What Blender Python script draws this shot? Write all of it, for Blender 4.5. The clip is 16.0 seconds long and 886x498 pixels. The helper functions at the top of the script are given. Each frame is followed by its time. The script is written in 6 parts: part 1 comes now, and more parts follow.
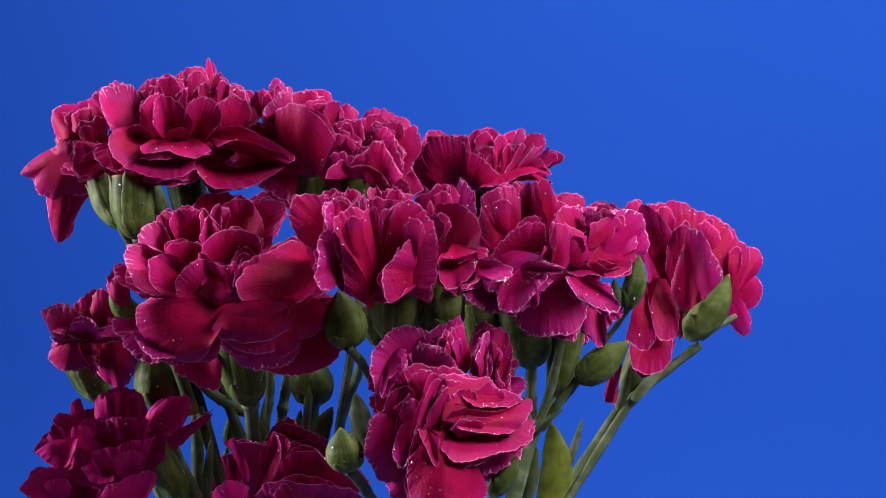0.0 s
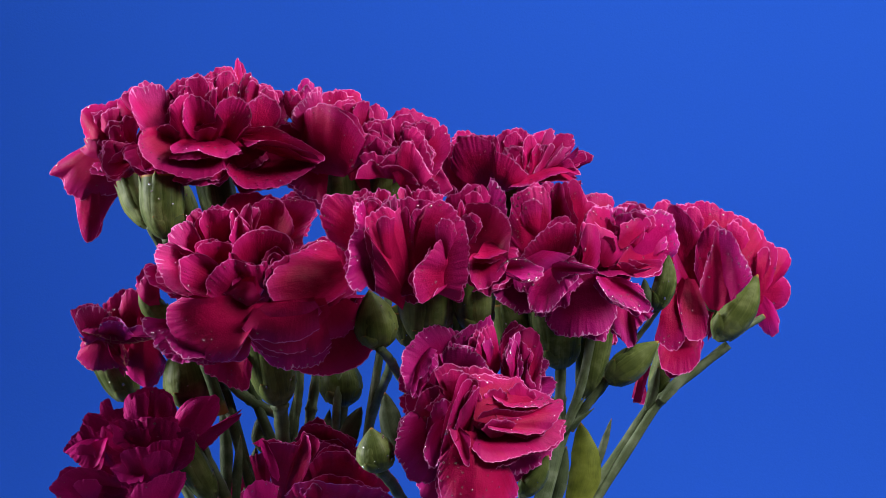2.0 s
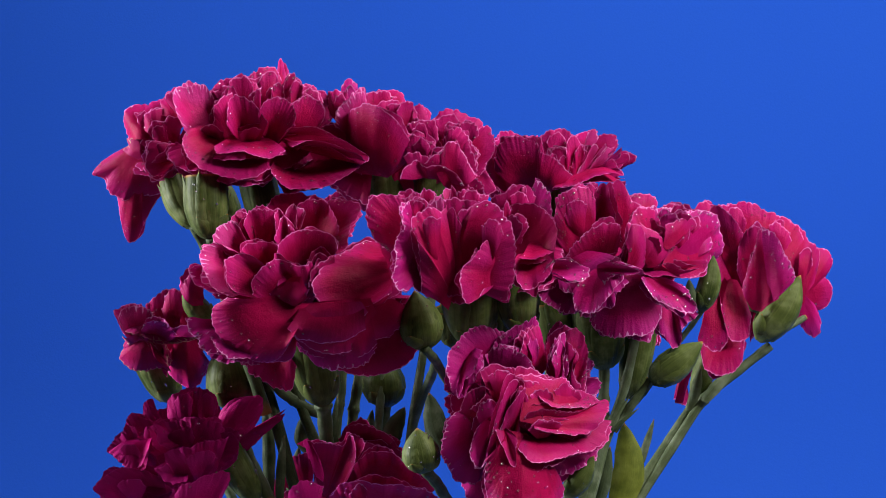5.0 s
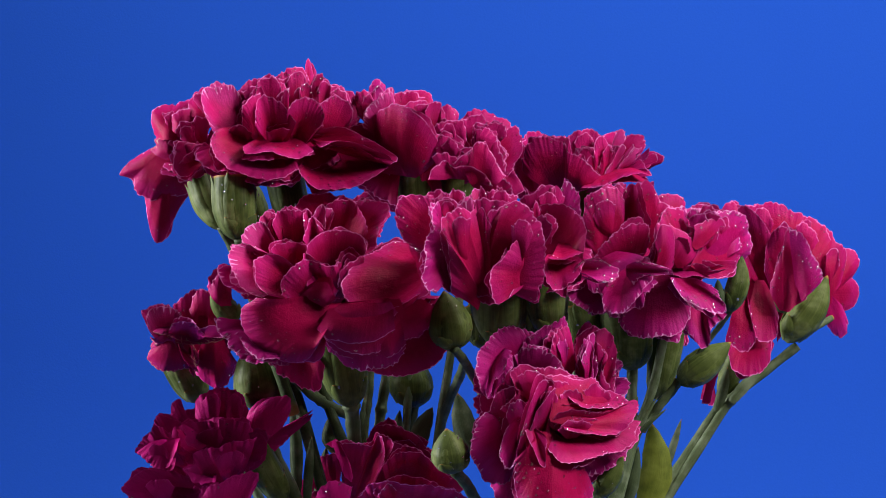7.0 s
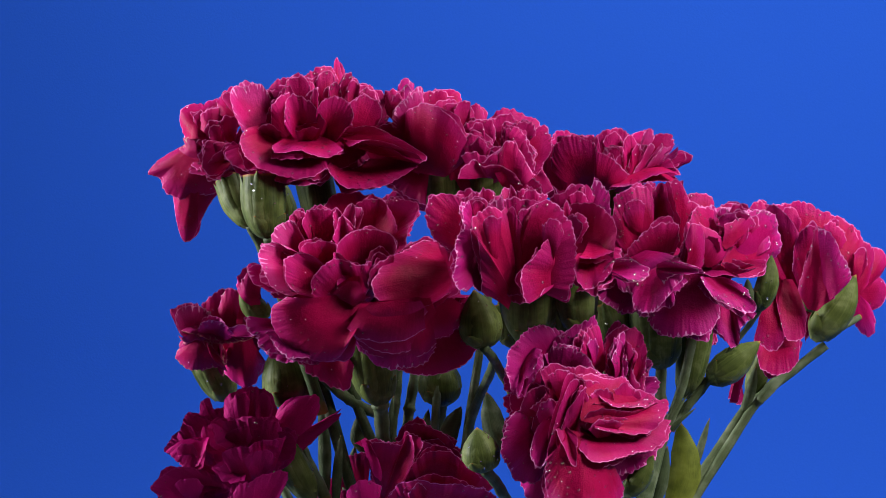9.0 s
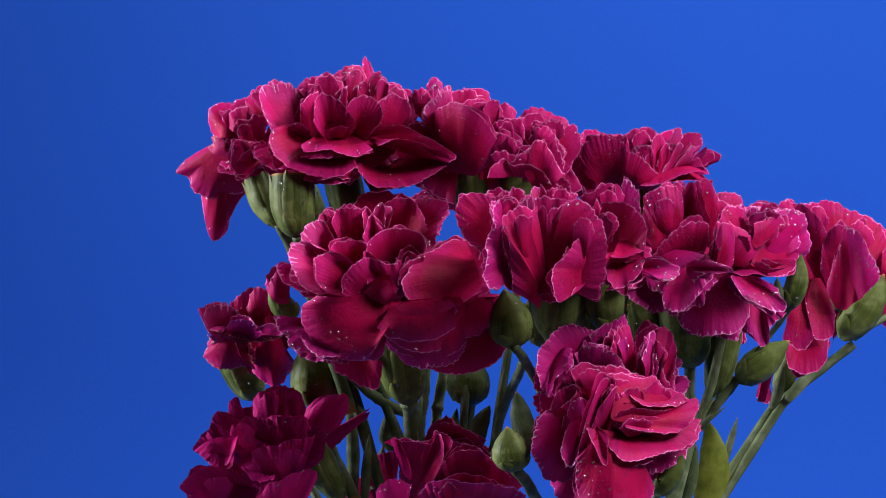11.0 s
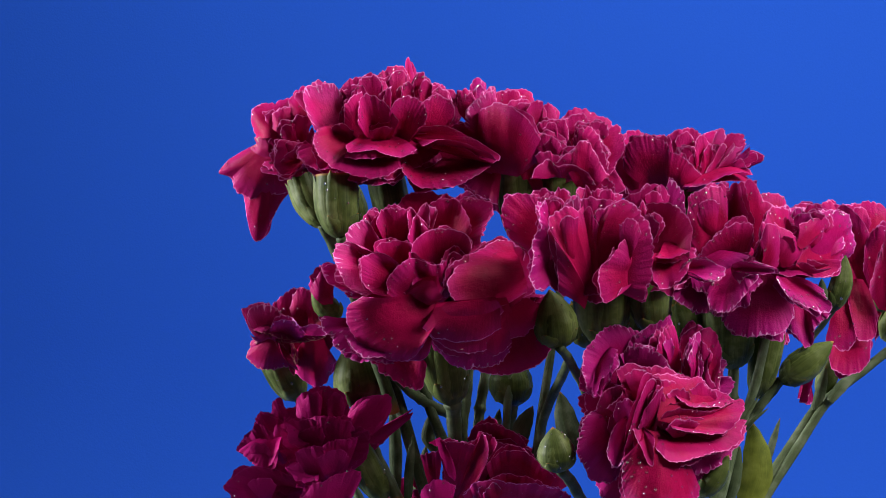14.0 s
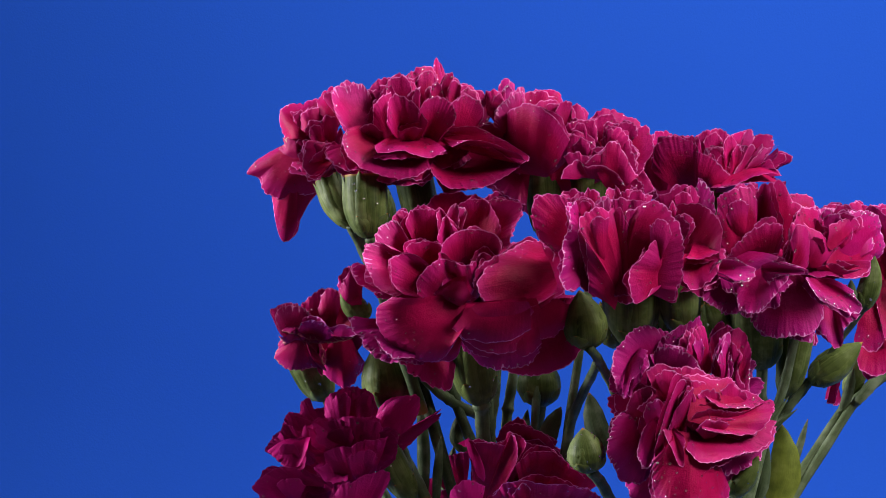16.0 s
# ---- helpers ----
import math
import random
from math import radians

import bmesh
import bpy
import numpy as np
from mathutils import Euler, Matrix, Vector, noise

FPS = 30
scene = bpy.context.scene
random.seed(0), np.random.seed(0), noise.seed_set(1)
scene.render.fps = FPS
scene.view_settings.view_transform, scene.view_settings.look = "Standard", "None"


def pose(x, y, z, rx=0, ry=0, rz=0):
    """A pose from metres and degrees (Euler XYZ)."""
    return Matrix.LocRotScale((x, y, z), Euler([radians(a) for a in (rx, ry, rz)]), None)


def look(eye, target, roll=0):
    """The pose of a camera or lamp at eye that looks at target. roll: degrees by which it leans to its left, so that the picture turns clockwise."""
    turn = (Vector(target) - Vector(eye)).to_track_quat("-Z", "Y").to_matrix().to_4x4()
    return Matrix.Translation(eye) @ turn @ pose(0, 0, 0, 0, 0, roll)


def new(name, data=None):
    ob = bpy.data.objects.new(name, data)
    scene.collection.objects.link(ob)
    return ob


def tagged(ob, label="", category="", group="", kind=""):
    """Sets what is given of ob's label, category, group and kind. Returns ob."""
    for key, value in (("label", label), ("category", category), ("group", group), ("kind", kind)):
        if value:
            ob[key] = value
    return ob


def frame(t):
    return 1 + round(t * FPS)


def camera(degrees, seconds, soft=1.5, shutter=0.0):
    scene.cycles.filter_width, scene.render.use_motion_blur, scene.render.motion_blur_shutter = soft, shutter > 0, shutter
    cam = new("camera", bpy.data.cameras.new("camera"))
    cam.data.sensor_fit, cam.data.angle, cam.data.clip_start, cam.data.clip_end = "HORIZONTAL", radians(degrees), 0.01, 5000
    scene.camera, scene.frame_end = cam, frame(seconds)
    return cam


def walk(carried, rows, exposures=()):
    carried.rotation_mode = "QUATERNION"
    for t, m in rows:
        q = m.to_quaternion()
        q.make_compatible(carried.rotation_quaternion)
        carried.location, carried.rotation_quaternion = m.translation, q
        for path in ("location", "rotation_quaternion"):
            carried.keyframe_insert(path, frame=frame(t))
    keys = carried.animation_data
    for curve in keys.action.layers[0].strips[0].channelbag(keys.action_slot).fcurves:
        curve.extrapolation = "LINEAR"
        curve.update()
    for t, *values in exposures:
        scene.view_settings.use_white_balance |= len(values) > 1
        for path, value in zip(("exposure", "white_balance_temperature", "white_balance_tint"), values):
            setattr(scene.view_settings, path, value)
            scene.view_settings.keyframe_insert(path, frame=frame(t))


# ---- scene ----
# One slow slide to the left past a bunch of carnations; lengths below are in millimetres
# unless said otherwise, and are turned into metres where a mesh is made.
EYE, DISTANCE, SLIDE = 0.400, 1.150, 0.06688
cam = camera(12.5, 16.0, soft=0.8)
# seconds, share of the slide, pitch and lean in degrees
ROWS = [
    (0.0, 0.0000, -0.0020, 0.063),
    (0.5, 0.0316, -0.0018, 0.051),
    (1.0, 0.0635, -0.0016, 0.050),
    (1.5, 0.0952, -0.0008, 0.024),
    (2.0, 0.1273, -0.0004, 0.020),
    (2.5, 0.1593, 0.0004, 0.031),
    (3.0, 0.1916, 0.0002, 0.008),
    (3.5, 0.2232, 0.0011, 0.006),
    (4.0, 0.2547, 0.0022, -0.005),
    (6.5, 0.4068, 0.0109, -0.040),
    (7.0, 0.4373, 0.0111, -0.031),
    (7.5, 0.4683, 0.0108, -0.031),
    (8.0, 0.4997, 0.0088, -0.012),
    (8.5, 0.5312, 0.0024, -0.002),
    (9.0, 0.5626, -0.0024, -0.045),
    (11.5, 0.7190, -0.0173, -0.060),
    (12.0, 0.7503, -0.0167, -0.042),
    (12.5, 0.7813, -0.0163, -0.059),
    (13.0, 0.8126, -0.0136, -0.054),
    (13.5, 0.8443, -0.0120, -0.097),
    (14.0, 0.8761, -0.0094, -0.103),
    (14.5, 0.9073, -0.0050, -0.071),
    (15.0, 0.9380, -0.0038, -0.093),
    (15.5, 0.9685, -0.0026, -0.113),
    (16.0, 1.0000, -0.0015, -0.138),
]
walk(cam, [(t, pose(-SLIDE * s, -DISTANCE, EYE, 90 + pitch, lean, 0)) for t, s, pitch, lean in ROWS])

# ---- light ----
world = bpy.data.worlds.new("studio_dim")
scene.world = world
world.use_nodes = True
world.node_tree.nodes["Background"].inputs["Color"].default_value = (0.55, 0.62, 0.85, 1)
world.node_tree.nodes["Background"].inputs["Strength"].default_value = 0.006


def softbox(name, eye, target, width, height, watts, colour, spread=180.0):
    data = bpy.data.lights.new(name, "AREA")
    data.shape, data.size, data.size_y, data.energy, data.color = "RECTANGLE", width, height, watts, colour
    data.spread = radians(spread)
    lamp = new(name, data)
    lamp.matrix_world = look(eye, target)
    return lamp


softbox("key_softbox", (0.47, -0.35, 0.80), (0.0, 0.0, 0.40), 0.24, 0.24, 7.8, (1.0, 0.95, 0.93))
softbox("rim_softbox", (-0.97, 0.15, 0.58), (-0.03, 0.0, 0.38), 0.30, 0.5, 4.6, (0.96, 0.95, 1.0), 70.0)
softbox("backdrop_softbox", (0.55, 0.12, 1.40), (-0.18, 0.95, 0.45), 0.5, 0.5, 18.8, (1.0, 0.98, 0.95))

# ---- materials ----
def nodes_of(name):
    m = bpy.data.materials.new(name)
    m.use_nodes = True
    n = m.node_tree
    return m, n, n.nodes["Principled BSDF"], n.nodes["Material Output"]


def add(n, kind, **sockets):
    node = n.nodes.new(kind)
    for key, value in sockets.items():
        node.inputs[key.replace("_", " ")].default_value = value
    return node


def ramp(n, source, stops):
    r = n.nodes.new("ShaderNodeValToRGB")
    while len(r.color_ramp.elements) < len(stops):
        r.color_ramp.elements.new(0.5)
    for e, (place, colour) in zip(r.color_ramp.elements, stops):
        e.position = place
        e.color = (*colour, 1) if len(colour) == 3 else colour
    n.links.new(source, r.inputs["Fac"])
    return r.outputs["Color"]


def calc(n, operation, a, b=0.0, c=None, clamp=False):
    m = n.nodes.new("ShaderNodeMath")
    m.operation, m.use_clamp = operation, clamp
    for slot, value in enumerate((a, b) if c is None else (a, b, c)):
        if isinstance(value, (int, float)):
            m.inputs[slot].default_value = value
        else:
            n.links.new(value, m.inputs[slot])
    return m.outputs["Value"]


def mix(n, factor, a, b, blend="MIX"):
    m = n.nodes.new("ShaderNodeMix")
    m.data_type, m.blend_type = "RGBA", blend
    for slot, value in ((0, factor), (6, a), (7, b)):
        if isinstance(value, (int, float)):
            m.inputs[slot].default_value = value
        elif isinstance(value, tuple):
            m.inputs[slot].default_value = (*value, 1)
        else:
            n.links.new(value, m.inputs[slot])
    return m.outputs[2]


def stretched(n, source, scale):
    m = n.nodes.new("ShaderNodeMapping")
    m.inputs["Scale"].default_value = scale
    n.links.new(source, m.inputs["Vector"])
    return m.outputs["Vector"]


def noise_of(n, vector, scale, detail=4.0, rough=0.55):
    t = add(n, "ShaderNodeTexNoise", Scale=scale, Detail=detail, Roughness=rough)
    n.links.new(vector, t.inputs["Vector"])
    return t.outputs["Fac"]


def petal_material(name, deep, bright, rim, streak, cool=(0.44, 0.014, 0.19), share=0.38, reach=0.7):
    """streak: how far pale lines run inward, in millimetres; reach: width of the bluish zone behind the margin, in centimetres."""
    m, n, shader, out = nodes_of(name)
    span = n.nodes.new("ShaderNodeUVMap")
    span.uv_map = "span"
    split = n.nodes.new("ShaderNodeSeparateXYZ")
    n.links.new(span.outputs["UV"], split.inputs["Vector"])
    behind = calc(n, "MULTIPLY", split.outputs["Y"], 100.0)
    place = n.nodes.new("ShaderNodeNewGeometry").outputs["Position"]
    info = n.nodes.new("ShaderNodeObjectInfo").outputs["Random"]
    # fine veins from claw to margin, broad cloudy tone, cell-like grain
    vein = noise_of(n, stretched(n, span.outputs["UV"], (150, 9, 1)), 1.0, 3.0, 0.6)
    lines = noise_of(n, stretched(n, span.outputs["UV"], (95, 4, 1)), 1.0, 2.0, 0.5)
    broad = noise_of(n, place, 70.0, 3.0, 0.5)
    blotch = noise_of(n, place, 320.0, 4.0, 0.6)
    grain = noise_of(n, place, 3000.0, 2.0)
    tone = calc(n, "ADD", calc(n, "MULTIPLY", vein, 0.16), calc(n, "MULTIPLY", broad, 0.62))
    tone = calc(n, "ADD", tone, calc(n, "MULTIPLY", blotch, 0.20))
    tone = calc(n, "ADD", tone, calc(n, "MULTIPLY", calc(n, "SUBTRACT", info, 0.5), 0.16))
    tone = calc(n, "ADD", tone, calc(n, "MULTIPLY", calc(n, "SUBTRACT", grain, 0.5), 0.16))
    colour = ramp(n, tone, [(0.28, deep), (0.74, bright)])
    # bluer towards the margin
    outer = n.nodes.new("ShaderNodeMapRange")
    outer.interpolation_type = "SMOOTHSTEP"
    outer.inputs["From Min"].default_value, outer.inputs["From Max"].default_value = 10.0 * reach, 0.5
    n.links.new(calc(n, "ADD", behind, calc(n, "MULTIPLY", calc(n, "SUBTRACT", broad, 0.5), 14.0)), outer.inputs["Value"])
    colour = mix(n, calc(n, "MULTIPLY", outer.outputs["Result"], share), colour, cool)
    # the thin pale margin, uneven, with lines that run inward
    inward = calc(n, "MULTIPLY", calc(n, "MAXIMUM", calc(n, "SUBTRACT", lines, 0.52), 0.0), streak * 3.5)
    near = calc(n, "SUBTRACT", behind, inward)
    margin = n.nodes.new("ShaderNodeMapRange")
    margin.interpolation_type = "SMOOTHSTEP"
    margin.inputs["From Min"].default_value, margin.inputs["From Max"].default_value = 0.36, 0.04
    n.links.new(near, margin.inputs["Value"])
    both = calc(n, "MULTIPLY", margin.outputs["Result"], calc(n, "MULTIPLY", calc(n, "ADD", calc(n, "SUBTRACT", broad, 0.08), calc(n, "MULTIPLY", calc(n, "SUBTRACT", blotch, 0.5), 1.8)), 1.7), clamp=True)
    colour = mix(n, both, colour, rim)
    n.links.new(colour, shader.inputs["Base Color"])
    shader.inputs["Roughness"].default_value = 0.45
    shader.inputs["Specular IOR Level"].default_value = 0.045
    height = calc(n, "ADD", calc(n, "MULTIPLY", vein, 0.25), calc(n, "MULTIPLY", grain, 0.25))
    height = calc(n, "ADD", height, calc(n, "MULTIPLY", blotch, 1.1))
    bump = add(n, "ShaderNodeBump", Strength=0.5, Distance=0.0007)
    n.links.new(height, bump.inputs["Height"])
    n.links.new(bump.outputs["Normal"], shader.inputs["Normal"])
    through_light = n.nodes.new("ShaderNodeBsdfTranslucent")
    n.links.new(colour, through_light.inputs["Color"])
    blend = n.nodes.new("ShaderNodeMixShader")
    blend.inputs["Fac"].default_value = 0.08
    n.links.new(shader.outputs["BSDF"], blend.inputs[1])
    n.links.new(through_light.outputs["BSDF"], blend.inputs[2])
    n.links.new(blend.outputs["Shader"], out.inputs["Surface"])
    return m


def green_material(name, dark, light, bloom, stripes=0.6):
    m, n, shader, out = nodes_of(name)
    uv = n.nodes.new("ShaderNodeUVMap")
    uv.uv_map = "blade"
    place = n.nodes.new("ShaderNodeNewGeometry").outputs["Position"]
    info = n.nodes.new("ShaderNodeObjectInfo").outputs["Random"]
    ribs = noise_of(n, stretched(n, uv.outputs["UV"], (34, 1.3, 1)), 1.0, 3.0, 0.6)
    stain = noise_of(n, place, 170.0, 4.0)
    grain = noise_of(n, place, 1800.0, 2.0)
    tone = calc(n, "ADD", calc(n, "MULTIPLY", ribs, stripes), calc(n, "MULTIPLY", stain, 1.1 - stripes))
    tone = calc(n, "ADD", tone, calc(n, "MULTIPLY", calc(n, "SUBTRACT", info, 0.5), 0.22))
    colour = ramp(n, tone, [(0.34, dark), (0.74, light)])
    waxy = n.nodes.new("ShaderNodeMapRange")
    waxy.inputs["From Min"].default_value, waxy.inputs["From Max"].default_value = 0.5, 0.75
    n.links.new(stain, waxy.inputs["Value"])
    colour = mix(n, calc(n, "MULTIPLY", waxy.outputs["Result"], 0.35), colour, bloom)
    # dry brown tips
    split = n.nodes.new("ShaderNodeSeparateXYZ")
    n.links.new(uv.outputs["UV"], split.inputs["Vector"])
    tip = n.nodes.new("ShaderNodeMapRange")
    tip.inputs["From Min"].default_value, tip.inputs["From Max"].default_value = 0.955, 0.995
    n.links.new(split.outputs["Y"], tip.inputs["Value"])
    colour = mix(n, calc(n, "MULTIPLY", tip.outputs["Result"], 0.8), colour, (0.33, 0.12, 0.03))
    n.links.new(colour, shader.inputs["Base Color"])
    shader.inputs["Roughness"].default_value = 0.55
    shader.inputs["Specular IOR Level"].default_value = 0.14
    shader.inputs["Subsurface Weight"].default_value = 0.06
    shader.inputs["Subsurface Radius"].default_value = (0.001, 0.0015, 0.0005)
    bump = add(n, "ShaderNodeBump", Strength=0.25, Distance=0.0004)
    n.links.new(calc(n, "ADD", ribs, calc(n, "MULTIPLY", grain, 0.25)), bump.inputs["Height"])
    n.links.new(bump.outputs["Normal"], shader.inputs["Normal"])
    return m


def paper_material():
    m, n, shader, out = nodes_of("blue_paper")
    place = n.nodes.new("ShaderNodeNewGeometry").outputs["Position"]
    tone = calc(n, "ADD", calc(n, "MULTIPLY", noise_of(n, place, 3.0, 3.0), 0.7), calc(n, "MULTIPLY", noise_of(n, place, 700.0, 2.0), 0.3))
    n.links.new(ramp(n, tone, [(0.3, (0.0155, 0.093, 0.545)), (0.7, (0.019, 0.105, 0.59))]), shader.inputs["Base Color"])
    shader.inputs["Roughness"].default_value = 0.9
    shader.inputs["Specular IOR Level"].default_value = 0.1
    bump = add(n, "ShaderNodeBump", Strength=0.1, Distance=0.0005)
    n.links.new(noise_of(n, place, 900.0, 2.0), bump.inputs["Height"])
    n.links.new(bump.outputs["Normal"], shader.inputs["Normal"])
    return m


def plaster_material(name, dark, light):
    m, n, shader, out = nodes_of(name)
    place = n.nodes.new("ShaderNodeNewGeometry").outputs["Position"]
    tone = calc(n, "ADD", calc(n, "MULTIPLY", noise_of(n, place, 1.5, 4.0), 0.7), calc(n, "MULTIPLY", noise_of(n, place, 90.0, 3.0), 0.3))
    n.links.new(ramp(n, tone, [(0.3, dark), (0.7, light)]), shader.inputs["Base Color"])
    shader.inputs["Roughness"].default_value = 0.85
    return m


def water_material():
    """Clear beads: light passes through them, and their skin mirrors the lamps."""
    m, n, shader, out = nodes_of("clear_water")
    n.nodes.remove(shader)
    clear = n.nodes.new("ShaderNodeBsdfTransparent")
    clear.inputs["Color"].default_value = (0.96, 0.96, 0.97, 1)
    skin = n.nodes.new("ShaderNodeBsdfGlossy")
    skin.inputs["Roughness"].default_value = 0.20
    blend = n.nodes.new("ShaderNodeMixShader")
    fresnel = n.nodes.new("ShaderNodeFresnel")
    fresnel.inputs["IOR"].default_value = 1.33
    n.links.new(calc(n, "ADD", calc(n, "MULTIPLY", fresnel.outputs["Fac"], 0.7), 0.24), blend.inputs["Fac"])
    n.links.new(clear.outputs["BSDF"], blend.inputs[1])
    n.links.new(skin.outputs["BSDF"], blend.inputs[2])
    n.links.new(blend.outputs["Shader"], out.inputs["Surface"])
    return m


CRIMSON = petal_material("crimson_petal", (0.165, 0.0010, 0.0215), (0.385, 0.0040, 0.070), (0.66, 0.17, 0.47), 0.9)
PALE = petal_material("pale_streaked_petal", (0.218, 0.00126, 0.042), (0.445, 0.0084, 0.126), (0.702, 0.252, 0.54), 4.5, (0.521, 0.0504, 0.286), 0.4)
MAGENTA = petal_material("magenta_petal", (0.193, 0.00101, 0.042), (0.403, 0.00504, 0.113), (0.62, 0.22, 0.5), 2.6, (0.395, 0.0168, 0.218), 0.5, 0.8)
# bluish plum with a dim margin: shade painted into the low flower's colour
SHADE_PLUM = petal_material("shade_plum_petal", (0.202, 0.00084, 0.0538), (0.437, 0.00504, 0.143), (0.45, 0.027, 0.198), 0.5)
WITHERED = petal_material("withered_petal", (0.168, 0.00168, 0.0294), (0.336, 0.0084, 0.084), (0.414, 0.198, 0.18), 2.5, (0.336, 0.0252, 0.168), 0.4)
SEPAL = green_material("sepal_green", (0.0246, 0.0397, 0.00757), (0.0993, 0.128, 0.0303), (0.208, 0.237, 0.123), 0.45)
STALK = green_material("stalk_green", (0.0284, 0.0454, 0.0189), (0.0993, 0.131, 0.0624), (0.227, 0.265, 0.199), 0.45)
LEAF = green_material("leaf_green", (0.0662, 0.0851, 0.00946), (0.161, 0.189, 0.0284), (0.208, 0.237, 0.0662), 0.15)
PAPER, WATER = paper_material(), water_material()
PLASTER = plaster_material("grey_plaster", (0.075, 0.075, 0.08), (0.11, 0.11, 0.115))
# floor tone chosen pale so that it reflects neutral fill onto the greens
BOUNCE_FLOOR = plaster_material("pale_bounce_floor", (0.15, 0.146, 0.14), (0.20, 0.196, 0.19))

# ---- mesh helpers ----
MM = 0.001
TO_CAMERA = np.array((0.0, -1.0, 0.0))  # towards the camera, which petals and beads are turned to face


def unit(v):
    return np.asarray(v, float) / max(np.linalg.norm(v), 1e-9)


def part(name, verts, faces, material, parent, label="", uvs=None, foot=(0, 0, 0), span=None):
    """One smooth mesh object under a thing or a part; verts in millimetres of the room."""
    me = bpy.data.meshes.new(name)
    me.from_pydata(((np.asarray(verts) - np.asarray(foot)) * MM).tolist(), [], faces)
    me.polygons.foreach_set("use_smooth", np.ones(len(me.polygons), bool))
    # "blade": shares across and along; "span": run of the margin and depth behind it, in decimetres
    for layer_name, values in (("blade", uvs), ("span", span)):
        if values is not None:
            layer = me.uv_layers.new(name=layer_name)
            index = np.empty(len(me.loops), np.int32)
            me.loops.foreach_get("vertex_index", index)
            layer.data.foreach_set("uv", np.asarray(values, np.float32)[index].ravel())
    me.materials.append(material)
    ob = new(name, me)
    ob.parent = parent
    if label:
        ob["label"] = label
    return ob


def grid_faces(rows, cols, closed=False):
    last = cols if closed else cols - 1
    return [(r * cols + c, r * cols + (c + 1) % cols, (r + 1) * cols + (c + 1) % cols, (r + 1) * cols + c) for r in range(rows - 1) for c in range(last)]


def smooth_line(points, steps):
    """A smooth line through the points, with no overshoot where their distances differ."""
    p = np.asarray(points, float)
    if len(p) == 2:
        p = np.array([p[0], (p[0] + p[1]) / 2, p[1]])
    gap = np.linalg.norm(np.diff(p, axis=0), axis=1)
    slope = [p[1] - p[0]]
    for i in range(1, len(p) - 1):
        slope.append(unit(p[i + 1] - p[i - 1]) * min(gap[i - 1], gap[i]))
    slope.append(p[-1] - p[-2])
    out = []
    for i in range(len(p) - 1):
        for t in np.linspace(0, 1, steps, endpoint=False):
            a, b = 2 * t**3 - 3 * t * t + 1, -2 * t**3 + 3 * t * t
            out.append(a * p[i] + b * p[i + 1] + (t**3 - 2 * t * t + t) * slope[i] + (t**3 - t * t) * slope[i + 1])
    return np.array(out + [p[-1]])


def tube(line, radii, sides=12, ribs=0, depth=0.0, close=True):
    """Rings swept along a line; ribs press shallow flutes into it."""
    line, n = np.asarray(line), len(line)
    tangent = np.gradient(line, axis=0)
    side = unit(np.cross(tangent[0], (0.31, 0.9, 0.17)))
    verts, uvs = [], []
    angles = np.arange(sides) * 2 * math.pi / sides
    for i in range(n):
        t = unit(tangent[i])
        side = unit(side - t * (side @ t))
        other = np.cross(t, side)
        r = radii[i] * (1 + depth * np.cos(ribs * angles)) if ribs else np.full(sides, radii[i])
        verts.append(line[i] + r[:, None] * (np.cos(angles)[:, None] * side + np.sin(angles)[:, None] * other))
        uvs.append(np.stack([np.abs(angles / math.pi - 1), np.full(sides, i / (n - 1))], -1))
    verts, uvs, faces = np.concatenate(verts), np.concatenate(uvs), grid_faces(n, sides, True)
    if close:
        faces += [tuple(range(sides))[::-1], tuple(range((n - 1) * sides, n * sides))]
    return verts, faces, uvs


# ---- parts of a carnation ----
class Head:
    """What belongs to one carnation while it is built."""

    def __init__(self, label, base, foot, seed):
        self.thing = new("carnation")
        tagged(self.thing, label, "flower", "carnations in the bunch")
        self.foot, self.base = np.array(foot, float), np.array(base, float)
        self.thing.location = self.foot * MM
        self.rng = np.random.default_rng(seed)
        self.wet = []
        # rear flowers get fewer drops, since they look blurred from the camera
        self.drop_share = 1.0 if base[1] < 40 else 0.4

    def put(self, name, shape, material, parent=None, label="", span=None):
        verts, faces, uvs = shape
        return part(name, verts, faces, material, parent or self.thing, label, uvs, self.foot, span)


def uneven(rng, s, pitch):
    """Smooth random heights from 0 to 1 along a run, one for each pitch."""
    at = s / pitch + rng.random()
    knots = rng.random(int(at[-1]) + 3)
    k = at.astype(int)
    f = at - k
    f = f * f * (3 - 2 * f)
    return knots[k] * (1 - f) + knots[k + 1] * f


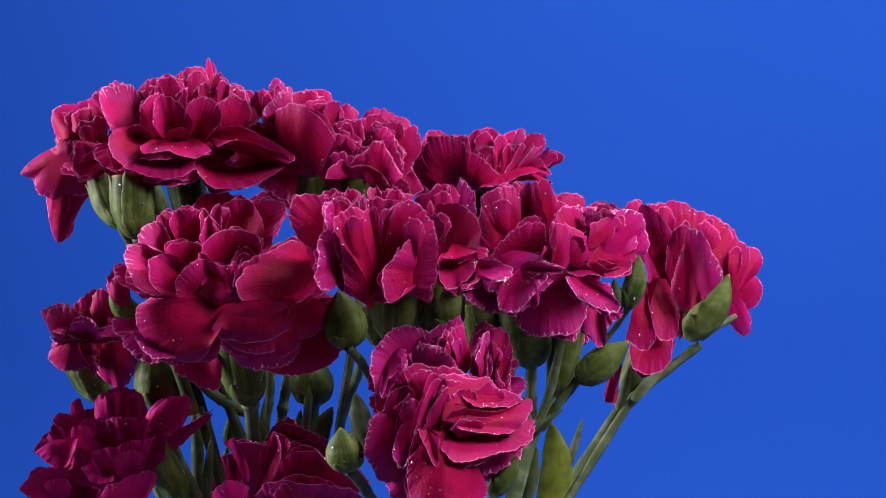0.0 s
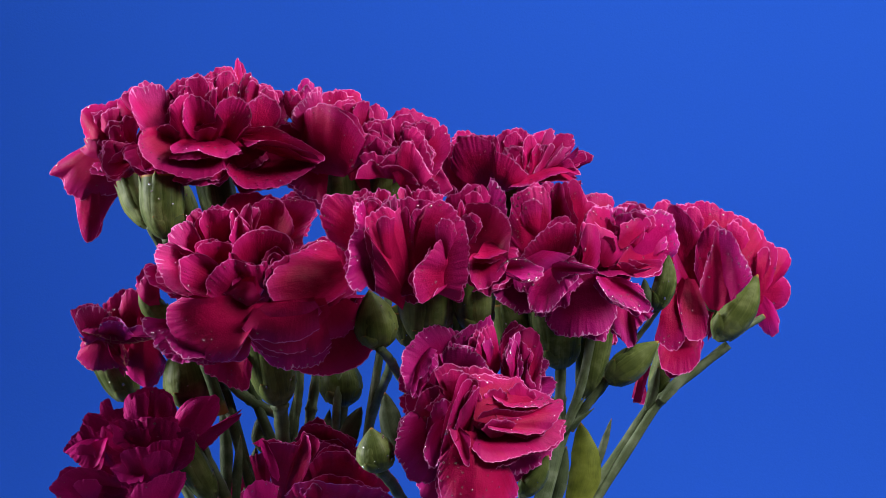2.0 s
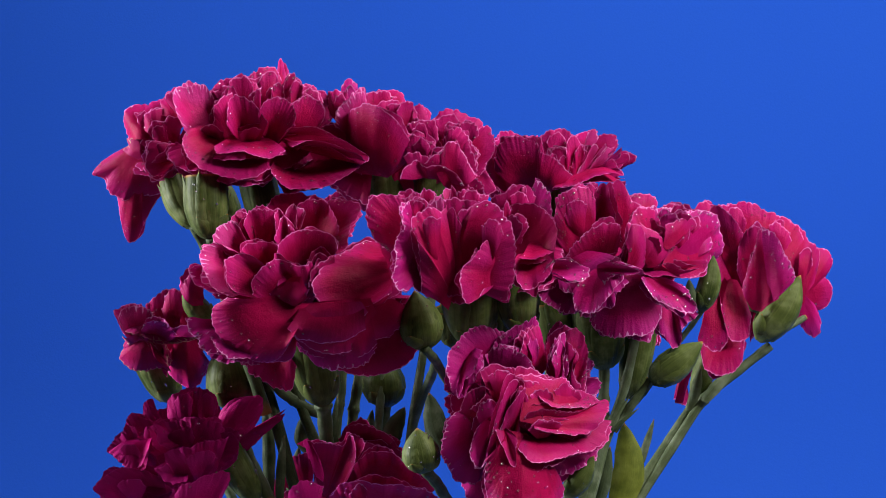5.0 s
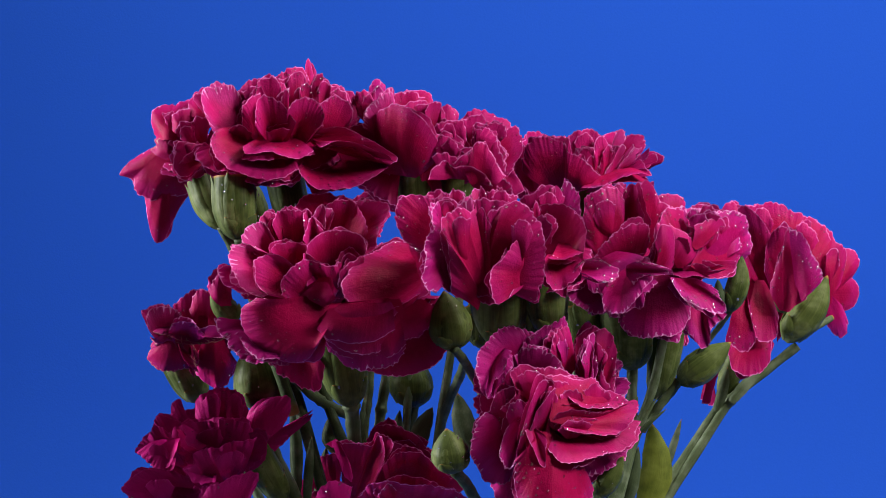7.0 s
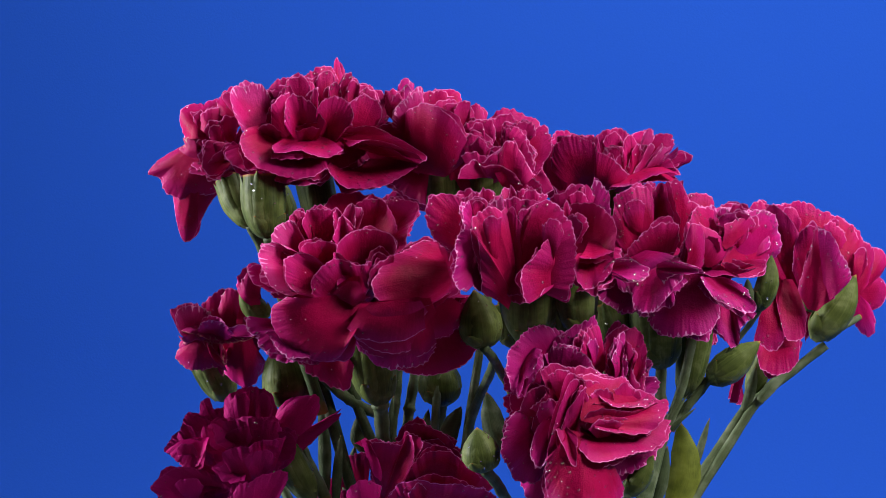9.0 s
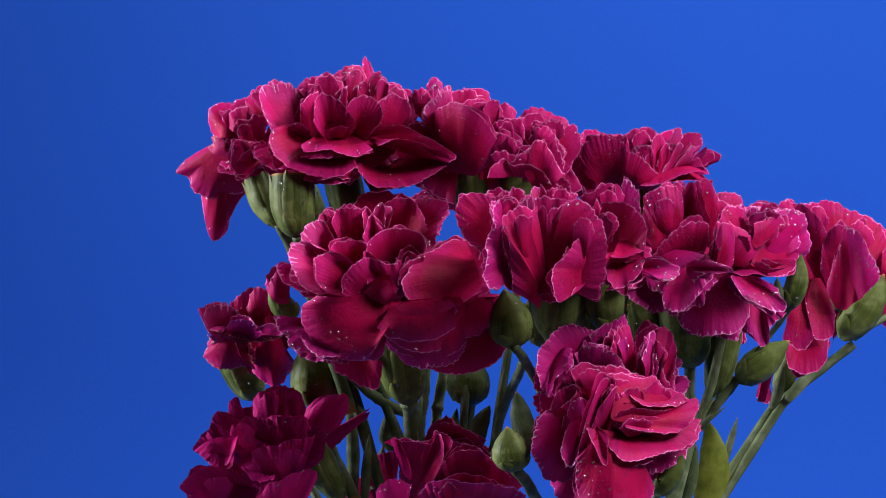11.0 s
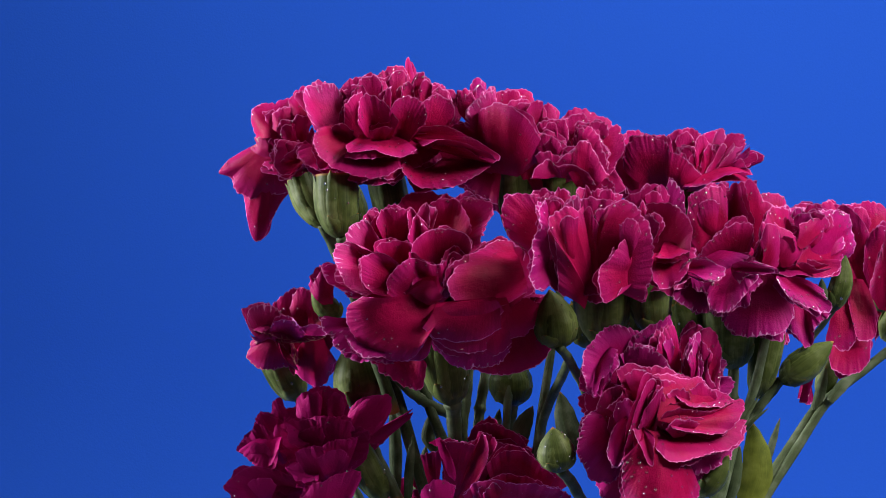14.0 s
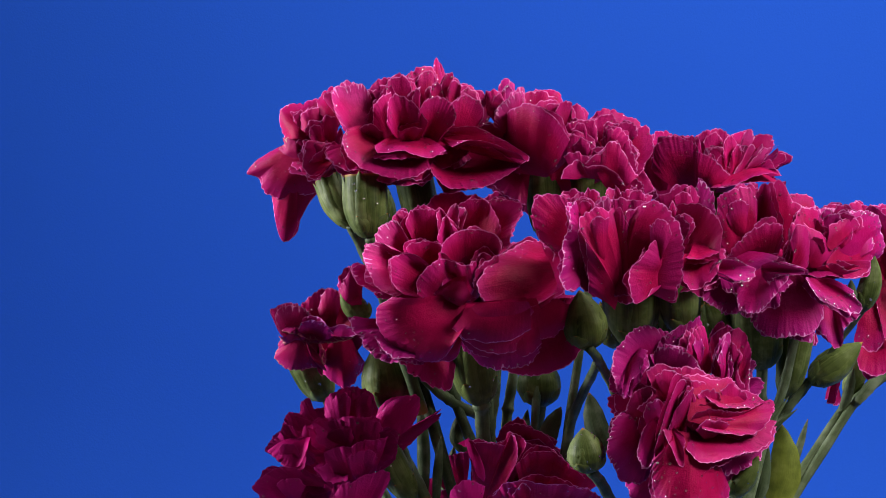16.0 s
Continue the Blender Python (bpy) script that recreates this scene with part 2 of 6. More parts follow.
def petal(head, rim, foot, bow=2.0, ruffle=0.6, teeth=1.0, curl=0.0, crease=0.0, material=None, drops=0.5, streak=0.0, rows=12, layers=1, claw=0.26):
    """A thin blade that fans out from its foot to a margin led through the rim points. bow swells it towards its face, claw is the width of its foot as a share of the margin's span, curl bends the margin over, crease folds it lengthwise, ruffle and teeth shape the margin."""
    rng = head.rng
    line = smooth_line(rim, 16)
    run = np.concatenate([[0], np.cumsum(np.linalg.norm(np.diff(line, axis=0), axis=1))])
    total = run[-1]
    cols = int(np.clip(total / 0.31, 20, 132))
    s = np.linspace(0, total, cols)
    edge = np.stack([np.interp(s, run, line[:, k]) for k in range(3)], -1)
    share = s / total
    b = np.asarray(foot, float) + rng.normal(0, 0.15, 3) + (edge[-1] - edge[0]) * claw * (share - 0.5)[:, None]
    n = np.cross(edge[:-1] - b[:-1], edge[1:] - b[1:]).sum(0)
    n = unit(n if n @ TO_CAMERA > 0 else -n)
    out = edge - b
    length = np.linalg.norm(out, axis=1)
    out = out / np.maximum(length, 1e-6)[:, None]
    v = (np.linspace(0, 1, rows) ** 0.75)[:, None, None]
    phase = rng.uniform(0, 6.28, 8)
    # small uneven teeth, shallow scallops and irregular waves along the margin
    tooth = 0.75 * uneven(rng, s, 0.62) + 0.5 * uneven(rng, s, 1.3) + 0.8 * uneven(rng, s, 3.4)
    tooth = np.minimum(teeth * (tooth - 0.80), 0.2 * length)
    wave = 1.5 * (uneven(rng, s, 6.0) - 0.5) + 1.1 * (uneven(rng, s, 3.0) - 0.5)
    fine = 0.7 * (uneven(rng, s, 1.3) - 0.5)
    ease = np.minimum(1, length / 10)
    drift = 0.9 * np.sin(rng.uniform(2, 4) * share[None, :] + rng.uniform(2, 4) * v[..., 0] + phase[4]) * np.sin(math.pi * v[..., 0] ** 0.8) + 0.4 * np.sin(rng.uniform(4, 8) * share[None, :] - 5 * v[..., 0] + phase[5]) * v[..., 0] ** 2
    fold = -crease * np.abs(np.sin(2.6 * math.pi * share + phase[6]))[None, :] * np.sin(0.5 * math.pi * v[..., 0])
    lift = ruffle * ease * (wave * v[..., 0] ** 4 + fine * v[..., 0] ** 8) + curl * v[..., 0] ** 4 + ruffle * ease * drift + fold
    mid = (b + edge) / 2 + n * bow
    place = (1 - v) ** 2 * b + 2 * v * (1 - v) * mid + v**2 * (edge - out * tooth[:, None] * np.clip(v - 0.55, 0, 1) / 0.45) + n * lift[..., None]
    inset = np.linalg.norm(place - place[-1], axis=2)
    uvs = np.stack(np.broadcast_arrays(share[None, :], v[..., 0]), -1).reshape(-1, 2)
    span = np.stack(np.broadcast_arrays(s[None, :] * 0.01 + rng.random(), inset * 0.01), -1).reshape(-1, 2)
    ob = head.put("petal", (place.reshape(-1, 3), grid_faces(rows, cols), uvs), material or (PALE if streak else CRIMSON), span=span)
    for _ in range(rng.poisson(drops * head.drop_share * total * length.mean() / 11.0)):
        i, j = min(rows - 2, int(rows * (0.35 + 0.65 * rng.random() ** 0.6))), rng.integers(2, cols - 2)
        normal = unit(np.cross(place[i, j + 1] - place[i, j - 1], place[i + 1, j] - place[i - 1, j]))
        if normal @ TO_CAMERA < 0:
            normal = -normal
        head.wet.append((place[i, j], normal, 0.11 + 0.34 * rng.random() ** 3.5))
    for k in range(layers):  # a shorter blade close behind
        shrink = 1.01 - 0.10 * rng.random()
        back = -n * (1.2 + 0.8 * rng.random()) - TO_CAMERA * 1.5
        inner = [np.asarray(foot, float) + (np.asarray(p, float) - foot) * shrink + back + rng.normal(0, 0.8, 3) for p in rim]
        petal(head, inner, np.asarray(foot, float) + back, bow, ruffle * 1.3, teeth, curl, 0.0, material, drops * 0.3, streak, rows, 0, claw)
    return ob


def core(head, axis, radius, count, spread=(8, 62), material=None, start=0.0, size=0.8):
    """Crowded inner petals, turned by the golden angle from the middle outward."""
    rng, axis = head.rng, unit(axis)
    a = unit(np.cross(axis, (0.2, 0.3, 0.9)))
    b = np.cross(axis, a)
    for i in range(count):
        f = (i + 0.5) / count
        turn = start + i * 2.39996 + rng.normal(0, 0.2)
        lean = radians(spread[0] + (spread[1] - spread[0]) * f + rng.normal(0, 5))
        out = a * math.cos(turn) + b * math.sin(turn)
        side = np.cross(axis, out)
        way = axis * math.cos(lean) + out * math.sin(lean)
        reach = 0.72 * radius * (0.86 + 0.14 * rng.random())
        half = 0.36 * radius * size * (0.8 + 0.4 * rng.random())
        tip = head.base + way * reach
        rim = [tip - way * 0.3 * reach - side * half, tip - way * 0.06 * reach - side * 0.6 * half, tip, tip - way * 0.06 * reach + side * 0.6 * half, tip - way * 0.3 * reach + side * half]
        petal(head, rim, head.base, bow=1.5, ruffle=0.8, material=material, drops=0.1, rows=9, layers=0)


def drops(head, parent=None, points=None):
    """Beads of water that cling to the petals, one mesh for a flower."""
    verts, faces, k = [], [], 0
    angles = np.arange(7) * 2 * math.pi / 7
    for p, n, r in points or head.wet:
        a = unit(np.cross(n, (0.3, 0.2, 0.9)))
        b = np.cross(n, a)
        verts.append(p - 0.15 * r * n)
        for lean, up in ((1.0, 0.0), (0.86, 0.5), (0.5, 0.82)):
            verts.extend(p + r * (lean * (math.cos(q) * a + math.sin(q) * b) + up * 0.65 * n) for q in angles)
        verts.append(p + 0.65 * r * n)
        faces += [(k, k + 1 + (i + 1) % 7, k + 1 + i) for i in range(7)]
        for ring in range(2):
            s = k + 1 + 7 * ring
            faces += [(s + i, s + (i + 1) % 7, s + 7 + (i + 1) % 7, s + 7 + i) for i in range(7)]
        faces += [(k + 15 + i, k + 15 + (i + 1) % 7, k + 22) for i in range(7)]
        k += 23
    if verts:
        ob = head.put("dew", (np.array(verts), faces, None), WATER, parent, "fine clear water droplets")
        ob["kind"] = "stuff"


def stem(head, points, radius, nodes=(), name="stem"):
    """A jointed stalk; nodes are shares of its length where it swells."""
    line = smooth_line(points, 14)
    line = line + 0.25 * np.sin(np.linspace(0, 9, len(line)))[:, None] * np.array((1, 0.5, 0))
    share = np.linspace(0, 1, len(line))
    r = radius * (1 + 0.05 * np.sin(share * 40))
    for k in nodes:
        r = r * (1 + 0.3 * np.exp(-((share - k) / 0.012) ** 2))
    return head.put(name, tube(line, r, 12), STALK)


def pod(head, low, top, radius, closed=False, name="calyx", bend=0.0, wet=12):
    """A calyx: five sepals grown together into a ribbed cup. closed: they meet in a point, as on a bud."""
    low, top = np.asarray(low, float), np.asarray(top, float)
    length = np.linalg.norm(top - low)
    line = smooth_line([low, (low + top) / 2 + np.array((bend, 0, 0)), top], 11)
    f = np.linspace(0, 1, len(line))
    if closed:
        r = radius * np.interp(f, [0, 0.05, 0.15, 0.32, 0.5, 0.68, 0.84, 0.94, 1], [0.22, 0.5, 0.82, 1.0, 0.97, 0.76, 0.44, 0.19, 0.03])
    else:
        r = radius * np.interp(f, [0, 0.06, 0.2, 0.45, 0.75, 1], [0.30, 0.55, 0.80, 0.97, 1.0, 0.93])
    verts, faces, uvs = tube(line, r, 40, 5, 0.035, close=closed)
    cup = head.put(name, (verts, faces, uvs), SEPAL)
    tangent = unit(top - low)
    a = unit(np.cross(tangent, (0.1, -0.9, 0.2)))
    b = np.cross(tangent, a)
    # sepal edges that overlap along the pod, and the scales at its foot
    for k in range(5):
        q = 2 * math.pi * k / 5 + 0.4 + head.rng.normal(0, 0.12)
        out = math.cos(q) * a + math.sin(q) * b
        line2, wide = [], []
        for g in np.linspace(0.12, 0.985 if closed else 1.05, 9):
            rr = np.interp(g, f, r) * (1.025 + (0.0 if closed else 0.06 * max(0, g - 0.8) * 5)) + 0.08
            twist = 0.25 * (g - 0.5)
            o = math.cos(q + twist) * a + math.sin(q + twist) * b
            mid = line[min(len(line) - 1, int(g * (len(line) - 1)))] if g <= 1 else top + tangent * length * (g - 1)
            line2.append(mid + o * rr)
            wide.append(1.32 * rr * math.sin(math.pi / 5) * (1 if closed else np.interp(g, [0, 0.75, 0.95, 1.05], [1, 1, 0.6, 0.05])))
        blade(head, line2, wide, out, "sepal", SEPAL, cup, fold=0.24)
    for k in range(4):
        q = 2 * math.pi * k / 4 + 0.9
        out = math.cos(q) * a + math.sin(q) * b
        pts, wide = [], []
        for g in np.linspace(0.0, 0.34, 6):
            pts.append(low + tangent * length * g + out * (np.interp(g, f, r) * 1.08 + 0.25))
            wide.append(1.5 * np.interp(g, f, r) * np.interp(g, [0, 0.12, 0.26, 0.34], [0.8, 1.0, 0.6, 0.06]))
        blade(head, pts, wide, out, "bract", SEPAL, cup, fold=0.3)
    beads = []
    for _ in range(wet):
        g, q = 0.15 + 0.75 * head.rng.random(), head.rng.uniform(0, 6.28)
        o = math.cos(q) * a + math.sin(q) * b
        # beads only on the side that the camera sees
        if o @ TO_CAMERA > -0.2:
            beads.append((low + (top - low) * g + o * (np.interp(g, f, r) * 1.05 + 0.15), o, 0.16 + 0.34 * head.rng.random() ** 2))
    if beads:
        drops(head, cup, beads)
    return cup


def blade(head, points, widths, out, name="leaf", material=None, parent=None, fold=0.18, cols=9):
    """A narrow leaf along a line, folded a little along its midrib; widths are full widths along it."""
    p = np.asarray(points, float)
    w = np.asarray(widths, float)
    tangent = np.gradient(p, axis=0)
    u = np.linspace(-1, 1, cols)
    verts, uvs = [], []
    for i in range(len(p)):
        t = unit(tangent[i])
        n = unit(out - t * (np.asarray(out) @ t))
        s = np.cross(t, n)
        verts.append(p[i] + s * (u * w[i] / 2)[:, None] - n * (fold * w[i] * u**2)[:, None])
        uvs.append(np.stack([u * 0.5 + 0.5, np.full(cols, i / (len(p) - 1))], -1))
    return head.put(name, (np.concatenate(verts), grid_faces(len(p), cols), np.concatenate(uvs)), material or STALK, parent)


def leaf(head, points, width, out=(0, -1, 0.2), name="leaf", material=None):
    line = smooth_line(points, 10)
    f = np.linspace(0, 1, len(line))
    return blade(head, line, width * np.interp(f, [0, 0.12, 0.4, 0.7, 0.9, 1], [0.55, 0.8, 1.0, 0.82, 0.4, 0.04]), np.array(out, float), name, material)


# ---- the studio ----
def sheet(name, profile, half_width, material, label, category, thick=2.0):
    """A sheet swept sideways along a profile of (y, z), with thickness."""
    p = np.asarray(profile, float)
    t = np.gradient(p, axis=0)
    n = np.stack([-t[:, 1], t[:, 0]], -1) / np.linalg.norm(t, axis=1)[:, None]
    loop = np.vstack([p, (p - n * thick)[::-1]])
    m = len(loop)
    verts = [(x, y, z) for x in (-half_width, half_width) for y, z in loop]
    faces = [(i, (i + 1) % m, m + (i + 1) % m, m + i) for i in range(m)] + [tuple(range(m))[::-1], tuple(range(m, 2 * m))]
    ob = part(name, verts, faces, material, None)
    return tagged(ob, label, category, kind="structure")


def slab(name, low, high, material, label):
    bm = bmesh.new()
    bmesh.ops.create_cube(bm, size=1)
    size, mid = Vector(high) - Vector(low), (Vector(high) + Vector(low)) / 2
    bmesh.ops.transform(bm, matrix=Matrix.Translation(mid) @ Matrix.Diagonal((*size, 1)), verts=bm.verts)
    me = bpy.data.meshes.new(name)
    bm.to_mesh(me)
    bm.free()
    me.materials.append(material)
    return tagged(new(name, me), label, name.split("_")[0], kind="structure")


# floor is out of view and serves as an added reflector
slab("floor", (-3.0, -3.2, -0.12), (3.0, 2.0, -0.002), BOUNCE_FLOOR, "unseen studio floor under the paper, pale grey to bounce fill light")
slab("ceiling", (-3.0, -3.2, 2.8), (3.0, 2.0, 2.9), PLASTER, "dark grey studio ceiling")
slab("wall_north", (-3.0, 1.9, -0.002), (3.0, 2.0, 2.8), PLASTER, "dark grey studio wall behind the backdrop")
slab("wall_south", (-3.0, -3.2, -0.002), (3.0, -3.1, 2.8), PLASTER, "dark grey studio wall")
slab("wall_west", (-3.0, -3.1, -0.002), (-2.9, 1.9, 2.8), PLASTER, "dark grey studio wall")
slab("wall_east", (2.9, -3.1, -0.002), (3.0, 1.9, 2.8), PLASTER, "dark grey studio wall")
bend = [(600 + 350 * math.sin(a), 350 - 350 * math.cos(a)) for a in np.linspace(0, math.pi / 2, 24)]
# paper ends early so the bare floor in front can bounce neutral light
sheet("backdrop", [(-60, 0), (200, 0), *bend, (950, 1000), (950, 2300)], 1500, PAPER, "smooth seamless royal blue paper backdrop", "backdrop")


# ---- the flowers ----
# magenta carnation with drooping outer petals and a ribbed green calyx
far_left = Head('magenta carnation with drooping outer petals and a ribbed green calyx', (-99.2, 38.0, 423.5), (-18.6, 15.0, 2.0), 11)
pod(far_left, (-93.5, 30, 406.7), (-100.6, 38, 420.0), 4.4, bend=-1.0, wet=4)
stem(far_left, [(-93.7, 30, 407.2), (-90.1, 34, 399.1), (-75.2, 36.0, 367.0), (-63.3, 30.0, 327.6), (-18.74, 15.0, 180.0), (-18.6, 15.0, 2.0)], 1.8, (0.3,))
pod(far_left, (-84.3, 48.0, 401.5), (-87.2, 46.0, 423.6), 4.8, closed=True, name='bud', wet=2)
stem(far_left, [(-84.3, 48.0, 402.2), (-80.9, 46.0, 386.8), (-73.2, 44.0, 365.1)], 1.3)
core(far_left, (-0.55, -0.2, 0.75), 19, 16, spread=(5, 80))
petal(far_left, [(-111, 34, 437.6), (-110, 34, 440.1), (-107.6, 34, 440.8), (-105.7, 34, 439.3)], (-106.4, 35, 433.5), bow=2)
petal(far_left, [(-107.4, 30, 434.2), (-106.4, 30, 437), (-104.1, 30, 438), (-101.6, 30, 436.7)], (-103.4, 32, 430.9), bow=2)
petal(far_left, [(-103.3, 30, 435.8), (-101.4, 30, 438.6), (-98.8, 30, 439.1), (-97.2, 30, 436.7)], (-99.3, 32, 430.9), bow=2)
petal(far_left, [(-105.3, 28, 428.7), (-103.9, 27, 430.8), (-101.5, 28, 431.3), (-99.7, 29, 429.7)], (-100.8, 30.5, 425.1), bow=2)
petal(far_left, [(-107.4, 30, 422.2), (-105.4, 30, 420.5), (-102.8, 30, 420.8), (-100.8, 30, 422.5)], (-102.9, 32, 426), bow=1)
petal(far_left, [(-112.5, 44, 429.1), (-110.6, 44, 435.1), (-105.3, 44, 438.4), (-99.5, 42, 435.7)], (-103.2, 42, 423.7), bow=2)
petal(far_left, [(-109.7, 40, 423.7), (-106.4, 40, 430), (-102.2, 40, 432), (-98.9, 40, 430)], (-101.3, 38, 422), bow=2)
petal(far_left, [(-113, 44, 431.3), (-119.3, 46, 428), (-125, 48, 422.5), (-121.5, 47, 420.8), (-120.1, 46, 417.4), (-117.1, 46, 415.1)], (-108.9, 40, 427.8), bow=1.5, ruffle=0.4, teeth=0.5)
petal(far_left, [(-118.5, 47, 418.8), (-116.9, 48, 409.6), (-115.8, 48, 404.1), (-114.3, 48, 401.6), (-111.7, 48, 402.9), (-109, 47, 408.8), (-106.4, 46, 413.4), (-102.5, 44, 417.9)], (-109.7, 40, 430), bow=2, ruffle=0.3, teeth=0.3, crease=0.8)
petal(far_left, [(-121, 46, 420.8), (-119.6, 46, 416.3), (-115, 45, 414.6), (-108.3, 44, 415.4), (-102.3, 42, 417)], (-108.7, 38, 429.9), bow=2, ruffle=0.5)
petal(far_left, [(-113.9, 40, 431.6), (-115, 40, 436.1), (-115, 40, 439.5), (-112.3, 41, 442.3), (-109, 42, 443.2)], (-106.8, 34, 433.5), bow=3, ruffle=0.6)
petal(far_left, [(-109.4, 43, 442.4), (-106.6, 44, 444.1), (-103.8, 44, 444.1), (-101.8, 42, 441.7)], (-105.3, 36, 434.4), bow=2)
petal(far_left, [(-109.3, 34, 435.5), (-108.7, 33, 439.1), (-105.9, 33, 441), (-102.5, 34, 441.1), (-100.4, 34, 439.1)], (-103.4, 32, 432.1), bow=3)
petal(far_left, [(-106.1, 30, 432.4), (-105.8, 29, 434.8), (-103.9, 29, 436), (-101.9, 30, 434.8), (-102.3, 31, 432.4)], (-101.5, 31.4, 429.8), bow=1.5)
petal(far_left, [(-100.5, 30, 430.7), (-105.6, 28, 431.8), (-107.7, 27, 429), (-107.9, 28, 424.4), (-106.4, 28, 421.8), (-103.8, 28, 421.3), (-101.1, 30, 423)], (-98.9, 32, 427.6), bow=3, ruffle=0.4)
petal(far_left, [(-104.3, 34, 439.8), (-103.6, 35, 444.1), (-100.3, 36, 447.1), (-96.5, 36, 447.4)], (-97.3, 32, 436.4), bow=3)
petal(far_left, [(-115, 40, 429), (-113.2, 38, 432.6), (-110.8, 36, 433.7), (-108.1, 36, 434.2)], (-109.4, 36, 426.9), bow=1, material=WITHERED, ruffle=1.2, teeth=2)
petal(far_left, [(-109.4, 36, 423.6), (-106.4, 35, 420.6), (-101.9, 34, 419.9), (-99, 33, 421.9)], (-102, 36, 426.9), bow=2)
drops(far_left)

# crimson carnation with wide lower petals and an upright ruffled crown
top_left = Head('crimson carnation with wide lower petals and an upright ruffled crown', (-74.1, 32.0, 423.3), (-22.2, 17.0, 2.0), 12)
pod(top_left, (-87.6, 12.0, 403.2), (-89.5, 13.0, 421.2), 6.4, bend=-0.6, wet=22)
stem(top_left, [(-87.6, 12.0, 403.6), (-85.8, 16.0, 395.0), (-82.0, 24.0, 380.0), (-73.0, 30.0, 352.0)], 1.9)
pod(top_left, (-71.7, 32.0, 404.3), (-76.2, 30.0, 424.1), 5.5, wet=8)
stem(top_left, [(-71.7, 32.0, 404.8), (-69.8, 34.0, 386.9), (-63.5, 34.0, 357.2), (-51.7, 28.0, 326.1), (-21.98, 17.0, 180.0), (-22.2, 17.0, 2.0)], 1.6, (0.4,))
core(top_left, (0.0, -0.1, 1.0), 22, 14, spread=(5, 45), size=0.7)
petal(top_left, [(-80.6, 21.6, 444.6), (-79.7, 22.2, 447.9), (-77.1, 22.2, 449.2), (-74.8, 22.2, 447.5), (-74.1, 21.6, 444.3)], (-77.4, 22.7, 435.6), bow=2)
petal(top_left, [(-75, 24, 448), (-73.4, 24.6, 450.9), (-70.9, 25.2, 451.9), (-69.3, 25.2, 449.6), (-69.3, 24.6, 446.3)], (-72.2, 24, 438.1), bow=2)
petal(top_left, [(-72.4, 20.4, 445.4), (-71.4, 20.4, 447), (-69.8, 20.4, 446.2), (-69.4, 19.8, 442.9)], (-71.1, 20.9, 436.4), bow=1)
petal(top_left, [(-65.9, 21.6, 446.2), (-64.9, 21.6, 448.5), (-63, 22.2, 449.2), (-61.7, 21.6, 446.9)], (-64.3, 22.2, 437.2), bow=1)
petal(top_left, [(-61.8, 21, 445.4), (-60, 21.6, 446.9), (-57.7, 21.6, 446.2), (-56.4, 21, 443.7)], (-60.7, 22.1, 435.6), bow=2)
petal(top_left, [(-85.4, 19.2, 442.9), (-84.5, 19.2, 446.1), (-82.5, 19.8, 447.5), (-80.6, 19.8, 445.8)], (-81.9, 21.2, 435.6), bow=2)
petal(top_left, [(-92.5, 14, 433.7), (-89.7, 13, 435.8), (-86.8, 13, 435.8), (-84.2, 14, 433.6)], (-87.9, 20.2, 429.5), bow=2, ruffle=0.4)
petal(top_left, [(-89, 18, 437.1), (-87.9, 17, 441.1), (-86.6, 17, 443.1), (-84.7, 18, 441.8)], (-84.7, 20.3, 431.5), bow=1)
petal(top_left, [(-80, 8, 434), (-76.8, 7, 435), (-73.2, 7, 434)], (-77.4, 15.6, 429.4), bow=1)
petal(top_left, [(-93.7, 26.4, 429.6), (-91.5, 26.4, 439), (-87.4, 26.4, 443.8), (-83.3, 26.4, 441.5)], (-87.5, 27.5, 427.5), bow=2)
petal(top_left, [(-76.2, 14, 422.3), (-68.9, 12, 422.1), (-63.2, 12, 424.4), (-57.5, 14, 428.4)], (-69.3, 24, 431.6), bow=2)
petal(top_left, [(-66, 25.2, 434), (-59.5, 26.4, 437.4), (-52.9, 26.4, 437.4), (-49.6, 25.2, 434)], (-59.5, 26.4, 429.2), bow=2)
# pale streaked colour here also carries the rim light on the left edge
petal(top_left, [(-95.4, 16, 434.9), (-97.9, 15, 440.7), (-98.8, 16, 444.4), (-97.8, 18, 446.9), (-94.3, 20.4, 447.8), (-89.9, 22.8, 447.6), (-86.9, 22.8, 445)], (-88, 22, 431.5), bow=-3, ruffle=0.5, curl=-1, streak=1)
petal(top_left, [(-86.3, 14, 434.2), (-86.9, 13, 440.7), (-85.2, 15, 443.8), (-81.7, 17, 445.2)], (-81.9, 20.3, 430.6), bow=2)
petal(top_left, [(-83, 8, 435.7), (-83, 8, 440.8), (-82.1, 10, 444), (-79.8, 10, 444.5), (-75.7, 9, 442.3), (-73.3, 9, 439.7), (-71.3, 8, 436.6)], (-76.9, 18.6, 429.4), bow=3, ruffle=0.6)
petal(top_left, [(-74.2, 8, 439.2), (-72, 8, 442.3), (-68.6, 9, 443.8), (-65.4, 9, 442.5), (-63.4, 8, 439.2), (-63.7, 8, 436), (-65.8, 8, 434.4)], (-71, 18.5, 429.4), bow=3, ruffle=0.5)
petal(top_left, [(-65.2, 14, 442.3), (-60.8, 15, 444.3), (-57.3, 16, 443.1), (-55.3, 16, 440.8), (-55.6, 16, 437.5), (-57.3, 16, 434.9)], (-62.6, 20.5, 430.8), bow=2)
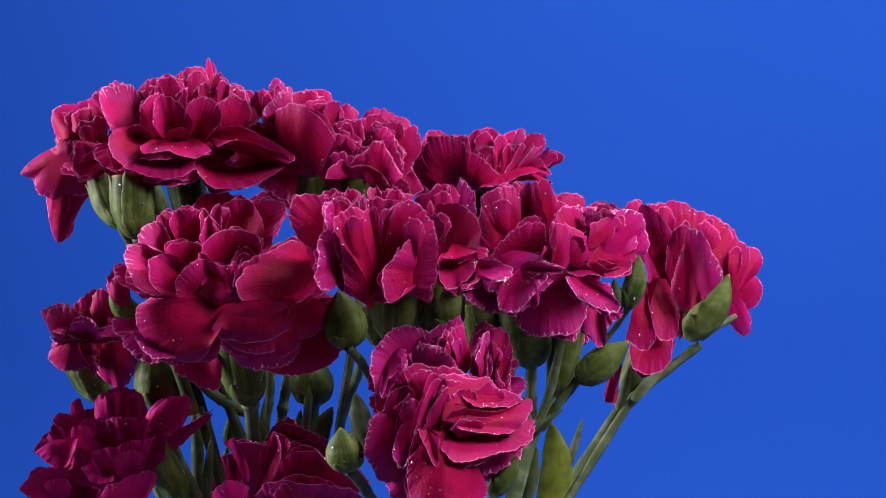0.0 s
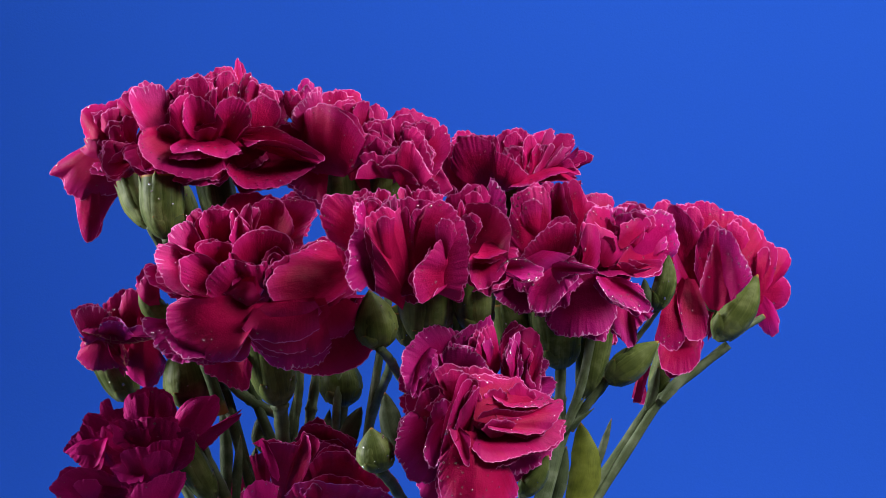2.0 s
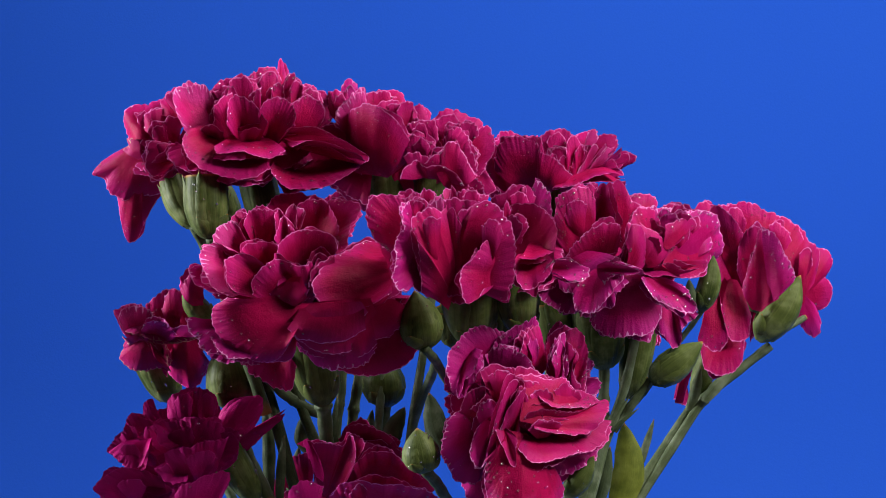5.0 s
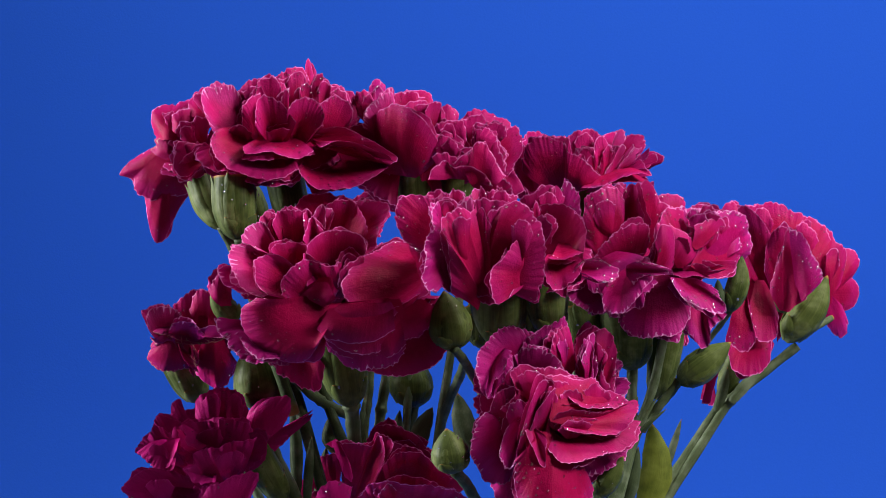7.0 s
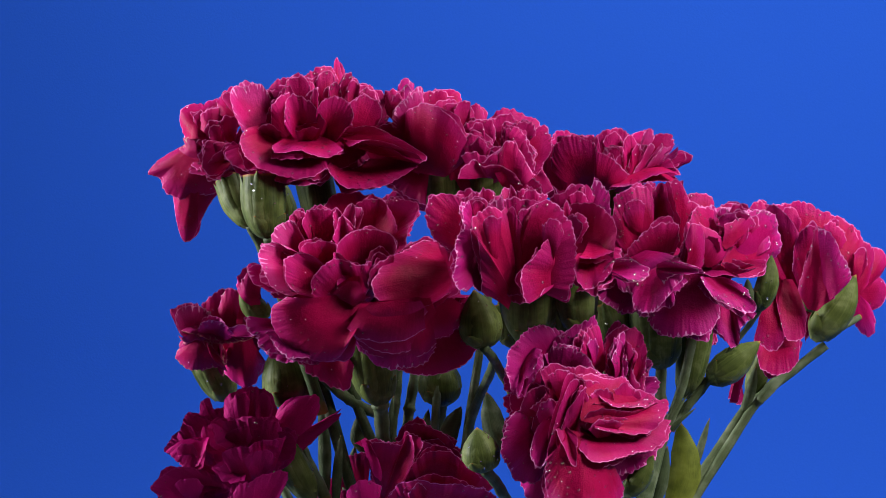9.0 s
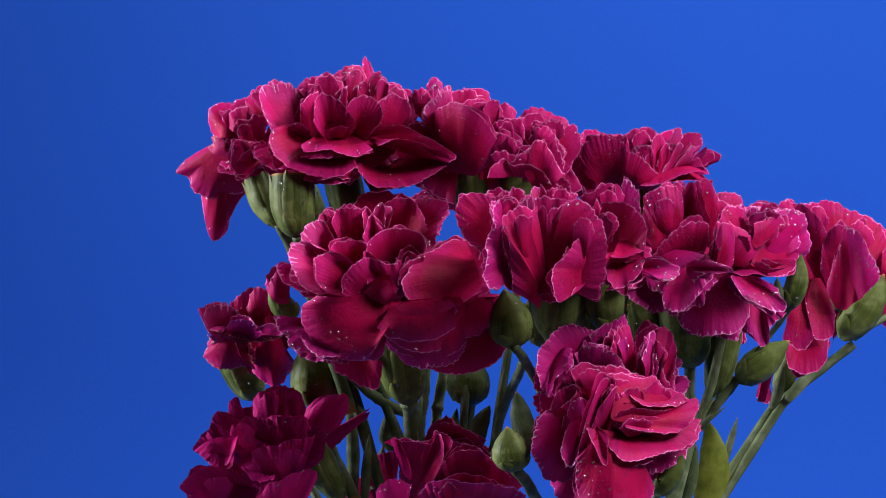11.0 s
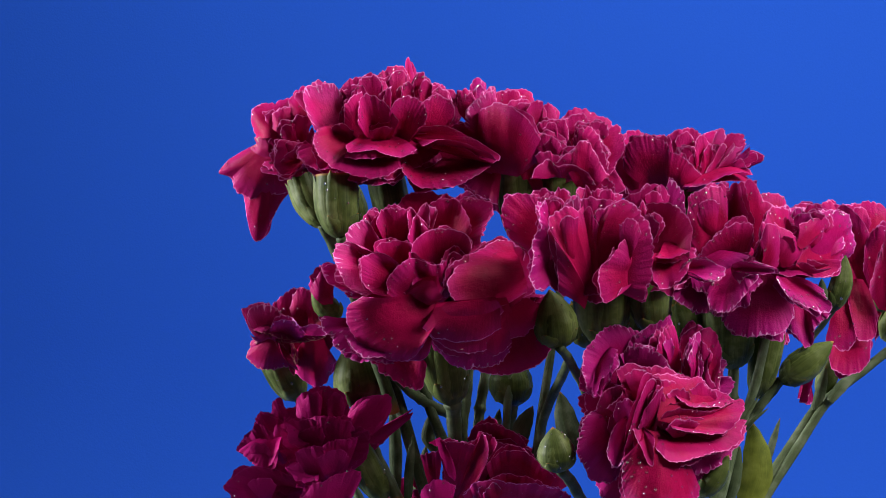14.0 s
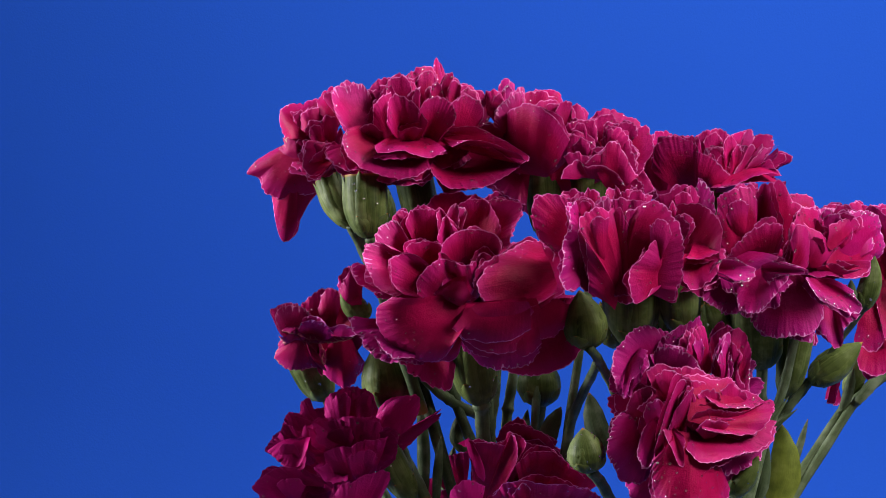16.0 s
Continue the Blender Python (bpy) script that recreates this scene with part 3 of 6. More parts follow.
petal(top_left, [(-83.5, 19.2, 444.8), (-82.4, 20.4, 449.3), (-78.1, 20.4, 449.9), (-76.3, 20.4, 447.8), (-75.6, 19.2, 444.2)], (-79.3, 21.4, 433.9), bow=2)
petal(top_left, [(-80.9, 27.6, 447.8), (-77.7, 28.8, 450.8), (-73.6, 30, 453.6), (-69.9, 32, 453.4), (-68.1, 30, 449.5)], (-73.9, 25.2, 435.7), bow=3)
petal(top_left, [(-70.4, 39, 449.9), (-69.7, 41, 455), (-68.8, 41, 456.3), (-67.8, 40, 453.4), (-66.8, 38, 449.8)], (-68.4, 27.6, 440.7), bow=1, ruffle=0.3, teeth=0.6)
petal(top_left, [(-67.6, 24, 447.6), (-65.7, 24, 451.4), (-64.2, 24, 451.6), (-63.7, 24, 448)], (-66.6, 22.8, 438.9), bow=1)
petal(top_left, [(-67.1, 24, 444.7), (-63.6, 25.2, 447.8), (-60.1, 25.2, 447.7), (-56.8, 25.8, 445.6), (-55.5, 25.2, 443.1)], (-62.7, 22.8, 434.5), bow=3)
petal(top_left, [(-89.3, 25.2, 444.7), (-86.6, 26.4, 448.9), (-84.1, 26.4, 450), (-81.5, 25.2, 449.1)], (-83.2, 24, 434), bow=3)
petal(top_left, [(-76.4, 15, 441.7), (-74.8, 14, 446.7), (-73.5, 14, 445.9), (-73.4, 15, 441.4)], (-74.8, 18.5, 433), bow=1)
petal(top_left, [(-70.9, 18, 443.6), (-70.2, 18, 447.7), (-69.1, 18.6, 448.5), (-67.6, 18.6, 447.6), (-66.8, 18, 443.5)], (-68.3, 20, 436), bow=1)
petal(top_left, [(-59.5, 27.6, 446), (-55.4, 27.6, 445.5), (-53.4, 27.6, 443), (-52.6, 27, 439.5), (-54.9, 25.2, 435.5)], (-62.7, 24, 432.4), bow=3)
petal(top_left, [(-88.1, 24, 446.3), (-84.1, 24.6, 448), (-79.1, 24.6, 448.8), (-72.6, 25.2, 450.5)], (-79.1, 24, 434.8), bow=2)
petal(top_left, [(-95, 10, 434.4), (-96, 7, 430.1), (-93.8, 5, 426), (-89.9, 4, 422.8), (-84.7, 3, 421), (-79, 3, 420.2), (-73.1, 4, 421.2), (-70.3, 6, 423.3)], (-80.7, 24, 433.8), bow=3, ruffle=0.6)
petal(top_left, [(-100.7, 18, 427.8), (-99.9, 16, 425.5), (-95.5, 13, 422.2), (-91, 11, 419.9), (-84.8, 9, 418.4), (-78.1, 8, 417.7), (-72, 8, 419), (-69.6, 10, 421.1)], (-82.3, 22.8, 429.6), bow=3, ruffle=0.5)
petal(top_left, [(-100.2, 20.4, 429.5), (-100.9, 19.2, 427.8), (-99.7, 18, 425.2), (-95.5, 18, 422.4), (-90.3, 18, 420.8)], (-90.6, 24, 429.6), bow=2)
petal(top_left, [(-86.4, 5, 429.1), (-85.8, 3, 427), (-80.1, 2, 427.6), (-74.6, 2, 426.8), (-70.2, 3, 426.2), (-66, 4, 427.6)], (-77.3, 20.4, 433.4), bow=1.5, ruffle=0.5)
petal(top_left, [(-68, 12, 434.8), (-60.7, 12, 435.3), (-54.2, 11, 434), (-48.4, 9, 430.8), (-42.2, 7, 426.2), (-42.8, 6, 424.8), (-45, 4, 426.7), (-50.8, 2, 429.4), (-55.6, 2, 430.8), (-60.5, 3, 430.7), (-64.4, 5, 428.9)], (-67, 16, 432), bow=0, ruffle=0.35, teeth=0.6)
petal(top_left, [(-43.3, 10, 426), (-45.9, 6, 422.8), (-52.1, 4, 418.9), (-58.9, 3, 417), (-65.3, 3, 417.3), (-69.3, 5, 420.6), (-71.3, 8, 423.4)], (-64.3, 22.8, 430.2), bow=-2, ruffle=0.6, drops=1.5)
petal(top_left, [(-56, 18, 435.6), (-51.9, 18, 436.3), (-48.5, 18, 434.2), (-45.7, 18, 431.1), (-46.2, 18, 428.5)], (-56.1, 20.4, 431.5), bow=2)
petal(top_left, [(-49.5, 19.2, 431.7), (-43.8, 18, 429.4), (-41.6, 18, 426), (-42, 19.2, 423.3), (-44.6, 20.4, 421.3)], (-54.5, 22.8, 428.6), bow=2)
drops(top_left)

# deep crimson carnation with one large smooth rounded petal
top_middle = Head('deep crimson carnation with one large smooth rounded petal', (-37.7, 30.0, 419.9), (-19.7, 11.1, 2.0), 13)
pod(top_middle, (-36.9, 30.0, 403.5), (-37.6, 30.0, 423.2), 5.1, wet=3)
stem(top_middle, [(-36.9, 30.0, 404.3), (-37.7, 34.0, 380.3), (-39.5, 34.0, 353.9), (-40.1, 28.0, 326.1), (-19.73, 11.1, 180.0), (-19.7, 11.1, 2.0)], 1.3)
core(top_middle, (-0.2, -0.1, 1.0), 21, 14, spread=(5, 50))
petal(top_middle, [(-44.7, 26, 444.4), (-42.1, 26, 445.4), (-39.4, 26, 445.4), (-37.5, 25, 443.7)], (-41.1, 25, 438.1), bow=1)
petal(top_middle, [(-37.1, 19, 441.9), (-35.1, 19, 442.8), (-33.2, 19, 441.9), (-31.9, 19, 438.9)], (-34.5, 20, 434.7), bow=1)
petal(top_middle, [(-50.4, 26, 444.7), (-49.3, 27, 447.1), (-47.7, 27, 447.7), (-46.3, 27, 445.8)], (-48.3, 26, 439), bow=1, material=MAGENTA)
petal(top_middle, [(-52.8, 22, 443), (-51.8, 22, 444.9), (-50.2, 22, 445.2), (-49.2, 22, 443)], (-50.4, 22, 437.2), bow=1)
petal(top_middle, [(-32.8, 21, 440.5), (-30.9, 21, 441.6), (-28.9, 21, 440.6), (-28.3, 21, 437.7)], (-30.6, 21, 433.4), bow=1)
petal(top_middle, [(-37.3, 26, 423.4), (-35.7, 26, 416.8), (-33.2, 28, 414.9), (-27.4, 28, 415.5)], (-34.8, 26, 427.5), bow=1, layers=0)
petal(top_middle, [(-50.9, 26, 429.6), (-50.2, 21, 435.4), (-48.8, 15, 439), (-46.1, 9, 440.9), (-42.5, 5, 441.7), (-39.2, 2, 440.3), (-35.4, 2, 437.7), (-32.2, 5, 434.1), (-30.2, 9, 429.7), (-30.6, 14, 425.8)], (-40.3, 16, 421.2), bow=6, ruffle=0.25, teeth=0.5)
petal(top_middle, [(-35.2, 26, 426.5), (-38.1, 26, 423.9), (-37.1, 27, 419.3), (-38.2, 30, 412.3), (-42.8, 34, 410), (-48.5, 38, 413.3), (-53.9, 40, 418.7)], (-43.1, 28, 429.7), bow=1, ruffle=0.7)
petal(top_middle, [(-43, 20, 412.2), (-48.2, 22, 414.8), (-53.5, 22, 419.7), (-52.8, 22, 424.9)], (-43, 22, 426.6), bow=2)
petal(top_middle, [(-52.5, 16, 435.2), (-51.7, 14, 439.2), (-49.1, 14, 443), (-44.5, 15, 446.3), (-43.1, 16, 443.7)], (-44.9, 17, 433), bow=2, ruffle=0.5, streak=1)
petal(top_middle, [(-54.8, 24, 441.4), (-54.3, 24, 445.3), (-52.7, 24, 446.8), (-49.9, 24, 446.3)], (-50.4, 22, 436.1), bow=2)
petal(top_middle, [(-51, 30, 445.7), (-50.5, 31, 448.6), (-48.4, 32, 450.3), (-46.6, 32, 448.9), (-45.7, 31, 445.9)], (-48.6, 26, 437.4), bow=2, ruffle=0.8, material=MAGENTA)
petal(top_middle, [(-43.6, 28, 444.5), (-40.1, 29, 446.8), (-36.3, 30, 447), (-32.7, 30, 445.7), (-31.6, 29, 442.9)], (-39.4, 24, 435.7), bow=3)
petal(top_middle, [(-42.5, 20, 441.2), (-40.5, 20, 442.2), (-36.9, 21, 443.2), (-33.7, 21, 442.9), (-30.7, 20, 440.9)], (-36.8, 20, 433.9), bow=3)
petal(top_middle, [(-34.5, 17, 439.5), (-32.5, 18, 443), (-29.6, 18, 442.3), (-30.2, 17, 436.3)], (-32.8, 19.2, 432.2), bow=1)
petal(top_middle, [(-44.7, 25, 443.1), (-43, 26, 445.7), (-38.1, 26, 445.9), (-34.5, 26, 444.4)], (-40.6, 24, 435.7), bow=2)
drops(top_middle)

# crimson carnation with tightly layered scalloped petals
upper_middle = Head('crimson carnation with tightly layered scalloped petals', (-22.9, 28.0, 419.9), (-17.1, 18.7, 2.0), 14)
pod(upper_middle, (-23.7, 28.0, 406.7), (-24.2, 28.0, 424.8), 5.8, wet=3)
stem(upper_middle, [(-23.7, 28.0, 407.6), (-24.6, 34.0, 386.9), (-30.3, 30.0, 347.4), (-31.9, 26.0, 326.2), (-17.39, 18.7, 180.0), (-17.1, 18.7, 2.0)], 1.3)
core(upper_middle, (0.1, -0.35, 0.9), 20, 16, spread=(5, 55))
petal(upper_middle, [(-19.4, 4, 427.8), (-18.3, 3, 429.7), (-16.7, 3, 429.1), (-14.9, 3, 426.2), (-12.8, 4, 422.3)], (-18.6, 5.2, 420.1), bow=2)
petal(upper_middle, [(-15, 8, 432.7), (-13.4, 6, 430.3), (-12.5, 6, 427.5), (-12, 6, 424)], (-17, 8.2, 425), bow=1)
petal(upper_middle, [(-30.2, 11, 434.8), (-28.3, 11, 436.2), (-26.2, 11, 435.7), (-25.2, 11, 432.5)], (-27.5, 12.6, 428.3), bow=1)
petal(upper_middle, [(-20.8, 12, 432.2), (-19.8, 12, 434.8), (-18.2, 12, 435.1), (-17.1, 12, 432.5)], (-18.8, 13.4, 427.2), bow=1)
petal(upper_middle, [(-29.9, 7, 430.1), (-28, 6, 431.7), (-25.7, 6, 431.1), (-24.6, 6, 428.8)], (-27, 7.9, 425), bow=1)
petal(upper_middle, [(-26.7, 2, 424.8), (-24.3, 1, 426.4), (-21.9, 1, 427.4), (-19.8, 2, 428.1)], (-22.6, 3.6, 420.5), bow=1)
petal(upper_middle, [(-16.5, 16, 435.9), (-14.3, 16, 437.2), (-12, 15, 435.9), (-10.7, 14, 432.9)], (-15.6, 16.8, 428.9), bow=2)
petal(upper_middle, [(-24.2, 22, 437.2), (-21.4, 22, 438.9), (-18.4, 22, 439), (-16.5, 22, 437.4)], (-20.1, 22, 430.7), bow=2)
petal(upper_middle, [(-37.4, 40, 417.9), (-28.3, 40, 414.5), (-18.3, 40, 414.5), (-9.1, 40, 415.7)], (-24.1, 38, 426.9), bow=2)
petal(upper_middle, [(-31.2, 26, 438.5), (-30.2, 27, 441.5), (-28.3, 27, 442.2), (-26.1, 27, 440.5), (-25.3, 26, 437.4)], (-28.6, 24, 432.4), bow=2)
petal(upper_middle, [(-32.3, 14, 434.5), (-31.2, 13, 436.5), (-28.8, 13, 437.3), (-25.7, 13, 437.3), (-23.2, 13, 436.3), (-22.4, 13, 431.6)], (-26.6, 15.1, 427.2), bow=3, ruffle=0.7)
petal(upper_middle, [(-32.5, 9, 431.1), (-29.9, 8, 433.4), (-26.5, 8, 432.7), (-24.1, 8, 430.8), (-22.1, 9, 428.7)], (-27.3, 10.7, 423.9), bow=3, ruffle=0.8)
petal(upper_middle, [(-32.5, 5, 426.5), (-29.1, 4, 428.1), (-26.5, 4, 427), (-23.3, 4, 427.5), (-20.2, 5, 429.6)], (-26.7, 7, 421.4), bow=3, ruffle=0.8)
petal(upper_middle, [(-24.1, 3, 424.2), (-21.2, 1, 429), (-18.6, 1, 430.8), (-16.1, 1, 429), (-13.7, 1, 424.7), (-11.5, 2, 421)], (-18.3, 4.2, 416.8), bow=4, ruffle=0.5)
petal(upper_middle, [(-33.7, 0, 420), (-32.3, 0, 422.7), (-29.1, 1, 425.6), (-26.5, 0, 423.7), (-23.3, 0, 424), (-20.1, 0, 423.5), (-16.9, 0, 421.3), (-14.9, 1, 417.9)], (-24.3, 4, 420.1), bow=1, ruffle=0.5, teeth=0.6, layers=0)
petal(upper_middle, [(-21.3, 14, 430.3), (-20.6, 13, 434.3), (-19, 13, 436), (-16.9, 13, 435.8), (-15.6, 14, 433.2)], (-18.5, 14.9, 425.6), bow=2)
petal(upper_middle, [(-17.3, 10, 435.7), (-14.5, 8, 433.5), (-12.9, 7, 431.1), (-11.6, 7, 428.3), (-11, 7, 424.6), (-11.6, 8, 421.1)], (-18.2, 9.9, 425.5), bow=3, ruffle=1.0)
petal(upper_middle, [(-26.6, 28, 436.6), (-22.5, 29, 439.9), (-18.4, 30, 441.1), (-14.1, 30, 440), (-10.6, 29, 437.9), (-8.5, 28, 434.6)], (-19.2, 24, 427.5), bow=4)
petal(upper_middle, [(-11.9, 20, 434.4), (-8.8, 20, 436), (-6.7, 19, 433.1), (-6.1, 18, 428.9), (-7.9, 17, 424.8), (-10.7, 17, 420.9)], (-14.9, 19.9, 422.5), bow=3)
petal(upper_middle, [(-8.9, 24, 423.4), (-7.5, 23, 421.4), (-5.7, 22, 417.1), (-9.4, 22, 415.1), (-12.7, 22, 417.6)], (-11.5, 24, 422.4), bow=1)
petal(upper_middle, [(-15.3, 8, 421.1), (-12.1, 6, 420.4), (-10, 6, 419), (-9.2, 8, 415.8)], (-15, 8.6, 415.8), bow=1)
drops(upper_middle)

# crimson carnation opened sideways with fanned ragged petals
upper_right = Head('crimson carnation opened sideways with fanned ragged petals', (11.0, 42.0, 416.0), (-25.3, 14.1, 2.0), 15)
pod(upper_right, (12.6, 40.0, 400.2), (11.0, 40.0, 420.1), 5.5, wet=0)
stem(upper_right, [(12.6, 40.0, 401.0), (11.0, 40.0, 373.6), (5.9, 30.0, 326.0), (-24.77, 14.1, 180.0), (-25.3, 14.1, 2.0)], 1.6)
core(upper_right, (0.3, -0.1, 0.8), 20, 16, spread=(5, 60))
petal(upper_right, [(16.2, 30, 423.1), (17.5, 29, 428.4), (18.9, 30, 430.4), (20.4, 30, 428.4)], (17.3, 32.4, 420.2), bow=1)
petal(upper_right, [(17.9, 30, 422.5), (20.9, 30, 427.6), (22.8, 30, 430.4), (24.3, 30, 429.6)], (18.3, 32.5, 420.2), bow=1, streak=1)
petal(upper_right, [(20.4, 31, 422.5), (24.2, 31, 426.8), (27.2, 31, 429.8), (29, 32, 429.6)], (19.3, 33.1, 420.2), bow=1, streak=1)
petal(upper_right, [(11.1, 24, 423), (12, 23, 426.3), (13.7, 23, 427.9), (14.5, 24, 425.5)], (15.5, 27.2, 420.1), bow=1)
petal(upper_right, [(21.9, 28, 421.6), (26, 28, 423.4), (29.4, 29, 424.1), (31.2, 30, 423.3)], (19.6, 30.9, 419.5), bow=1)
petal(upper_right, [(8.9, 32, 431.8), (11, 32, 433.4), (13.4, 33, 433.8), (15, 33, 431.8)], (12.5, 34.8, 425.2), bow=2)
petal(upper_right, [(-9.9, 42, 416.2), (-5, 40, 414.4), (3.3, 40, 414.4), (14.1, 40, 415.7)], (1.7, 42, 425.4), bow=2)
petal(upper_right, [(-5.8, 40, 423.7), (-5, 38, 417), (-1.7, 38, 415), (4.9, 38, 416.2)], (1.7, 40, 425.3), bow=2)
petal(upper_right, [(-6.6, 26, 423.4), (-5.6, 24, 430.2), (-2.7, 23, 432.3), (2, 22, 432.8), (6.1, 21, 431.3), (7.4, 20, 428.2), (11.1, 20, 426.7), (12.8, 20, 424.7), (16.3, 22, 421.3)], (6.3, 28.5, 416.5), bow=4, ruffle=0.5)
petal(upper_right, [(-9.3, 30, 423.5), (-7.7, 30, 428.4), (-5.2, 30, 430.9), (-0.3, 28, 425.1)], (-2.7, 32.2, 416.9), bow=2)
petal(upper_right, [(-6.3, 42, 431.7), (-4.1, 43, 435.1), (-1.6, 43, 435.2), (1.1, 43, 433.7), (6.7, 42, 433.9), (10.3, 40, 434.5)], (3.3, 40, 424.5), bow=3)
petal(upper_right, [(6.5, 34, 430.5), (8.1, 34, 433.5), (10.8, 34, 435), (14.1, 35, 435.5), (17.4, 35, 433.7), (19.4, 34, 431.2)], (13.5, 35.6, 421.1), bow=3, ruffle=0.7)
petal(upper_right, [(8.3, 28, 428.7), (10.2, 27, 429.8), (12.8, 27, 429.7), (12.8, 26, 425.9), (15.9, 26, 422.4)], (16.6, 30.9, 419.9), bow=1, streak=1)
petal(upper_right, [(14.1, 30, 423.1), (14.6, 29, 428.7), (14.9, 30, 432.2), (16.6, 31, 433.4), (20.1, 32, 430.8)], (16.7, 33.7, 419.9), bow=2)
petal(upper_right, [(15.8, 40, 432.8), (19.2, 41, 434.7), (22, 41, 435.2), (24.7, 41, 435.3)], (17.4, 38, 423.6), bow=2)
petal(upper_right, [(20, 36, 429.9), (21.4, 35, 434.2), (23.1, 35, 435.5), (24.8, 36, 433.2)], (17.5, 36, 421.1), bow=1, streak=1)
petal(upper_right, [(23.5, 38, 432.8), (26.2, 38, 434.4), (29.2, 38, 433.6), (30.3, 38, 430.9), (28.5, 37, 427.4)], (18.5, 38, 421.6), bow=2)
petal(upper_right, [(23.7, 34, 424.2), (26.6, 32, 426.6), (29.8, 31, 429.6), (31.2, 32, 430.3)], (18.9, 34.6, 421.1), bow=1, material=MAGENTA)
petal(upper_right, [(29.1, 36, 425.4), (32, 35, 428.2), (34.5, 35, 426.9), (32.3, 35, 425.2), (30.3, 34, 423.4)], (20.6, 36, 421.6), bow=1)
petal(upper_right, [(10.3, 20, 417.4), (19, 17, 419.1), (24.9, 17, 421.3), (31.1, 18, 421.4)], (20.6, 36, 423.9), bow=1, ruffle=0.5)
petal(upper_right, [(23.9, 36, 425.2), (28, 35, 424.9), (31, 34, 423.6), (32.1, 33, 421.5)], (18.1, 36, 420.6), bow=1)
drops(upper_right)

# magenta carnation with fringed pale edges and open lower petals
right_middle = Head('magenta carnation with fringed pale edges and open lower petals', (33.0, 25.0, 383.8), (-14.9, 11.8, 2.0), 16)
right_middle.drop_share = 1.2
pod(right_middle, (25.5, 20.0, 365.8), (23.0, 16.0, 385.5), 7.5, wet=8)
pod(right_middle, (13.8, 24.0, 367.4), (10.0, 20.0, 385.5), 5.8, wet=2)
pod(right_middle, (33.0, 26.0, 356.6), (36.7, 24.0, 378.0), 4.8, wet=2)
stem(right_middle, [(13.8, 24.0, 368.0), (16.6, 24.0, 354.2), (19.8, 22.0, 341.2), (22.2, 20.0, 326.6)], 1.4)
leaf(right_middle, [(17.4, 26.0, 367.3), (15.7, 24.0, 373.9), (12.4, 22.0, 381.3)], 6.4)
stem(right_middle, [(25.5, 20.0, 366.5), (25.2, 22.0, 354.3), (26.1, 20.0, 347.9), (19.7, 14.0, 327.0), (-15.41, 11.8, 180.0), (-14.9, 11.8, 2.0)], 1.6, (0.15,))
core(right_middle, (0.15, -0.5, 0.8), 26, 18, spread=(5, 60))
petal(right_middle, [(38.3, -14, 408.6), (39.7, -15, 411.2), (41.8, -15, 411.8), (43.2, -15, 409.9)], (41.3, -12, 405.5), bow=1, ruffle=1.0, material=MAGENTA)
petal(right_middle, [(42.7, -16, 409.6), (44.6, -16, 411.5), (46.8, -16, 411.2), (48, -15, 408.9)], (45.1, -12, 405.2), bow=1, ruffle=1.0, material=MAGENTA)
petal(right_middle, [(46.7, -13, 408.3), (49, -12, 409.9), (50.9, -11, 409), (51.4, -11, 406.4)], (48, -12, 404.2), bow=1, ruffle=1.0)
petal(right_middle, [(49.6, -8, 402), (51.9, -6, 403.9), (54.6, -5, 403.6), (55.1, -6, 400.4)], (49.8, -9, 398), bow=1, material=MAGENTA)
petal(right_middle, [(35.6, -21, 402.7), (37.2, -22, 404.3), (39.1, -22, 402.9), (39.8, -21, 399.6)], (36.6, -17, 396.9), bow=1)
petal(right_middle, [(12.9, -6, 410), (14.5, -7, 413.5), (17.2, -7, 414.4), (19.6, -6, 412.8)], (17.4, -2.8, 402), bow=2)
petal(right_middle, [(20.8, -8, 406.8), (23.1, -8, 409.2), (25.9, -8, 409.6), (27.5, -8, 408)], (24.2, -4.5, 400.4), bow=2)
petal(right_middle, [(39.5, -16, 409.1), (41.7, -17, 410.2), (44.2, -17, 409.6), (45.4, -17, 407.7)], (42.3, -13.9, 402.8), bow=1, material=MAGENTA)
petal(right_middle, [(42.9, -17, 405.1), (45.5, -16, 406.4), (48.1, -15, 405.8), (47.8, -15, 402.9)], (43.9, -14.4, 400.4), bow=1)
petal(right_middle, [(51.6, -6, 407.6), (54.3, -4, 408.1), (56.3, -3, 406.5), (56, -3, 402.8)], (50.7, -8, 400.4), bow=1, material=MAGENTA)
petal(right_middle, [(23.6, -25, 394.4), (26.3, -26, 395.7), (29.1, -27, 395.4), (30.7, -27, 394.1)], (24.5, -22, 392.2), bow=0.5, material=MAGENTA)
petal(right_middle, [(9.2, 8, 393.9), (10.6, 10, 402), (13, 10, 407.7), (17.9, 10, 405.2)], (20.4, 11.2, 397.1), bow=2)
petal(right_middle, [(29.3, -4, 397.2), (32.4, -6, 403.6), (37.2, -6, 406.8), (43.6, -6, 403.6), (51.6, -6, 398.8)], (40.7, -1.3, 390.8), bow=2)
petal(right_middle, [(20.6, -6, 381.2), (21.2, -8, 377.9), (24.3, -10, 375.7), (29.1, -11, 375.1), (34.7, -11, 375.2), (38.1, -10, 376.8), (40.5, -8, 380.4), (40.9, -6, 385.2)], (31.6, 2, 393.9), bow=5, ruffle=0.4, material=MAGENTA, drops=0.1)
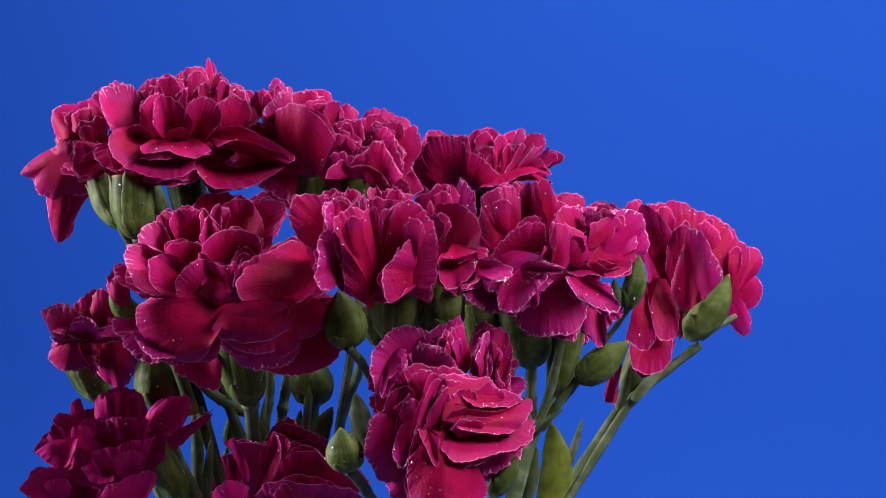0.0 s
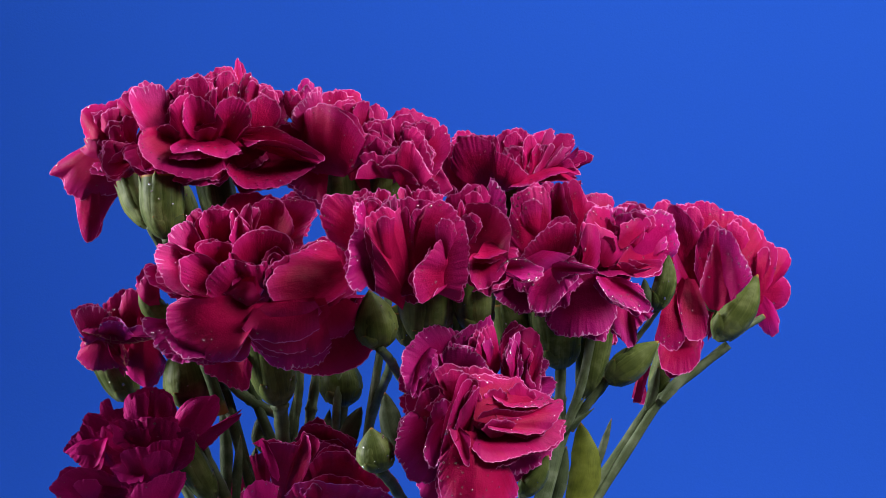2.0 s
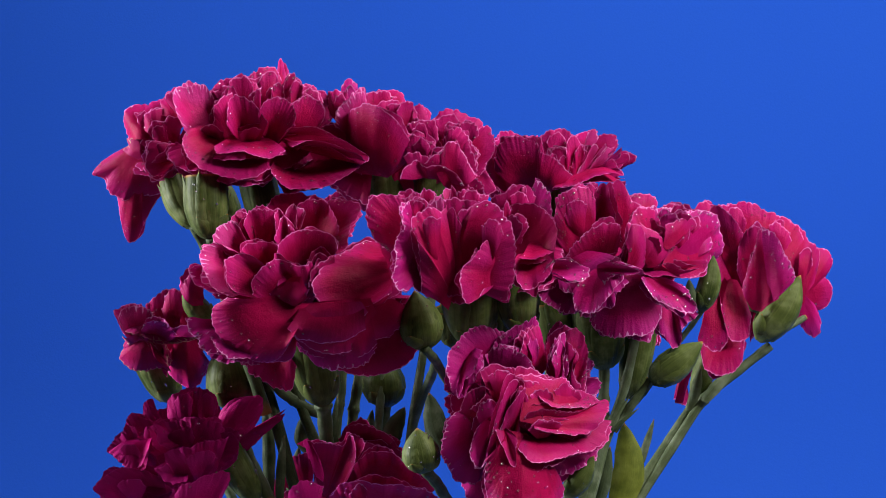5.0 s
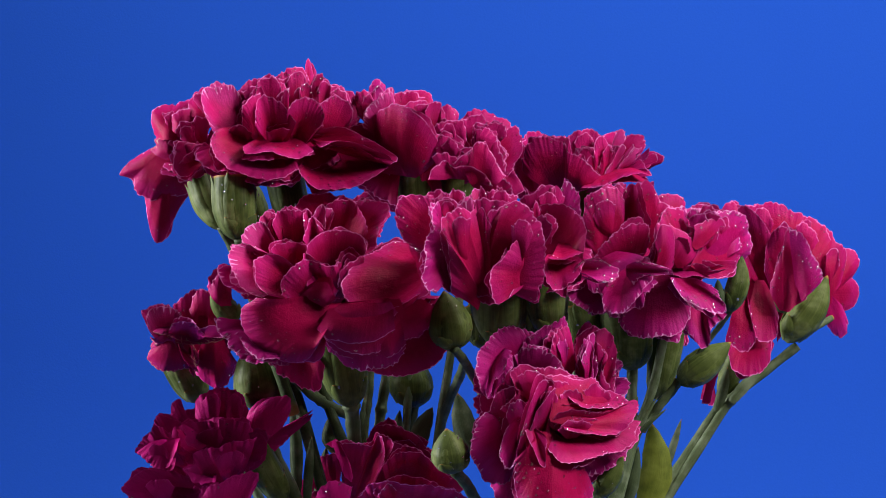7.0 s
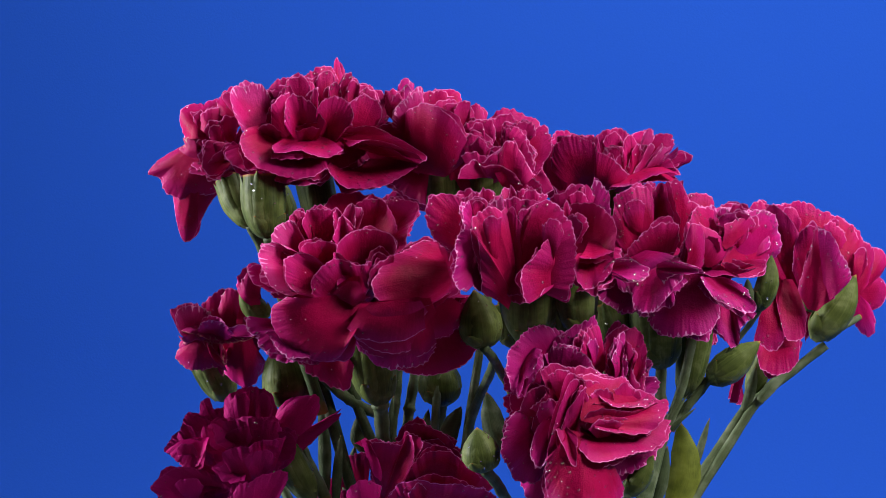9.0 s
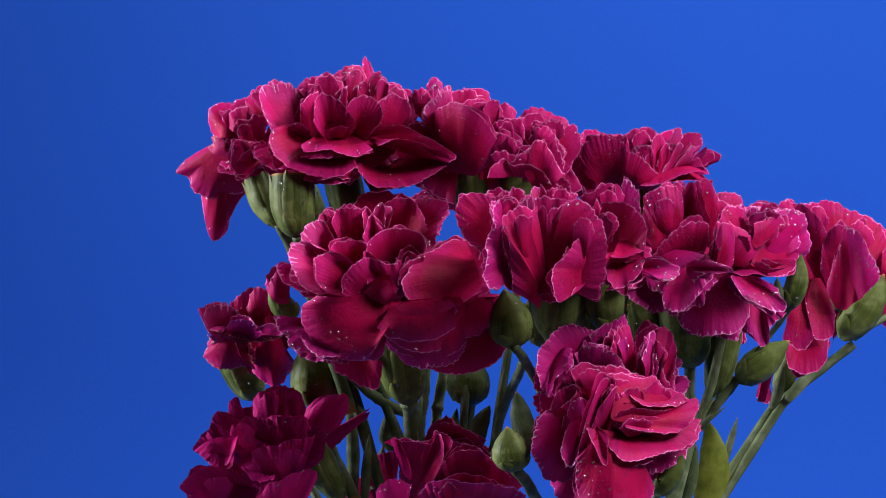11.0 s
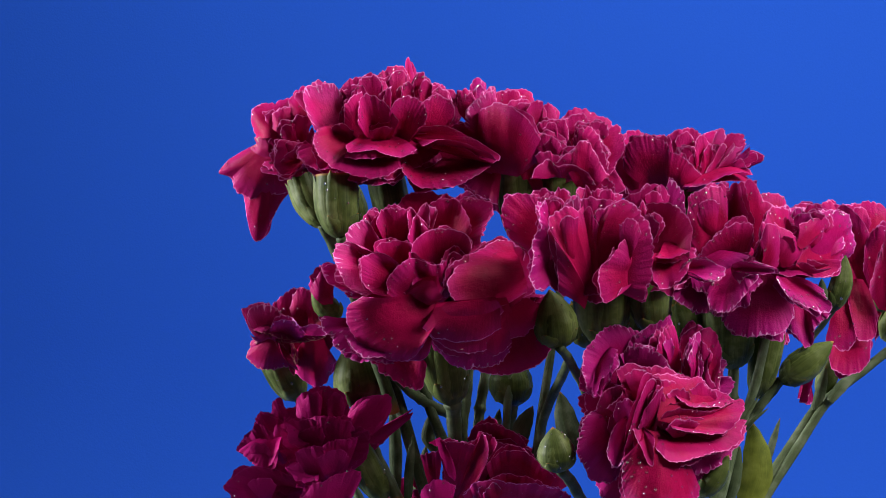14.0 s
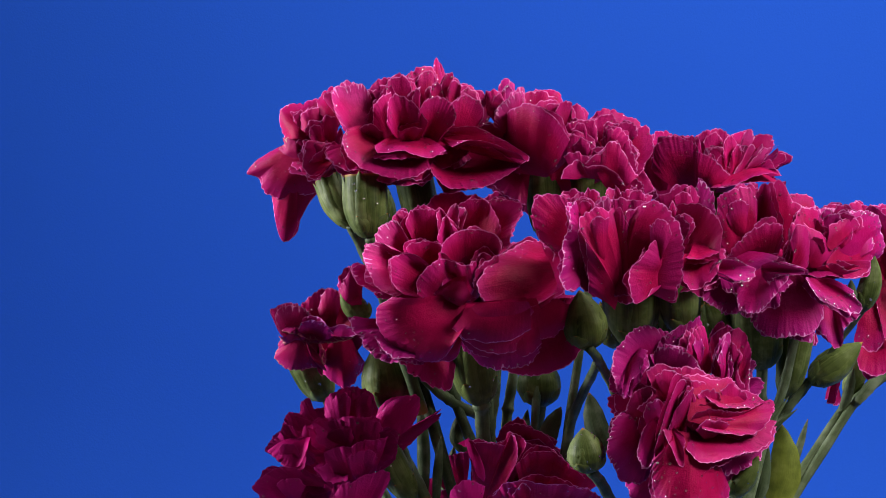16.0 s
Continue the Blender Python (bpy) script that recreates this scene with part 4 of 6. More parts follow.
petal(right_middle, [(33.9, -25, 391.9), (36.4, -29, 387.8), (39.8, -31, 385.1), (43.7, -32, 383.7), (49, -32, 382.6), (47.9, -30, 386.3), (46.8, -28, 389.2), (44.2, -26, 390.5)], (36.4, -20, 392.2), bow=1.5, ruffle=0.7, material=MAGENTA, drops=2, streak=1)
petal(right_middle, [(38.9, -4, 376.7), (41.7, -6, 374.7), (43.9, -7, 371.8), (46.1, -7, 372.9), (46.5, -8, 377.1), (48.6, -8, 380.3), (51, -8, 381.9)], (43.2, 0, 385.9), bow=2, ruffle=0.9, material=MAGENTA)
petal(right_middle, [(23.7, -28, 390.2), (26.4, -30, 392.7), (30.2, -32, 392.9), (33.6, -33, 394), (31, -32, 395.1), (28, -31, 396), (24.6, -29, 396.9)], (21.7, -24, 394.9), bow=1, ruffle=0.6, material=MAGENTA, drops=1.5)
petal(right_middle, [(29.5, -25, 392.5), (26.7, -28, 389.2), (25.1, -29, 386.1), (21.8, -29, 383.8), (18.4, -27, 382), (15.4, -24, 383.9), (14.6, -22, 387.8)], (23.9, -18, 395.6), bow=3, ruffle=0.8, material=MAGENTA)
petal(right_middle, [(5.1, -10, 390), (6.1, -11, 386.7), (9.2, -12, 383.5), (13.2, -12, 381.8), (17, -11, 382.9), (20.3, -10, 386.8)], (16.6, -2, 394), bow=3, ruffle=0.7, material=MAGENTA)
petal(right_middle, [(27.8, -15, 398), (24.9, -17, 395.6), (22, -18, 392.5), (20.4, -18, 388.8), (17.3, -16, 387.1), (11.4, -14, 388.5)], (14.9, -6, 398), bow=3, ruffle=0.5, material=MAGENTA)
petal(right_middle, [(10.1, -4, 403.6), (10.4, -6, 412.2), (11.8, -6, 415.7), (15.8, -6, 417.2), (20.1, -4, 417.4), (22.1, -2, 414.5)], (18.6, -0.9, 396.4), bow=4, ruffle=0.6, drops=1.5)
petal(right_middle, [(12.5, -6, 395.6), (14.8, -8, 400.4), (18.7, -10, 404.8), (22.8, -11, 407.1), (26.8, -11, 407.9), (29, -10, 407.4), (29.1, -9, 402)], (23.2, -5.2, 394.8), bow=3, ruffle=0.3)
petal(right_middle, [(11.7, -4, 394.3), (14.9, -6, 398.5), (21.1, -10, 398.8), (27.3, -12, 399.1)], (19.8, -2.5, 392.4), bow=2)
petal(right_middle, [(19.9, 0, 409.2), (21.7, -3, 416.4), (24.2, -4, 419.4), (25.8, -5, 418), (26.5, -6, 414), (28, -6, 410.3), (28.1, -6, 407.1)], (22.8, 0.4, 402), bow=-2, ruffle=0.4)
petal(right_middle, [(25.5, 2, 418.1), (28.8, 2, 419.9), (30.8, 2, 418.1), (32.4, 2, 414.7), (36.1, 3, 412), (36.1, 3, 408.4)], (29.8, 5.7, 400.4), bow=3, ruffle=0.4)
petal(right_middle, [(18.5, 4, 415.7), (20.9, 4, 418.4), (23.6, 4, 417.3)], (21.8, 6.5, 408.5), bow=2, teeth=1.5)
petal(right_middle, [(32.6, 28, 415.2), (36.5, 29, 416.5), (40.1, 30, 416.1), (41.6, 30, 413.3)], (36.6, 26, 405.3), bow=2)
petal(right_middle, [(28.1, -22, 397.2), (29.5, -22, 403.5), (31.7, -20, 409.1), (34.2, -18, 411.8), (37.9, -14, 410.9), (36.8, -14, 408)], (35.8, -16.6, 395.6), bow=2, ruffle=0.5)
petal(right_middle, [(29.5, -26, 402.3), (31.2, -26, 406.7), (33.5, -25, 407.3), (35, -23, 405.1), (35.7, -21, 400.4), (35.2, -20, 396)], (29.9, -24, 393.8), bow=3, ruffle=0.3, teeth=0.6)
petal(right_middle, [(34, -20, 407.6), (36.6, -20, 405.9), (38.2, -19, 405), (40.6, -18, 402.8), (42.5, -16, 399.4), (40.8, -15, 397.2)], (35.6, -20, 396), bow=3, ruffle=0.4, teeth=0.6)
petal(right_middle, [(35.4, -16, 406.7), (37.4, -17, 408.6), (38.9, -18, 407), (41, -18, 405.9), (40.1, -17, 402)], (37.6, -13.1, 398.8), bow=1)
petal(right_middle, [(37.2, -14, 409.3), (39.2, -13, 412), (42.6, -12, 411.7), (46.8, -11, 411.2), (49.3, -9, 409.8), (51.3, -8, 407.4), (49, -9, 405), (45.1, -12, 402)], (40.1, -16, 399.6), bow=1, ruffle=0.5, material=MAGENTA)
petal(right_middle, [(41, -18, 407), (44.2, -17, 408), (47.5, -15, 409.1), (50.3, -13, 407.2), (47.9, -14, 404.8), (45.5, -16, 402.3)], (40.6, -19, 400.4), bow=1, ruffle=0.4)
petal(right_middle, [(40.2, -15, 408.6), (43.4, -17, 410.5), (46.4, -17, 410.8), (48.5, -16, 409.3)], (43.2, -12.6, 405.1), bow=1)
petal(right_middle, [(46.9, -10, 410.3), (51.5, -8, 411.1), (55.8, -4, 410.3), (57.7, -2, 407.6), (58.9, 0, 404.2), (58.3, 0, 400.2), (57, 0, 397.8), (54.8, -2, 395.6)], (44.7, -14, 398.5), bow=2, ruffle=0.7, material=MAGENTA, drops=1.5)
petal(right_middle, [(42, -16, 399.7), (46.4, -12, 403.6), (52.4, -6, 403.6), (55, -4, 398), (51.5, -8, 394.3)], (41.3, -18, 394.8), bow=0, ruffle=0.4, drops=2)
petal(right_middle, [(42.2, -14, 396.6), (46.2, -15, 394), (50.3, -16, 394.4), (53.1, -16, 397.1), (52.7, -17, 394.2), (47.7, -19, 392.2), (42.1, -20, 392.5), (37.2, -20, 392.2), (33.6, -19, 393.9)], (37.6, -14, 395.3), bow=0.5, ruffle=0.5, teeth=0.7)
petal(right_middle, [(37.3, -18, 395.6), (42.8, -19, 396.3), (46.6, -21, 394.4), (50.5, -22, 395)], (40.6, -16, 392.5), bow=1, ruffle=0.3)
petal(right_middle, [(39.5, 2, 410.4), (41.7, 1, 413.2), (45, 1, 413.7), (48.2, 0, 412.4), (51.6, -1, 411)], (45.9, 3.8, 403.6), bow=3)
petal(right_middle, [(36, 26, 372.8), (38.2, 25, 371), (40.8, 25, 372.3), (41.4, 26, 375.1)], (39.2, 28, 377.4), bow=2, ruffle=0.3)
petal(right_middle, [(15, -2, 383.5), (19, -3, 380.8), (23, -3, 381.5), (25.4, -3, 385.2)], (20.9, 4, 390.7), bow=2, material=MAGENTA)
pod(right_middle, (52.2, 0, 382.5), (55.2, -3, 399.2), 3.3, closed=True, name='bud', bend=1.0, wet=16)
stem(right_middle, [(52.5, 0, 382.8), (47.4, 6, 375.2), (36.8, 12, 359.6), (27.3, 14.0, 348.1)], 0.8)
leaf(right_middle, [(52.1, -1, 382.8), (49.1, -5, 387.7), (48.3, -8, 391.6)], 2.9)
pod(right_middle, (38.6, 12.0, 361.9), (53.2, 8.0, 373.6), 4.8, closed=True, name='bud', bend=0.5, wet=4)
stem(right_middle, [(38.6, 12.0, 362.5), (32.7, 14.0, 354.6), (27.9, 16.0, 348.0)], 1.3)
leaf(right_middle, [(27.0, 16.0, 348.0), (32.6, 12.0, 354.7), (39.9, 10.0, 365.3)], 2.6)
stem(right_middle, [(34.2, 10.0, 375.9), (31.0, 12.0, 361.2), (26.2, 14.0, 345.7), (21.2, 10.0, 327.2), (-11.63, 13.0, 180.0), (-10.7, 13.0, 2.0)], 1.4)
drops(right_middle)

# pink-red carnation turned away beside a green bud
far_right = Head('pink-red carnation turned away beside a green bud', (71.3, 62.0, 379.9), (-21.7, 21.3, 2.0), 17)
pod(far_right, (54.4, 60, 356.1), (60, 60, 371.7), 3.6, wet=0)
stem(far_right, [(55.9, 60, 361.9), (54.8, 60, 357.3), (53, 59, 352.8), (43.9, 56, 339.4), (34.7, 52, 326.2), (25.2, 46, 312.5), (-21.5, 21.3, 180.0), (-21.7, 21.3, 2.0)], 1.5, (0.286,))
core(far_right, (0.1, 0.3, 0.9), 20, 14, spread=(5, 45))
petal(far_right, [(76.7, 62, 408), (79.3, 62, 408.5), (82.1, 62, 406.5), (83.5, 62, 402.9)], (77.6, 62, 397), bow=2)
petal(far_right, [(63.5, 66, 411.4), (66, 66, 413), (68.9, 66, 412), (70.2, 65, 408)], (66.9, 66, 402.1), bow=2)
petal(far_right, [(85.7, 64, 398.7), (87.5, 65, 400.7), (89.6, 65, 399.6), (89.8, 64, 395.3)], (85.7, 64, 389.4), bow=1)
petal(far_right, [(57.1, 72, 410.7), (59.7, 72, 413.7), (62.9, 70, 413.9), (66.4, 70, 414), (69.9, 70, 414.6), (75.6, 69, 412.3), (80.9, 69, 409.8), (85.2, 69, 407.6), (87.5, 68, 403)], (72.5, 62, 386.9), bow=4, ruffle=0.4)
petal(far_right, [(62.1, 66, 386.8), (59.5, 57.5, 400.4), (57.1, 44, 408.4), (58.3, 42, 412.9), (62.7, 43, 411.2), (66.3, 46.2, 407.1), (68.9, 53, 401.2)], (68.7, 63, 384.3), bow=2, ruffle=0.3)
petal(far_right, [(52.3, 72, 403.8), (54.6, 72, 412), (57.1, 72, 414.6), (60.5, 72, 413.7)], (61.8, 66, 397), bow=2)
petal(far_right, [(66.7, 42, 388.7), (68.8, 40, 395.4), (70.6, 39, 400.4), (72.5, 38, 406), (75.6, 38, 400.4), (77.5, 38, 393.8), (77, 39, 386.3)], (71.3, 42, 382.1), bow=3, ruffle=0.4)
petal(far_right, [(72.5, 36, 406.4), (75.2, 35, 405.5), (77.8, 34, 402.1), (80.2, 34, 396.9), (82, 35, 391.8), (79.4, 36, 388)], (75, 38, 387.1), bow=3, ruffle=0.6, material=MAGENTA, drops=1.5)
petal(far_right, [(65.8, 48.5, 393.7), (66.8, 48.5, 402.9), (70, 46.2, 407.6), (73.2, 46.2, 406.2)], (70.8, 51.2, 386.1), bow=2, ruffle=0.3)
petal(far_right, [(81.5, 66, 398.7), (84.1, 68, 406.5), (87.6, 69, 405.7), (89.4, 69, 402.5)], (83.9, 66, 389.4), bow=2)
petal(far_right, [(84.6, 68, 392.8), (85.8, 70, 400.4), (88.5, 70, 402.5), (91.3, 71, 401.8), (92.5, 71, 398.4), (91.4, 70, 391)], (86.4, 66, 386), bow=2, ruffle=0.4)
petal(far_right, [(89.9, 72, 393.6), (91.3, 74, 400.1), (94.1, 75, 400.9), (96.5, 75, 398.7), (96.5, 75, 395.1), (94.2, 74, 391)], (87.8, 68, 387.6), bow=2, ruffle=0.3)
petal(far_right, [(86.3, 70, 390.9), (91.3, 72, 392), (94.9, 73, 391.5), (96.8, 74, 388.3), (95.9, 74, 384), (93.1, 73, 381.8), (87.8, 71, 381.6)], (82.2, 66, 386.5), bow=2, ruffle=0.2, teeth=0.3)
petal(far_right, [(83.9, 70, 382), (85.9, 71, 378.1), (88.5, 72, 374.8), (91, 73, 373.2), (92.9, 73, 374.8), (93.4, 73, 378.5), (92.1, 72, 382.5)], (86.1, 68, 386.8), bow=2, ruffle=0.4, material=MAGENTA)
petal(far_right, [(54.8, 34, 378.1), (53.4, 33, 373.5), (55.9, 32, 371), (59.4, 32, 370.5), (61.9, 32, 373), (61.9, 32, 375.6), (60.3, 33, 381.9)], (59.4, 38, 388.8), bow=3, ruffle=0.7, drops=1.5)
petal(far_right, [(54.6, 43, 370.1), (55.6, 41, 365.5), (59, 40, 363.3), (63.3, 40, 363.7), (66.9, 41, 367), (68.1, 43, 372.9)], (62.5, 53, 378.6), bow=3, ruffle=0.5)
petal(far_right, [(60.5, 44, 380.4), (61.7, 42, 375.1), (65, 42, 372.8), (68.5, 42, 373.6), (70.1, 43, 379.6)], (65, 53, 391.2), bow=3, ruffle=0.4)
petal(far_right, [(70.9, 57.5, 373.4), (75, 62, 378.4), (82, 64, 380.1), (85.4, 64, 385.1)], (73.7, 66, 386.8), bow=2)
petal(far_right, [(48.5, 66, 354), (50.9, 66, 354), (52.1, 66, 357.9), (54, 66, 363.7)], (51.6, 66, 365.6), bow=0.5, ruffle=0.3)
petal(far_right, [(57.8, 57.5, 383.5), (59.5, 57.5, 373.4), (66.2, 57.5, 370), (71.3, 57.5, 375.1)], (66.7, 64, 393.6), bow=3)
pod(far_right, (72.8, 56.0, 372.9), (85.1, 52.0, 392.4), 5.2, closed=True, name='bud', bend=1.5, wet=14)
stem(far_right, [(76.7, 58, 371.4), (70.5, 58, 366.7), (63.7, 58, 361.3), (56.7, 57, 355.2), (47.2, 55, 340.7), (37.6, 52, 326.2), (27.8, 47, 311.8), (-25.1, 23.0, 180.0), (-25.7, 23.0, 2.0)], 1.4, (0.375,))
pod(far_right, (72.0, 50, 381.6), (70.1, 47, 388.4), 2.4, closed=True, name='bud', wet=3)
leaf(far_right, [(34.7, 51, 329.9), (38.5, 50, 340.1), (41.5, 50, 349.8)], 2.6)
leaf(far_right, [(52.3, 56, 351.9), (54.2, 55, 358.3), (55.7, 56, 365)], 3.4)
leaf(far_right, [(56.5, 54, 354.7), (60.6, 54, 359.7), (66.4, 55, 365.7)], 3.6)
stem(far_right, [(77.2, 62.0, 373.1), (87.9, 70.0, 379.7)], 1.0)
drops(far_right)

# half-withered magenta carnation with curled brown edges
left_small = Head('half-withered magenta carnation with curled brown edges', (-99.6, 60.0, 370.6), (-23.2, 8.8, 2.0), 18)
pod(left_small, (-101.6, 58.0, 354.9), (-108.8, 56.0, 368.2), 5.5, wet=4)
stem(left_small, [(-101.9, 58.0, 355.6), (-95.9, 56.0, 342.9), (-82.5, 46.0, 325.0), (-22.88, 8.8, 180.0), (-23.2, 8.8, 2.0)], 1.4)
core(left_small, (-0.5, -0.2, 0.6), 19, 12, spread=(10, 70), material=WITHERED)
petal(left_small, [(-110.5, 51.8, 370.2), (-106.4, 41, 377.1), (-101.5, 41, 381.3), (-93, 39, 380.5), (-89, 41.2, 373.8)], (-98.9, 54, 365.1), bow=2)
# paler colour stands in for rim light on this petal
petal(left_small, [(-115, 31, 376.5), (-115.9, 30, 379.6), (-115.3, 30, 382.6), (-112.2, 30, 383.9), (-108.9, 31, 383.4), (-106.5, 32, 381.9), (-105.9, 32, 378.6)], (-110.9, 38.8, 373), bow=3, ruffle=0.5, streak=1)
petal(left_small, [(-108.6, 39, 383.8), (-106.2, 38, 386.3), (-102, 37, 388.3), (-97.7, 36, 388), (-92.4, 34, 385.2), (-91.1, 33, 380.6)], (-100.8, 43.4, 372.9), bow=4, ruffle=0.6)
petal(left_small, [(-103.8, 34, 383), (-102, 33, 387.7), (-98.6, 32, 388.5), (-96, 32, 386.2)], (-99.1, 35.4, 376.4), bow=3)
petal(left_small, [(-97.1, 17, 388.2), (-95.5, 15, 392.3), (-92.3, 14, 393.9), (-89.7, 14, 391.9)], (-91.1, 17.5, 383.3), bow=3, ruffle=0.8)
petal(left_small, [(-109.2, 27, 376.6), (-107.2, 25, 379.1), (-102.9, 24, 379.2), (-99.9, 24, 377.4), (-98.2, 25.4, 374.8)], (-105.7, 35, 372.3), bow=1, ruffle=0.6, material=MAGENTA)
petal(left_small, [(-100.1, 24, 376.8), (-95.7, 22, 378.3), (-91.7, 21, 376.2), (-92.8, 22.3, 374.5), (-97.4, 23.3, 374.5)], (-100.3, 27, 375.4), bow=0.5, material=MAGENTA)
petal(left_small, [(-114.6, 29, 376), (-110.1, 27, 375.1), (-107, 29, 373.7), (-99.1, 30.2, 372.9), (-92.1, 27.2, 374.1)], (-105.6, 33, 377.3), bow=1, ruffle=0.6, material=WITHERED)
petal(left_small, [(-113, 35.2, 373.9), (-115.7, 41.8, 370.4), (-116.6, 43, 367.4), (-114, 42, 364.9), (-110.4, 41, 364), (-105.4, 41, 364.5), (-102, 42, 366.9), (-102.6, 38.4, 371.8)], (-107.7, 35, 375.6), bow=3, ruffle=0.6, material=WITHERED)
petal(left_small, [(-102.9, 48, 367.8), (-101.8, 46, 363.5), (-98.4, 45, 360.2), (-95.6, 44, 358.4), (-93, 45, 360), (-90.1, 46, 366.2)], (-96.6, 37, 375.5), bow=3, ruffle=0.5)
petal(left_small, [(-106.2, 32.6, 372.6), (-103.9, 38, 369.5), (-101.9, 38, 366.9), (-101.4, 38, 362.6), (-102.7, 39, 365.5), (-105.4, 40, 368.5)], (-106.7, 32.9, 373.3), bow=0.5, ruffle=1.5, teeth=2, material=WITHERED)
petal(left_small, [(-115.3, 30.3, 374.3), (-113.5, 35.4, 371.9), (-109.2, 32.8, 373), (-106.5, 37, 370.9)], (-109.9, 31.4, 374.7), bow=0.5, ruffle=1.5, teeth=2, material=WITHERED)
drops(left_small)

# dark magenta carnation in shade with loose ragged petals
bottom_left = Head('dark magenta carnation in shade with loose ragged petals', (-91.5, 32.0, 332.5), (-13.0, 17.6, 2.0), 19)
pod(bottom_left, (-75.7, 30.0, 326.8), (-85.9, 28.0, 344.2), 4.8, wet=4)
stem(bottom_left, [(-76.2, 30.0, 327.6), (-72.4, 30.0, 314.5), (-63.2, 28.0, 275.1), (-13.700000000000001, 17.6, 180.0), (-13.0, 17.6, 2.0)], 1.6)
# plum colour imitates the bluish shade over this whole flower
core(bottom_left, (-0.2, -0.5, 0.8), 24, 14, spread=(5, 60), material=SHADE_PLUM)
petal(bottom_left, [(-99.2, 18, 356), (-97.4, 17, 358), (-94.8, 17, 358.5), (-93.2, 18, 356.7)], (-95.6, 20, 346.5), bow=2, ruffle=0.3, material=SHADE_PLUM, drops=0.15)
petal(bottom_left, [(-92.2, 18, 355.5), (-90.3, 18, 358.5), (-88, 18, 357.5), (-86.7, 19, 353.9)], (-90.4, 20, 344.8), bow=2, ruffle=0.3, material=SHADE_PLUM, drops=0.15)
petal(bottom_left, [(-108.1, 16, 346.6), (-106.1, 15, 349.1), (-103.1, 15, 348.6), (-101.8, 15, 345.9)], (-103.3, 18, 339.2), bow=2, ruffle=0.3, material=SHADE_PLUM, drops=0.15)
petal(bottom_left, [(-100.4, 10, 346.9), (-97.6, 9, 348.9), (-93.8, 9, 348.6), (-92.1, 10, 346.1)], (-96.4, 12, 339.5), bow=2, ruffle=0.3, material=SHADE_PLUM, drops=0.15)
petal(bottom_left, [(-114.3, 12, 342), (-112.3, 11, 344.4), (-109.4, 11, 344), (-107.7, 11, 341.2)], (-109.5, 13, 336.2), bow=1, ruffle=0.3, material=SHADE_PLUM, drops=0.15)
petal(bottom_left, [(-94.2, 1, 340.1), (-91.3, 0, 342.1), (-87.7, 0, 342.6), (-85.2, 1, 340.6)], (-90.4, 5, 334.2), bow=2, ruffle=0.3, material=SHADE_PLUM, drops=0.15)
petal(bottom_left, [(-114.8, 8, 332.5), (-112, 7, 334.4), (-108.3, 7, 334.1), (-105.9, 8, 332.1)], (-109.3, 10, 327.5), bow=1, ruffle=0.3, material=SHADE_PLUM, drops=0.15)
petal(bottom_left, [(-109.4, 12, 333.8), (-107.7, 10, 330.7), (-102.7, 9, 329.2), (-97.9, 9, 330.5)], (-101.6, 16, 335.2), bow=2, ruffle=0.3, material=SHADE_PLUM, drops=0.15)
petal(bottom_left, [(-108.5, 22, 334.9), (-110.1, 22, 343.1), (-105.2, 22, 348), (-92.1, 22, 349.6), (-82.3, 22, 346.4)], (-93.8, 23.5, 329.9), bow=2, ruffle=0.3, material=SHADE_PLUM, drops=0.15)
petal(bottom_left, [(-101.3, 22, 352.1), (-100.7, 21, 356.2), (-98.4, 20, 358.7), (-94.3, 20, 359.9), (-91, 20, 360.4), (-87.6, 20, 358.6), (-85.2, 21, 353.9)], (-92.6, 24.8, 339.7), bow=4, ruffle=0.35, material=SHADE_PLUM, drops=0.15)
petal(bottom_left, [(-108.9, 24, 349.9), (-108.1, 24, 354.1), (-107.3, 24, 356), (-105.7, 24, 354.1), (-100.4, 24, 354.3)], (-100.6, 26.5, 342.1), bow=2, ruffle=0.35, material=SHADE_PLUM, drops=0.15)
petal(bottom_left, [(-113.2, 19, 348.1), (-112.5, 19, 351.7), (-109.9, 19, 352.4), (-105.7, 19, 350.8), (-102.3, 18, 348.2)], (-101.9, 21.9, 337.4), bow=3, ruffle=0.4, material=SHADE_PLUM, drops=0.15)
petal(bottom_left, [(-117.8, 18, 341.3), (-117, 17, 343.5), (-113.9, 16, 346.6), (-112, 16, 349.2), (-107.7, 15, 347.3)], (-105.4, 19.7, 337.5), bow=3, ruffle=0.4, material=SHADE_PLUM, drops=0.15)
petal(bottom_left, [(-117.4, 14, 341.9), (-113.9, 11, 338.6), (-110.9, 10, 336.7), (-108, 10, 337.2), (-105.7, 10, 342.1)], (-106.1, 16, 345.8), bow=2, ruffle=0.5, streak=1, material=SHADE_PLUM, drops=0.15)
petal(bottom_left, [(-106.1, 10, 325.9), (-115.8, 10, 325), (-120.9, 9, 330.5), (-119.9, 9, 333.5), (-116.7, 9, 336.4), (-112.5, 9, 337.6), (-107.3, 9, 336.9), (-100.3, 9, 334)], (-102.3, 14.1, 328.8), bow=3, ruffle=0.45, material=SHADE_PLUM, drops=0.15)
petal(bottom_left, [(-87.5, 27, 350.3), (-81.2, 26, 356.2), (-75.9, 26, 357.7), (-73.3, 26, 357), (-73.8, 26, 352.6), (-75.9, 26, 348.3)], (-89.1, 27.6, 339.5), bow=3, ruffle=0.25, teeth=0.6, material=SHADE_PLUM, drops=0.15)
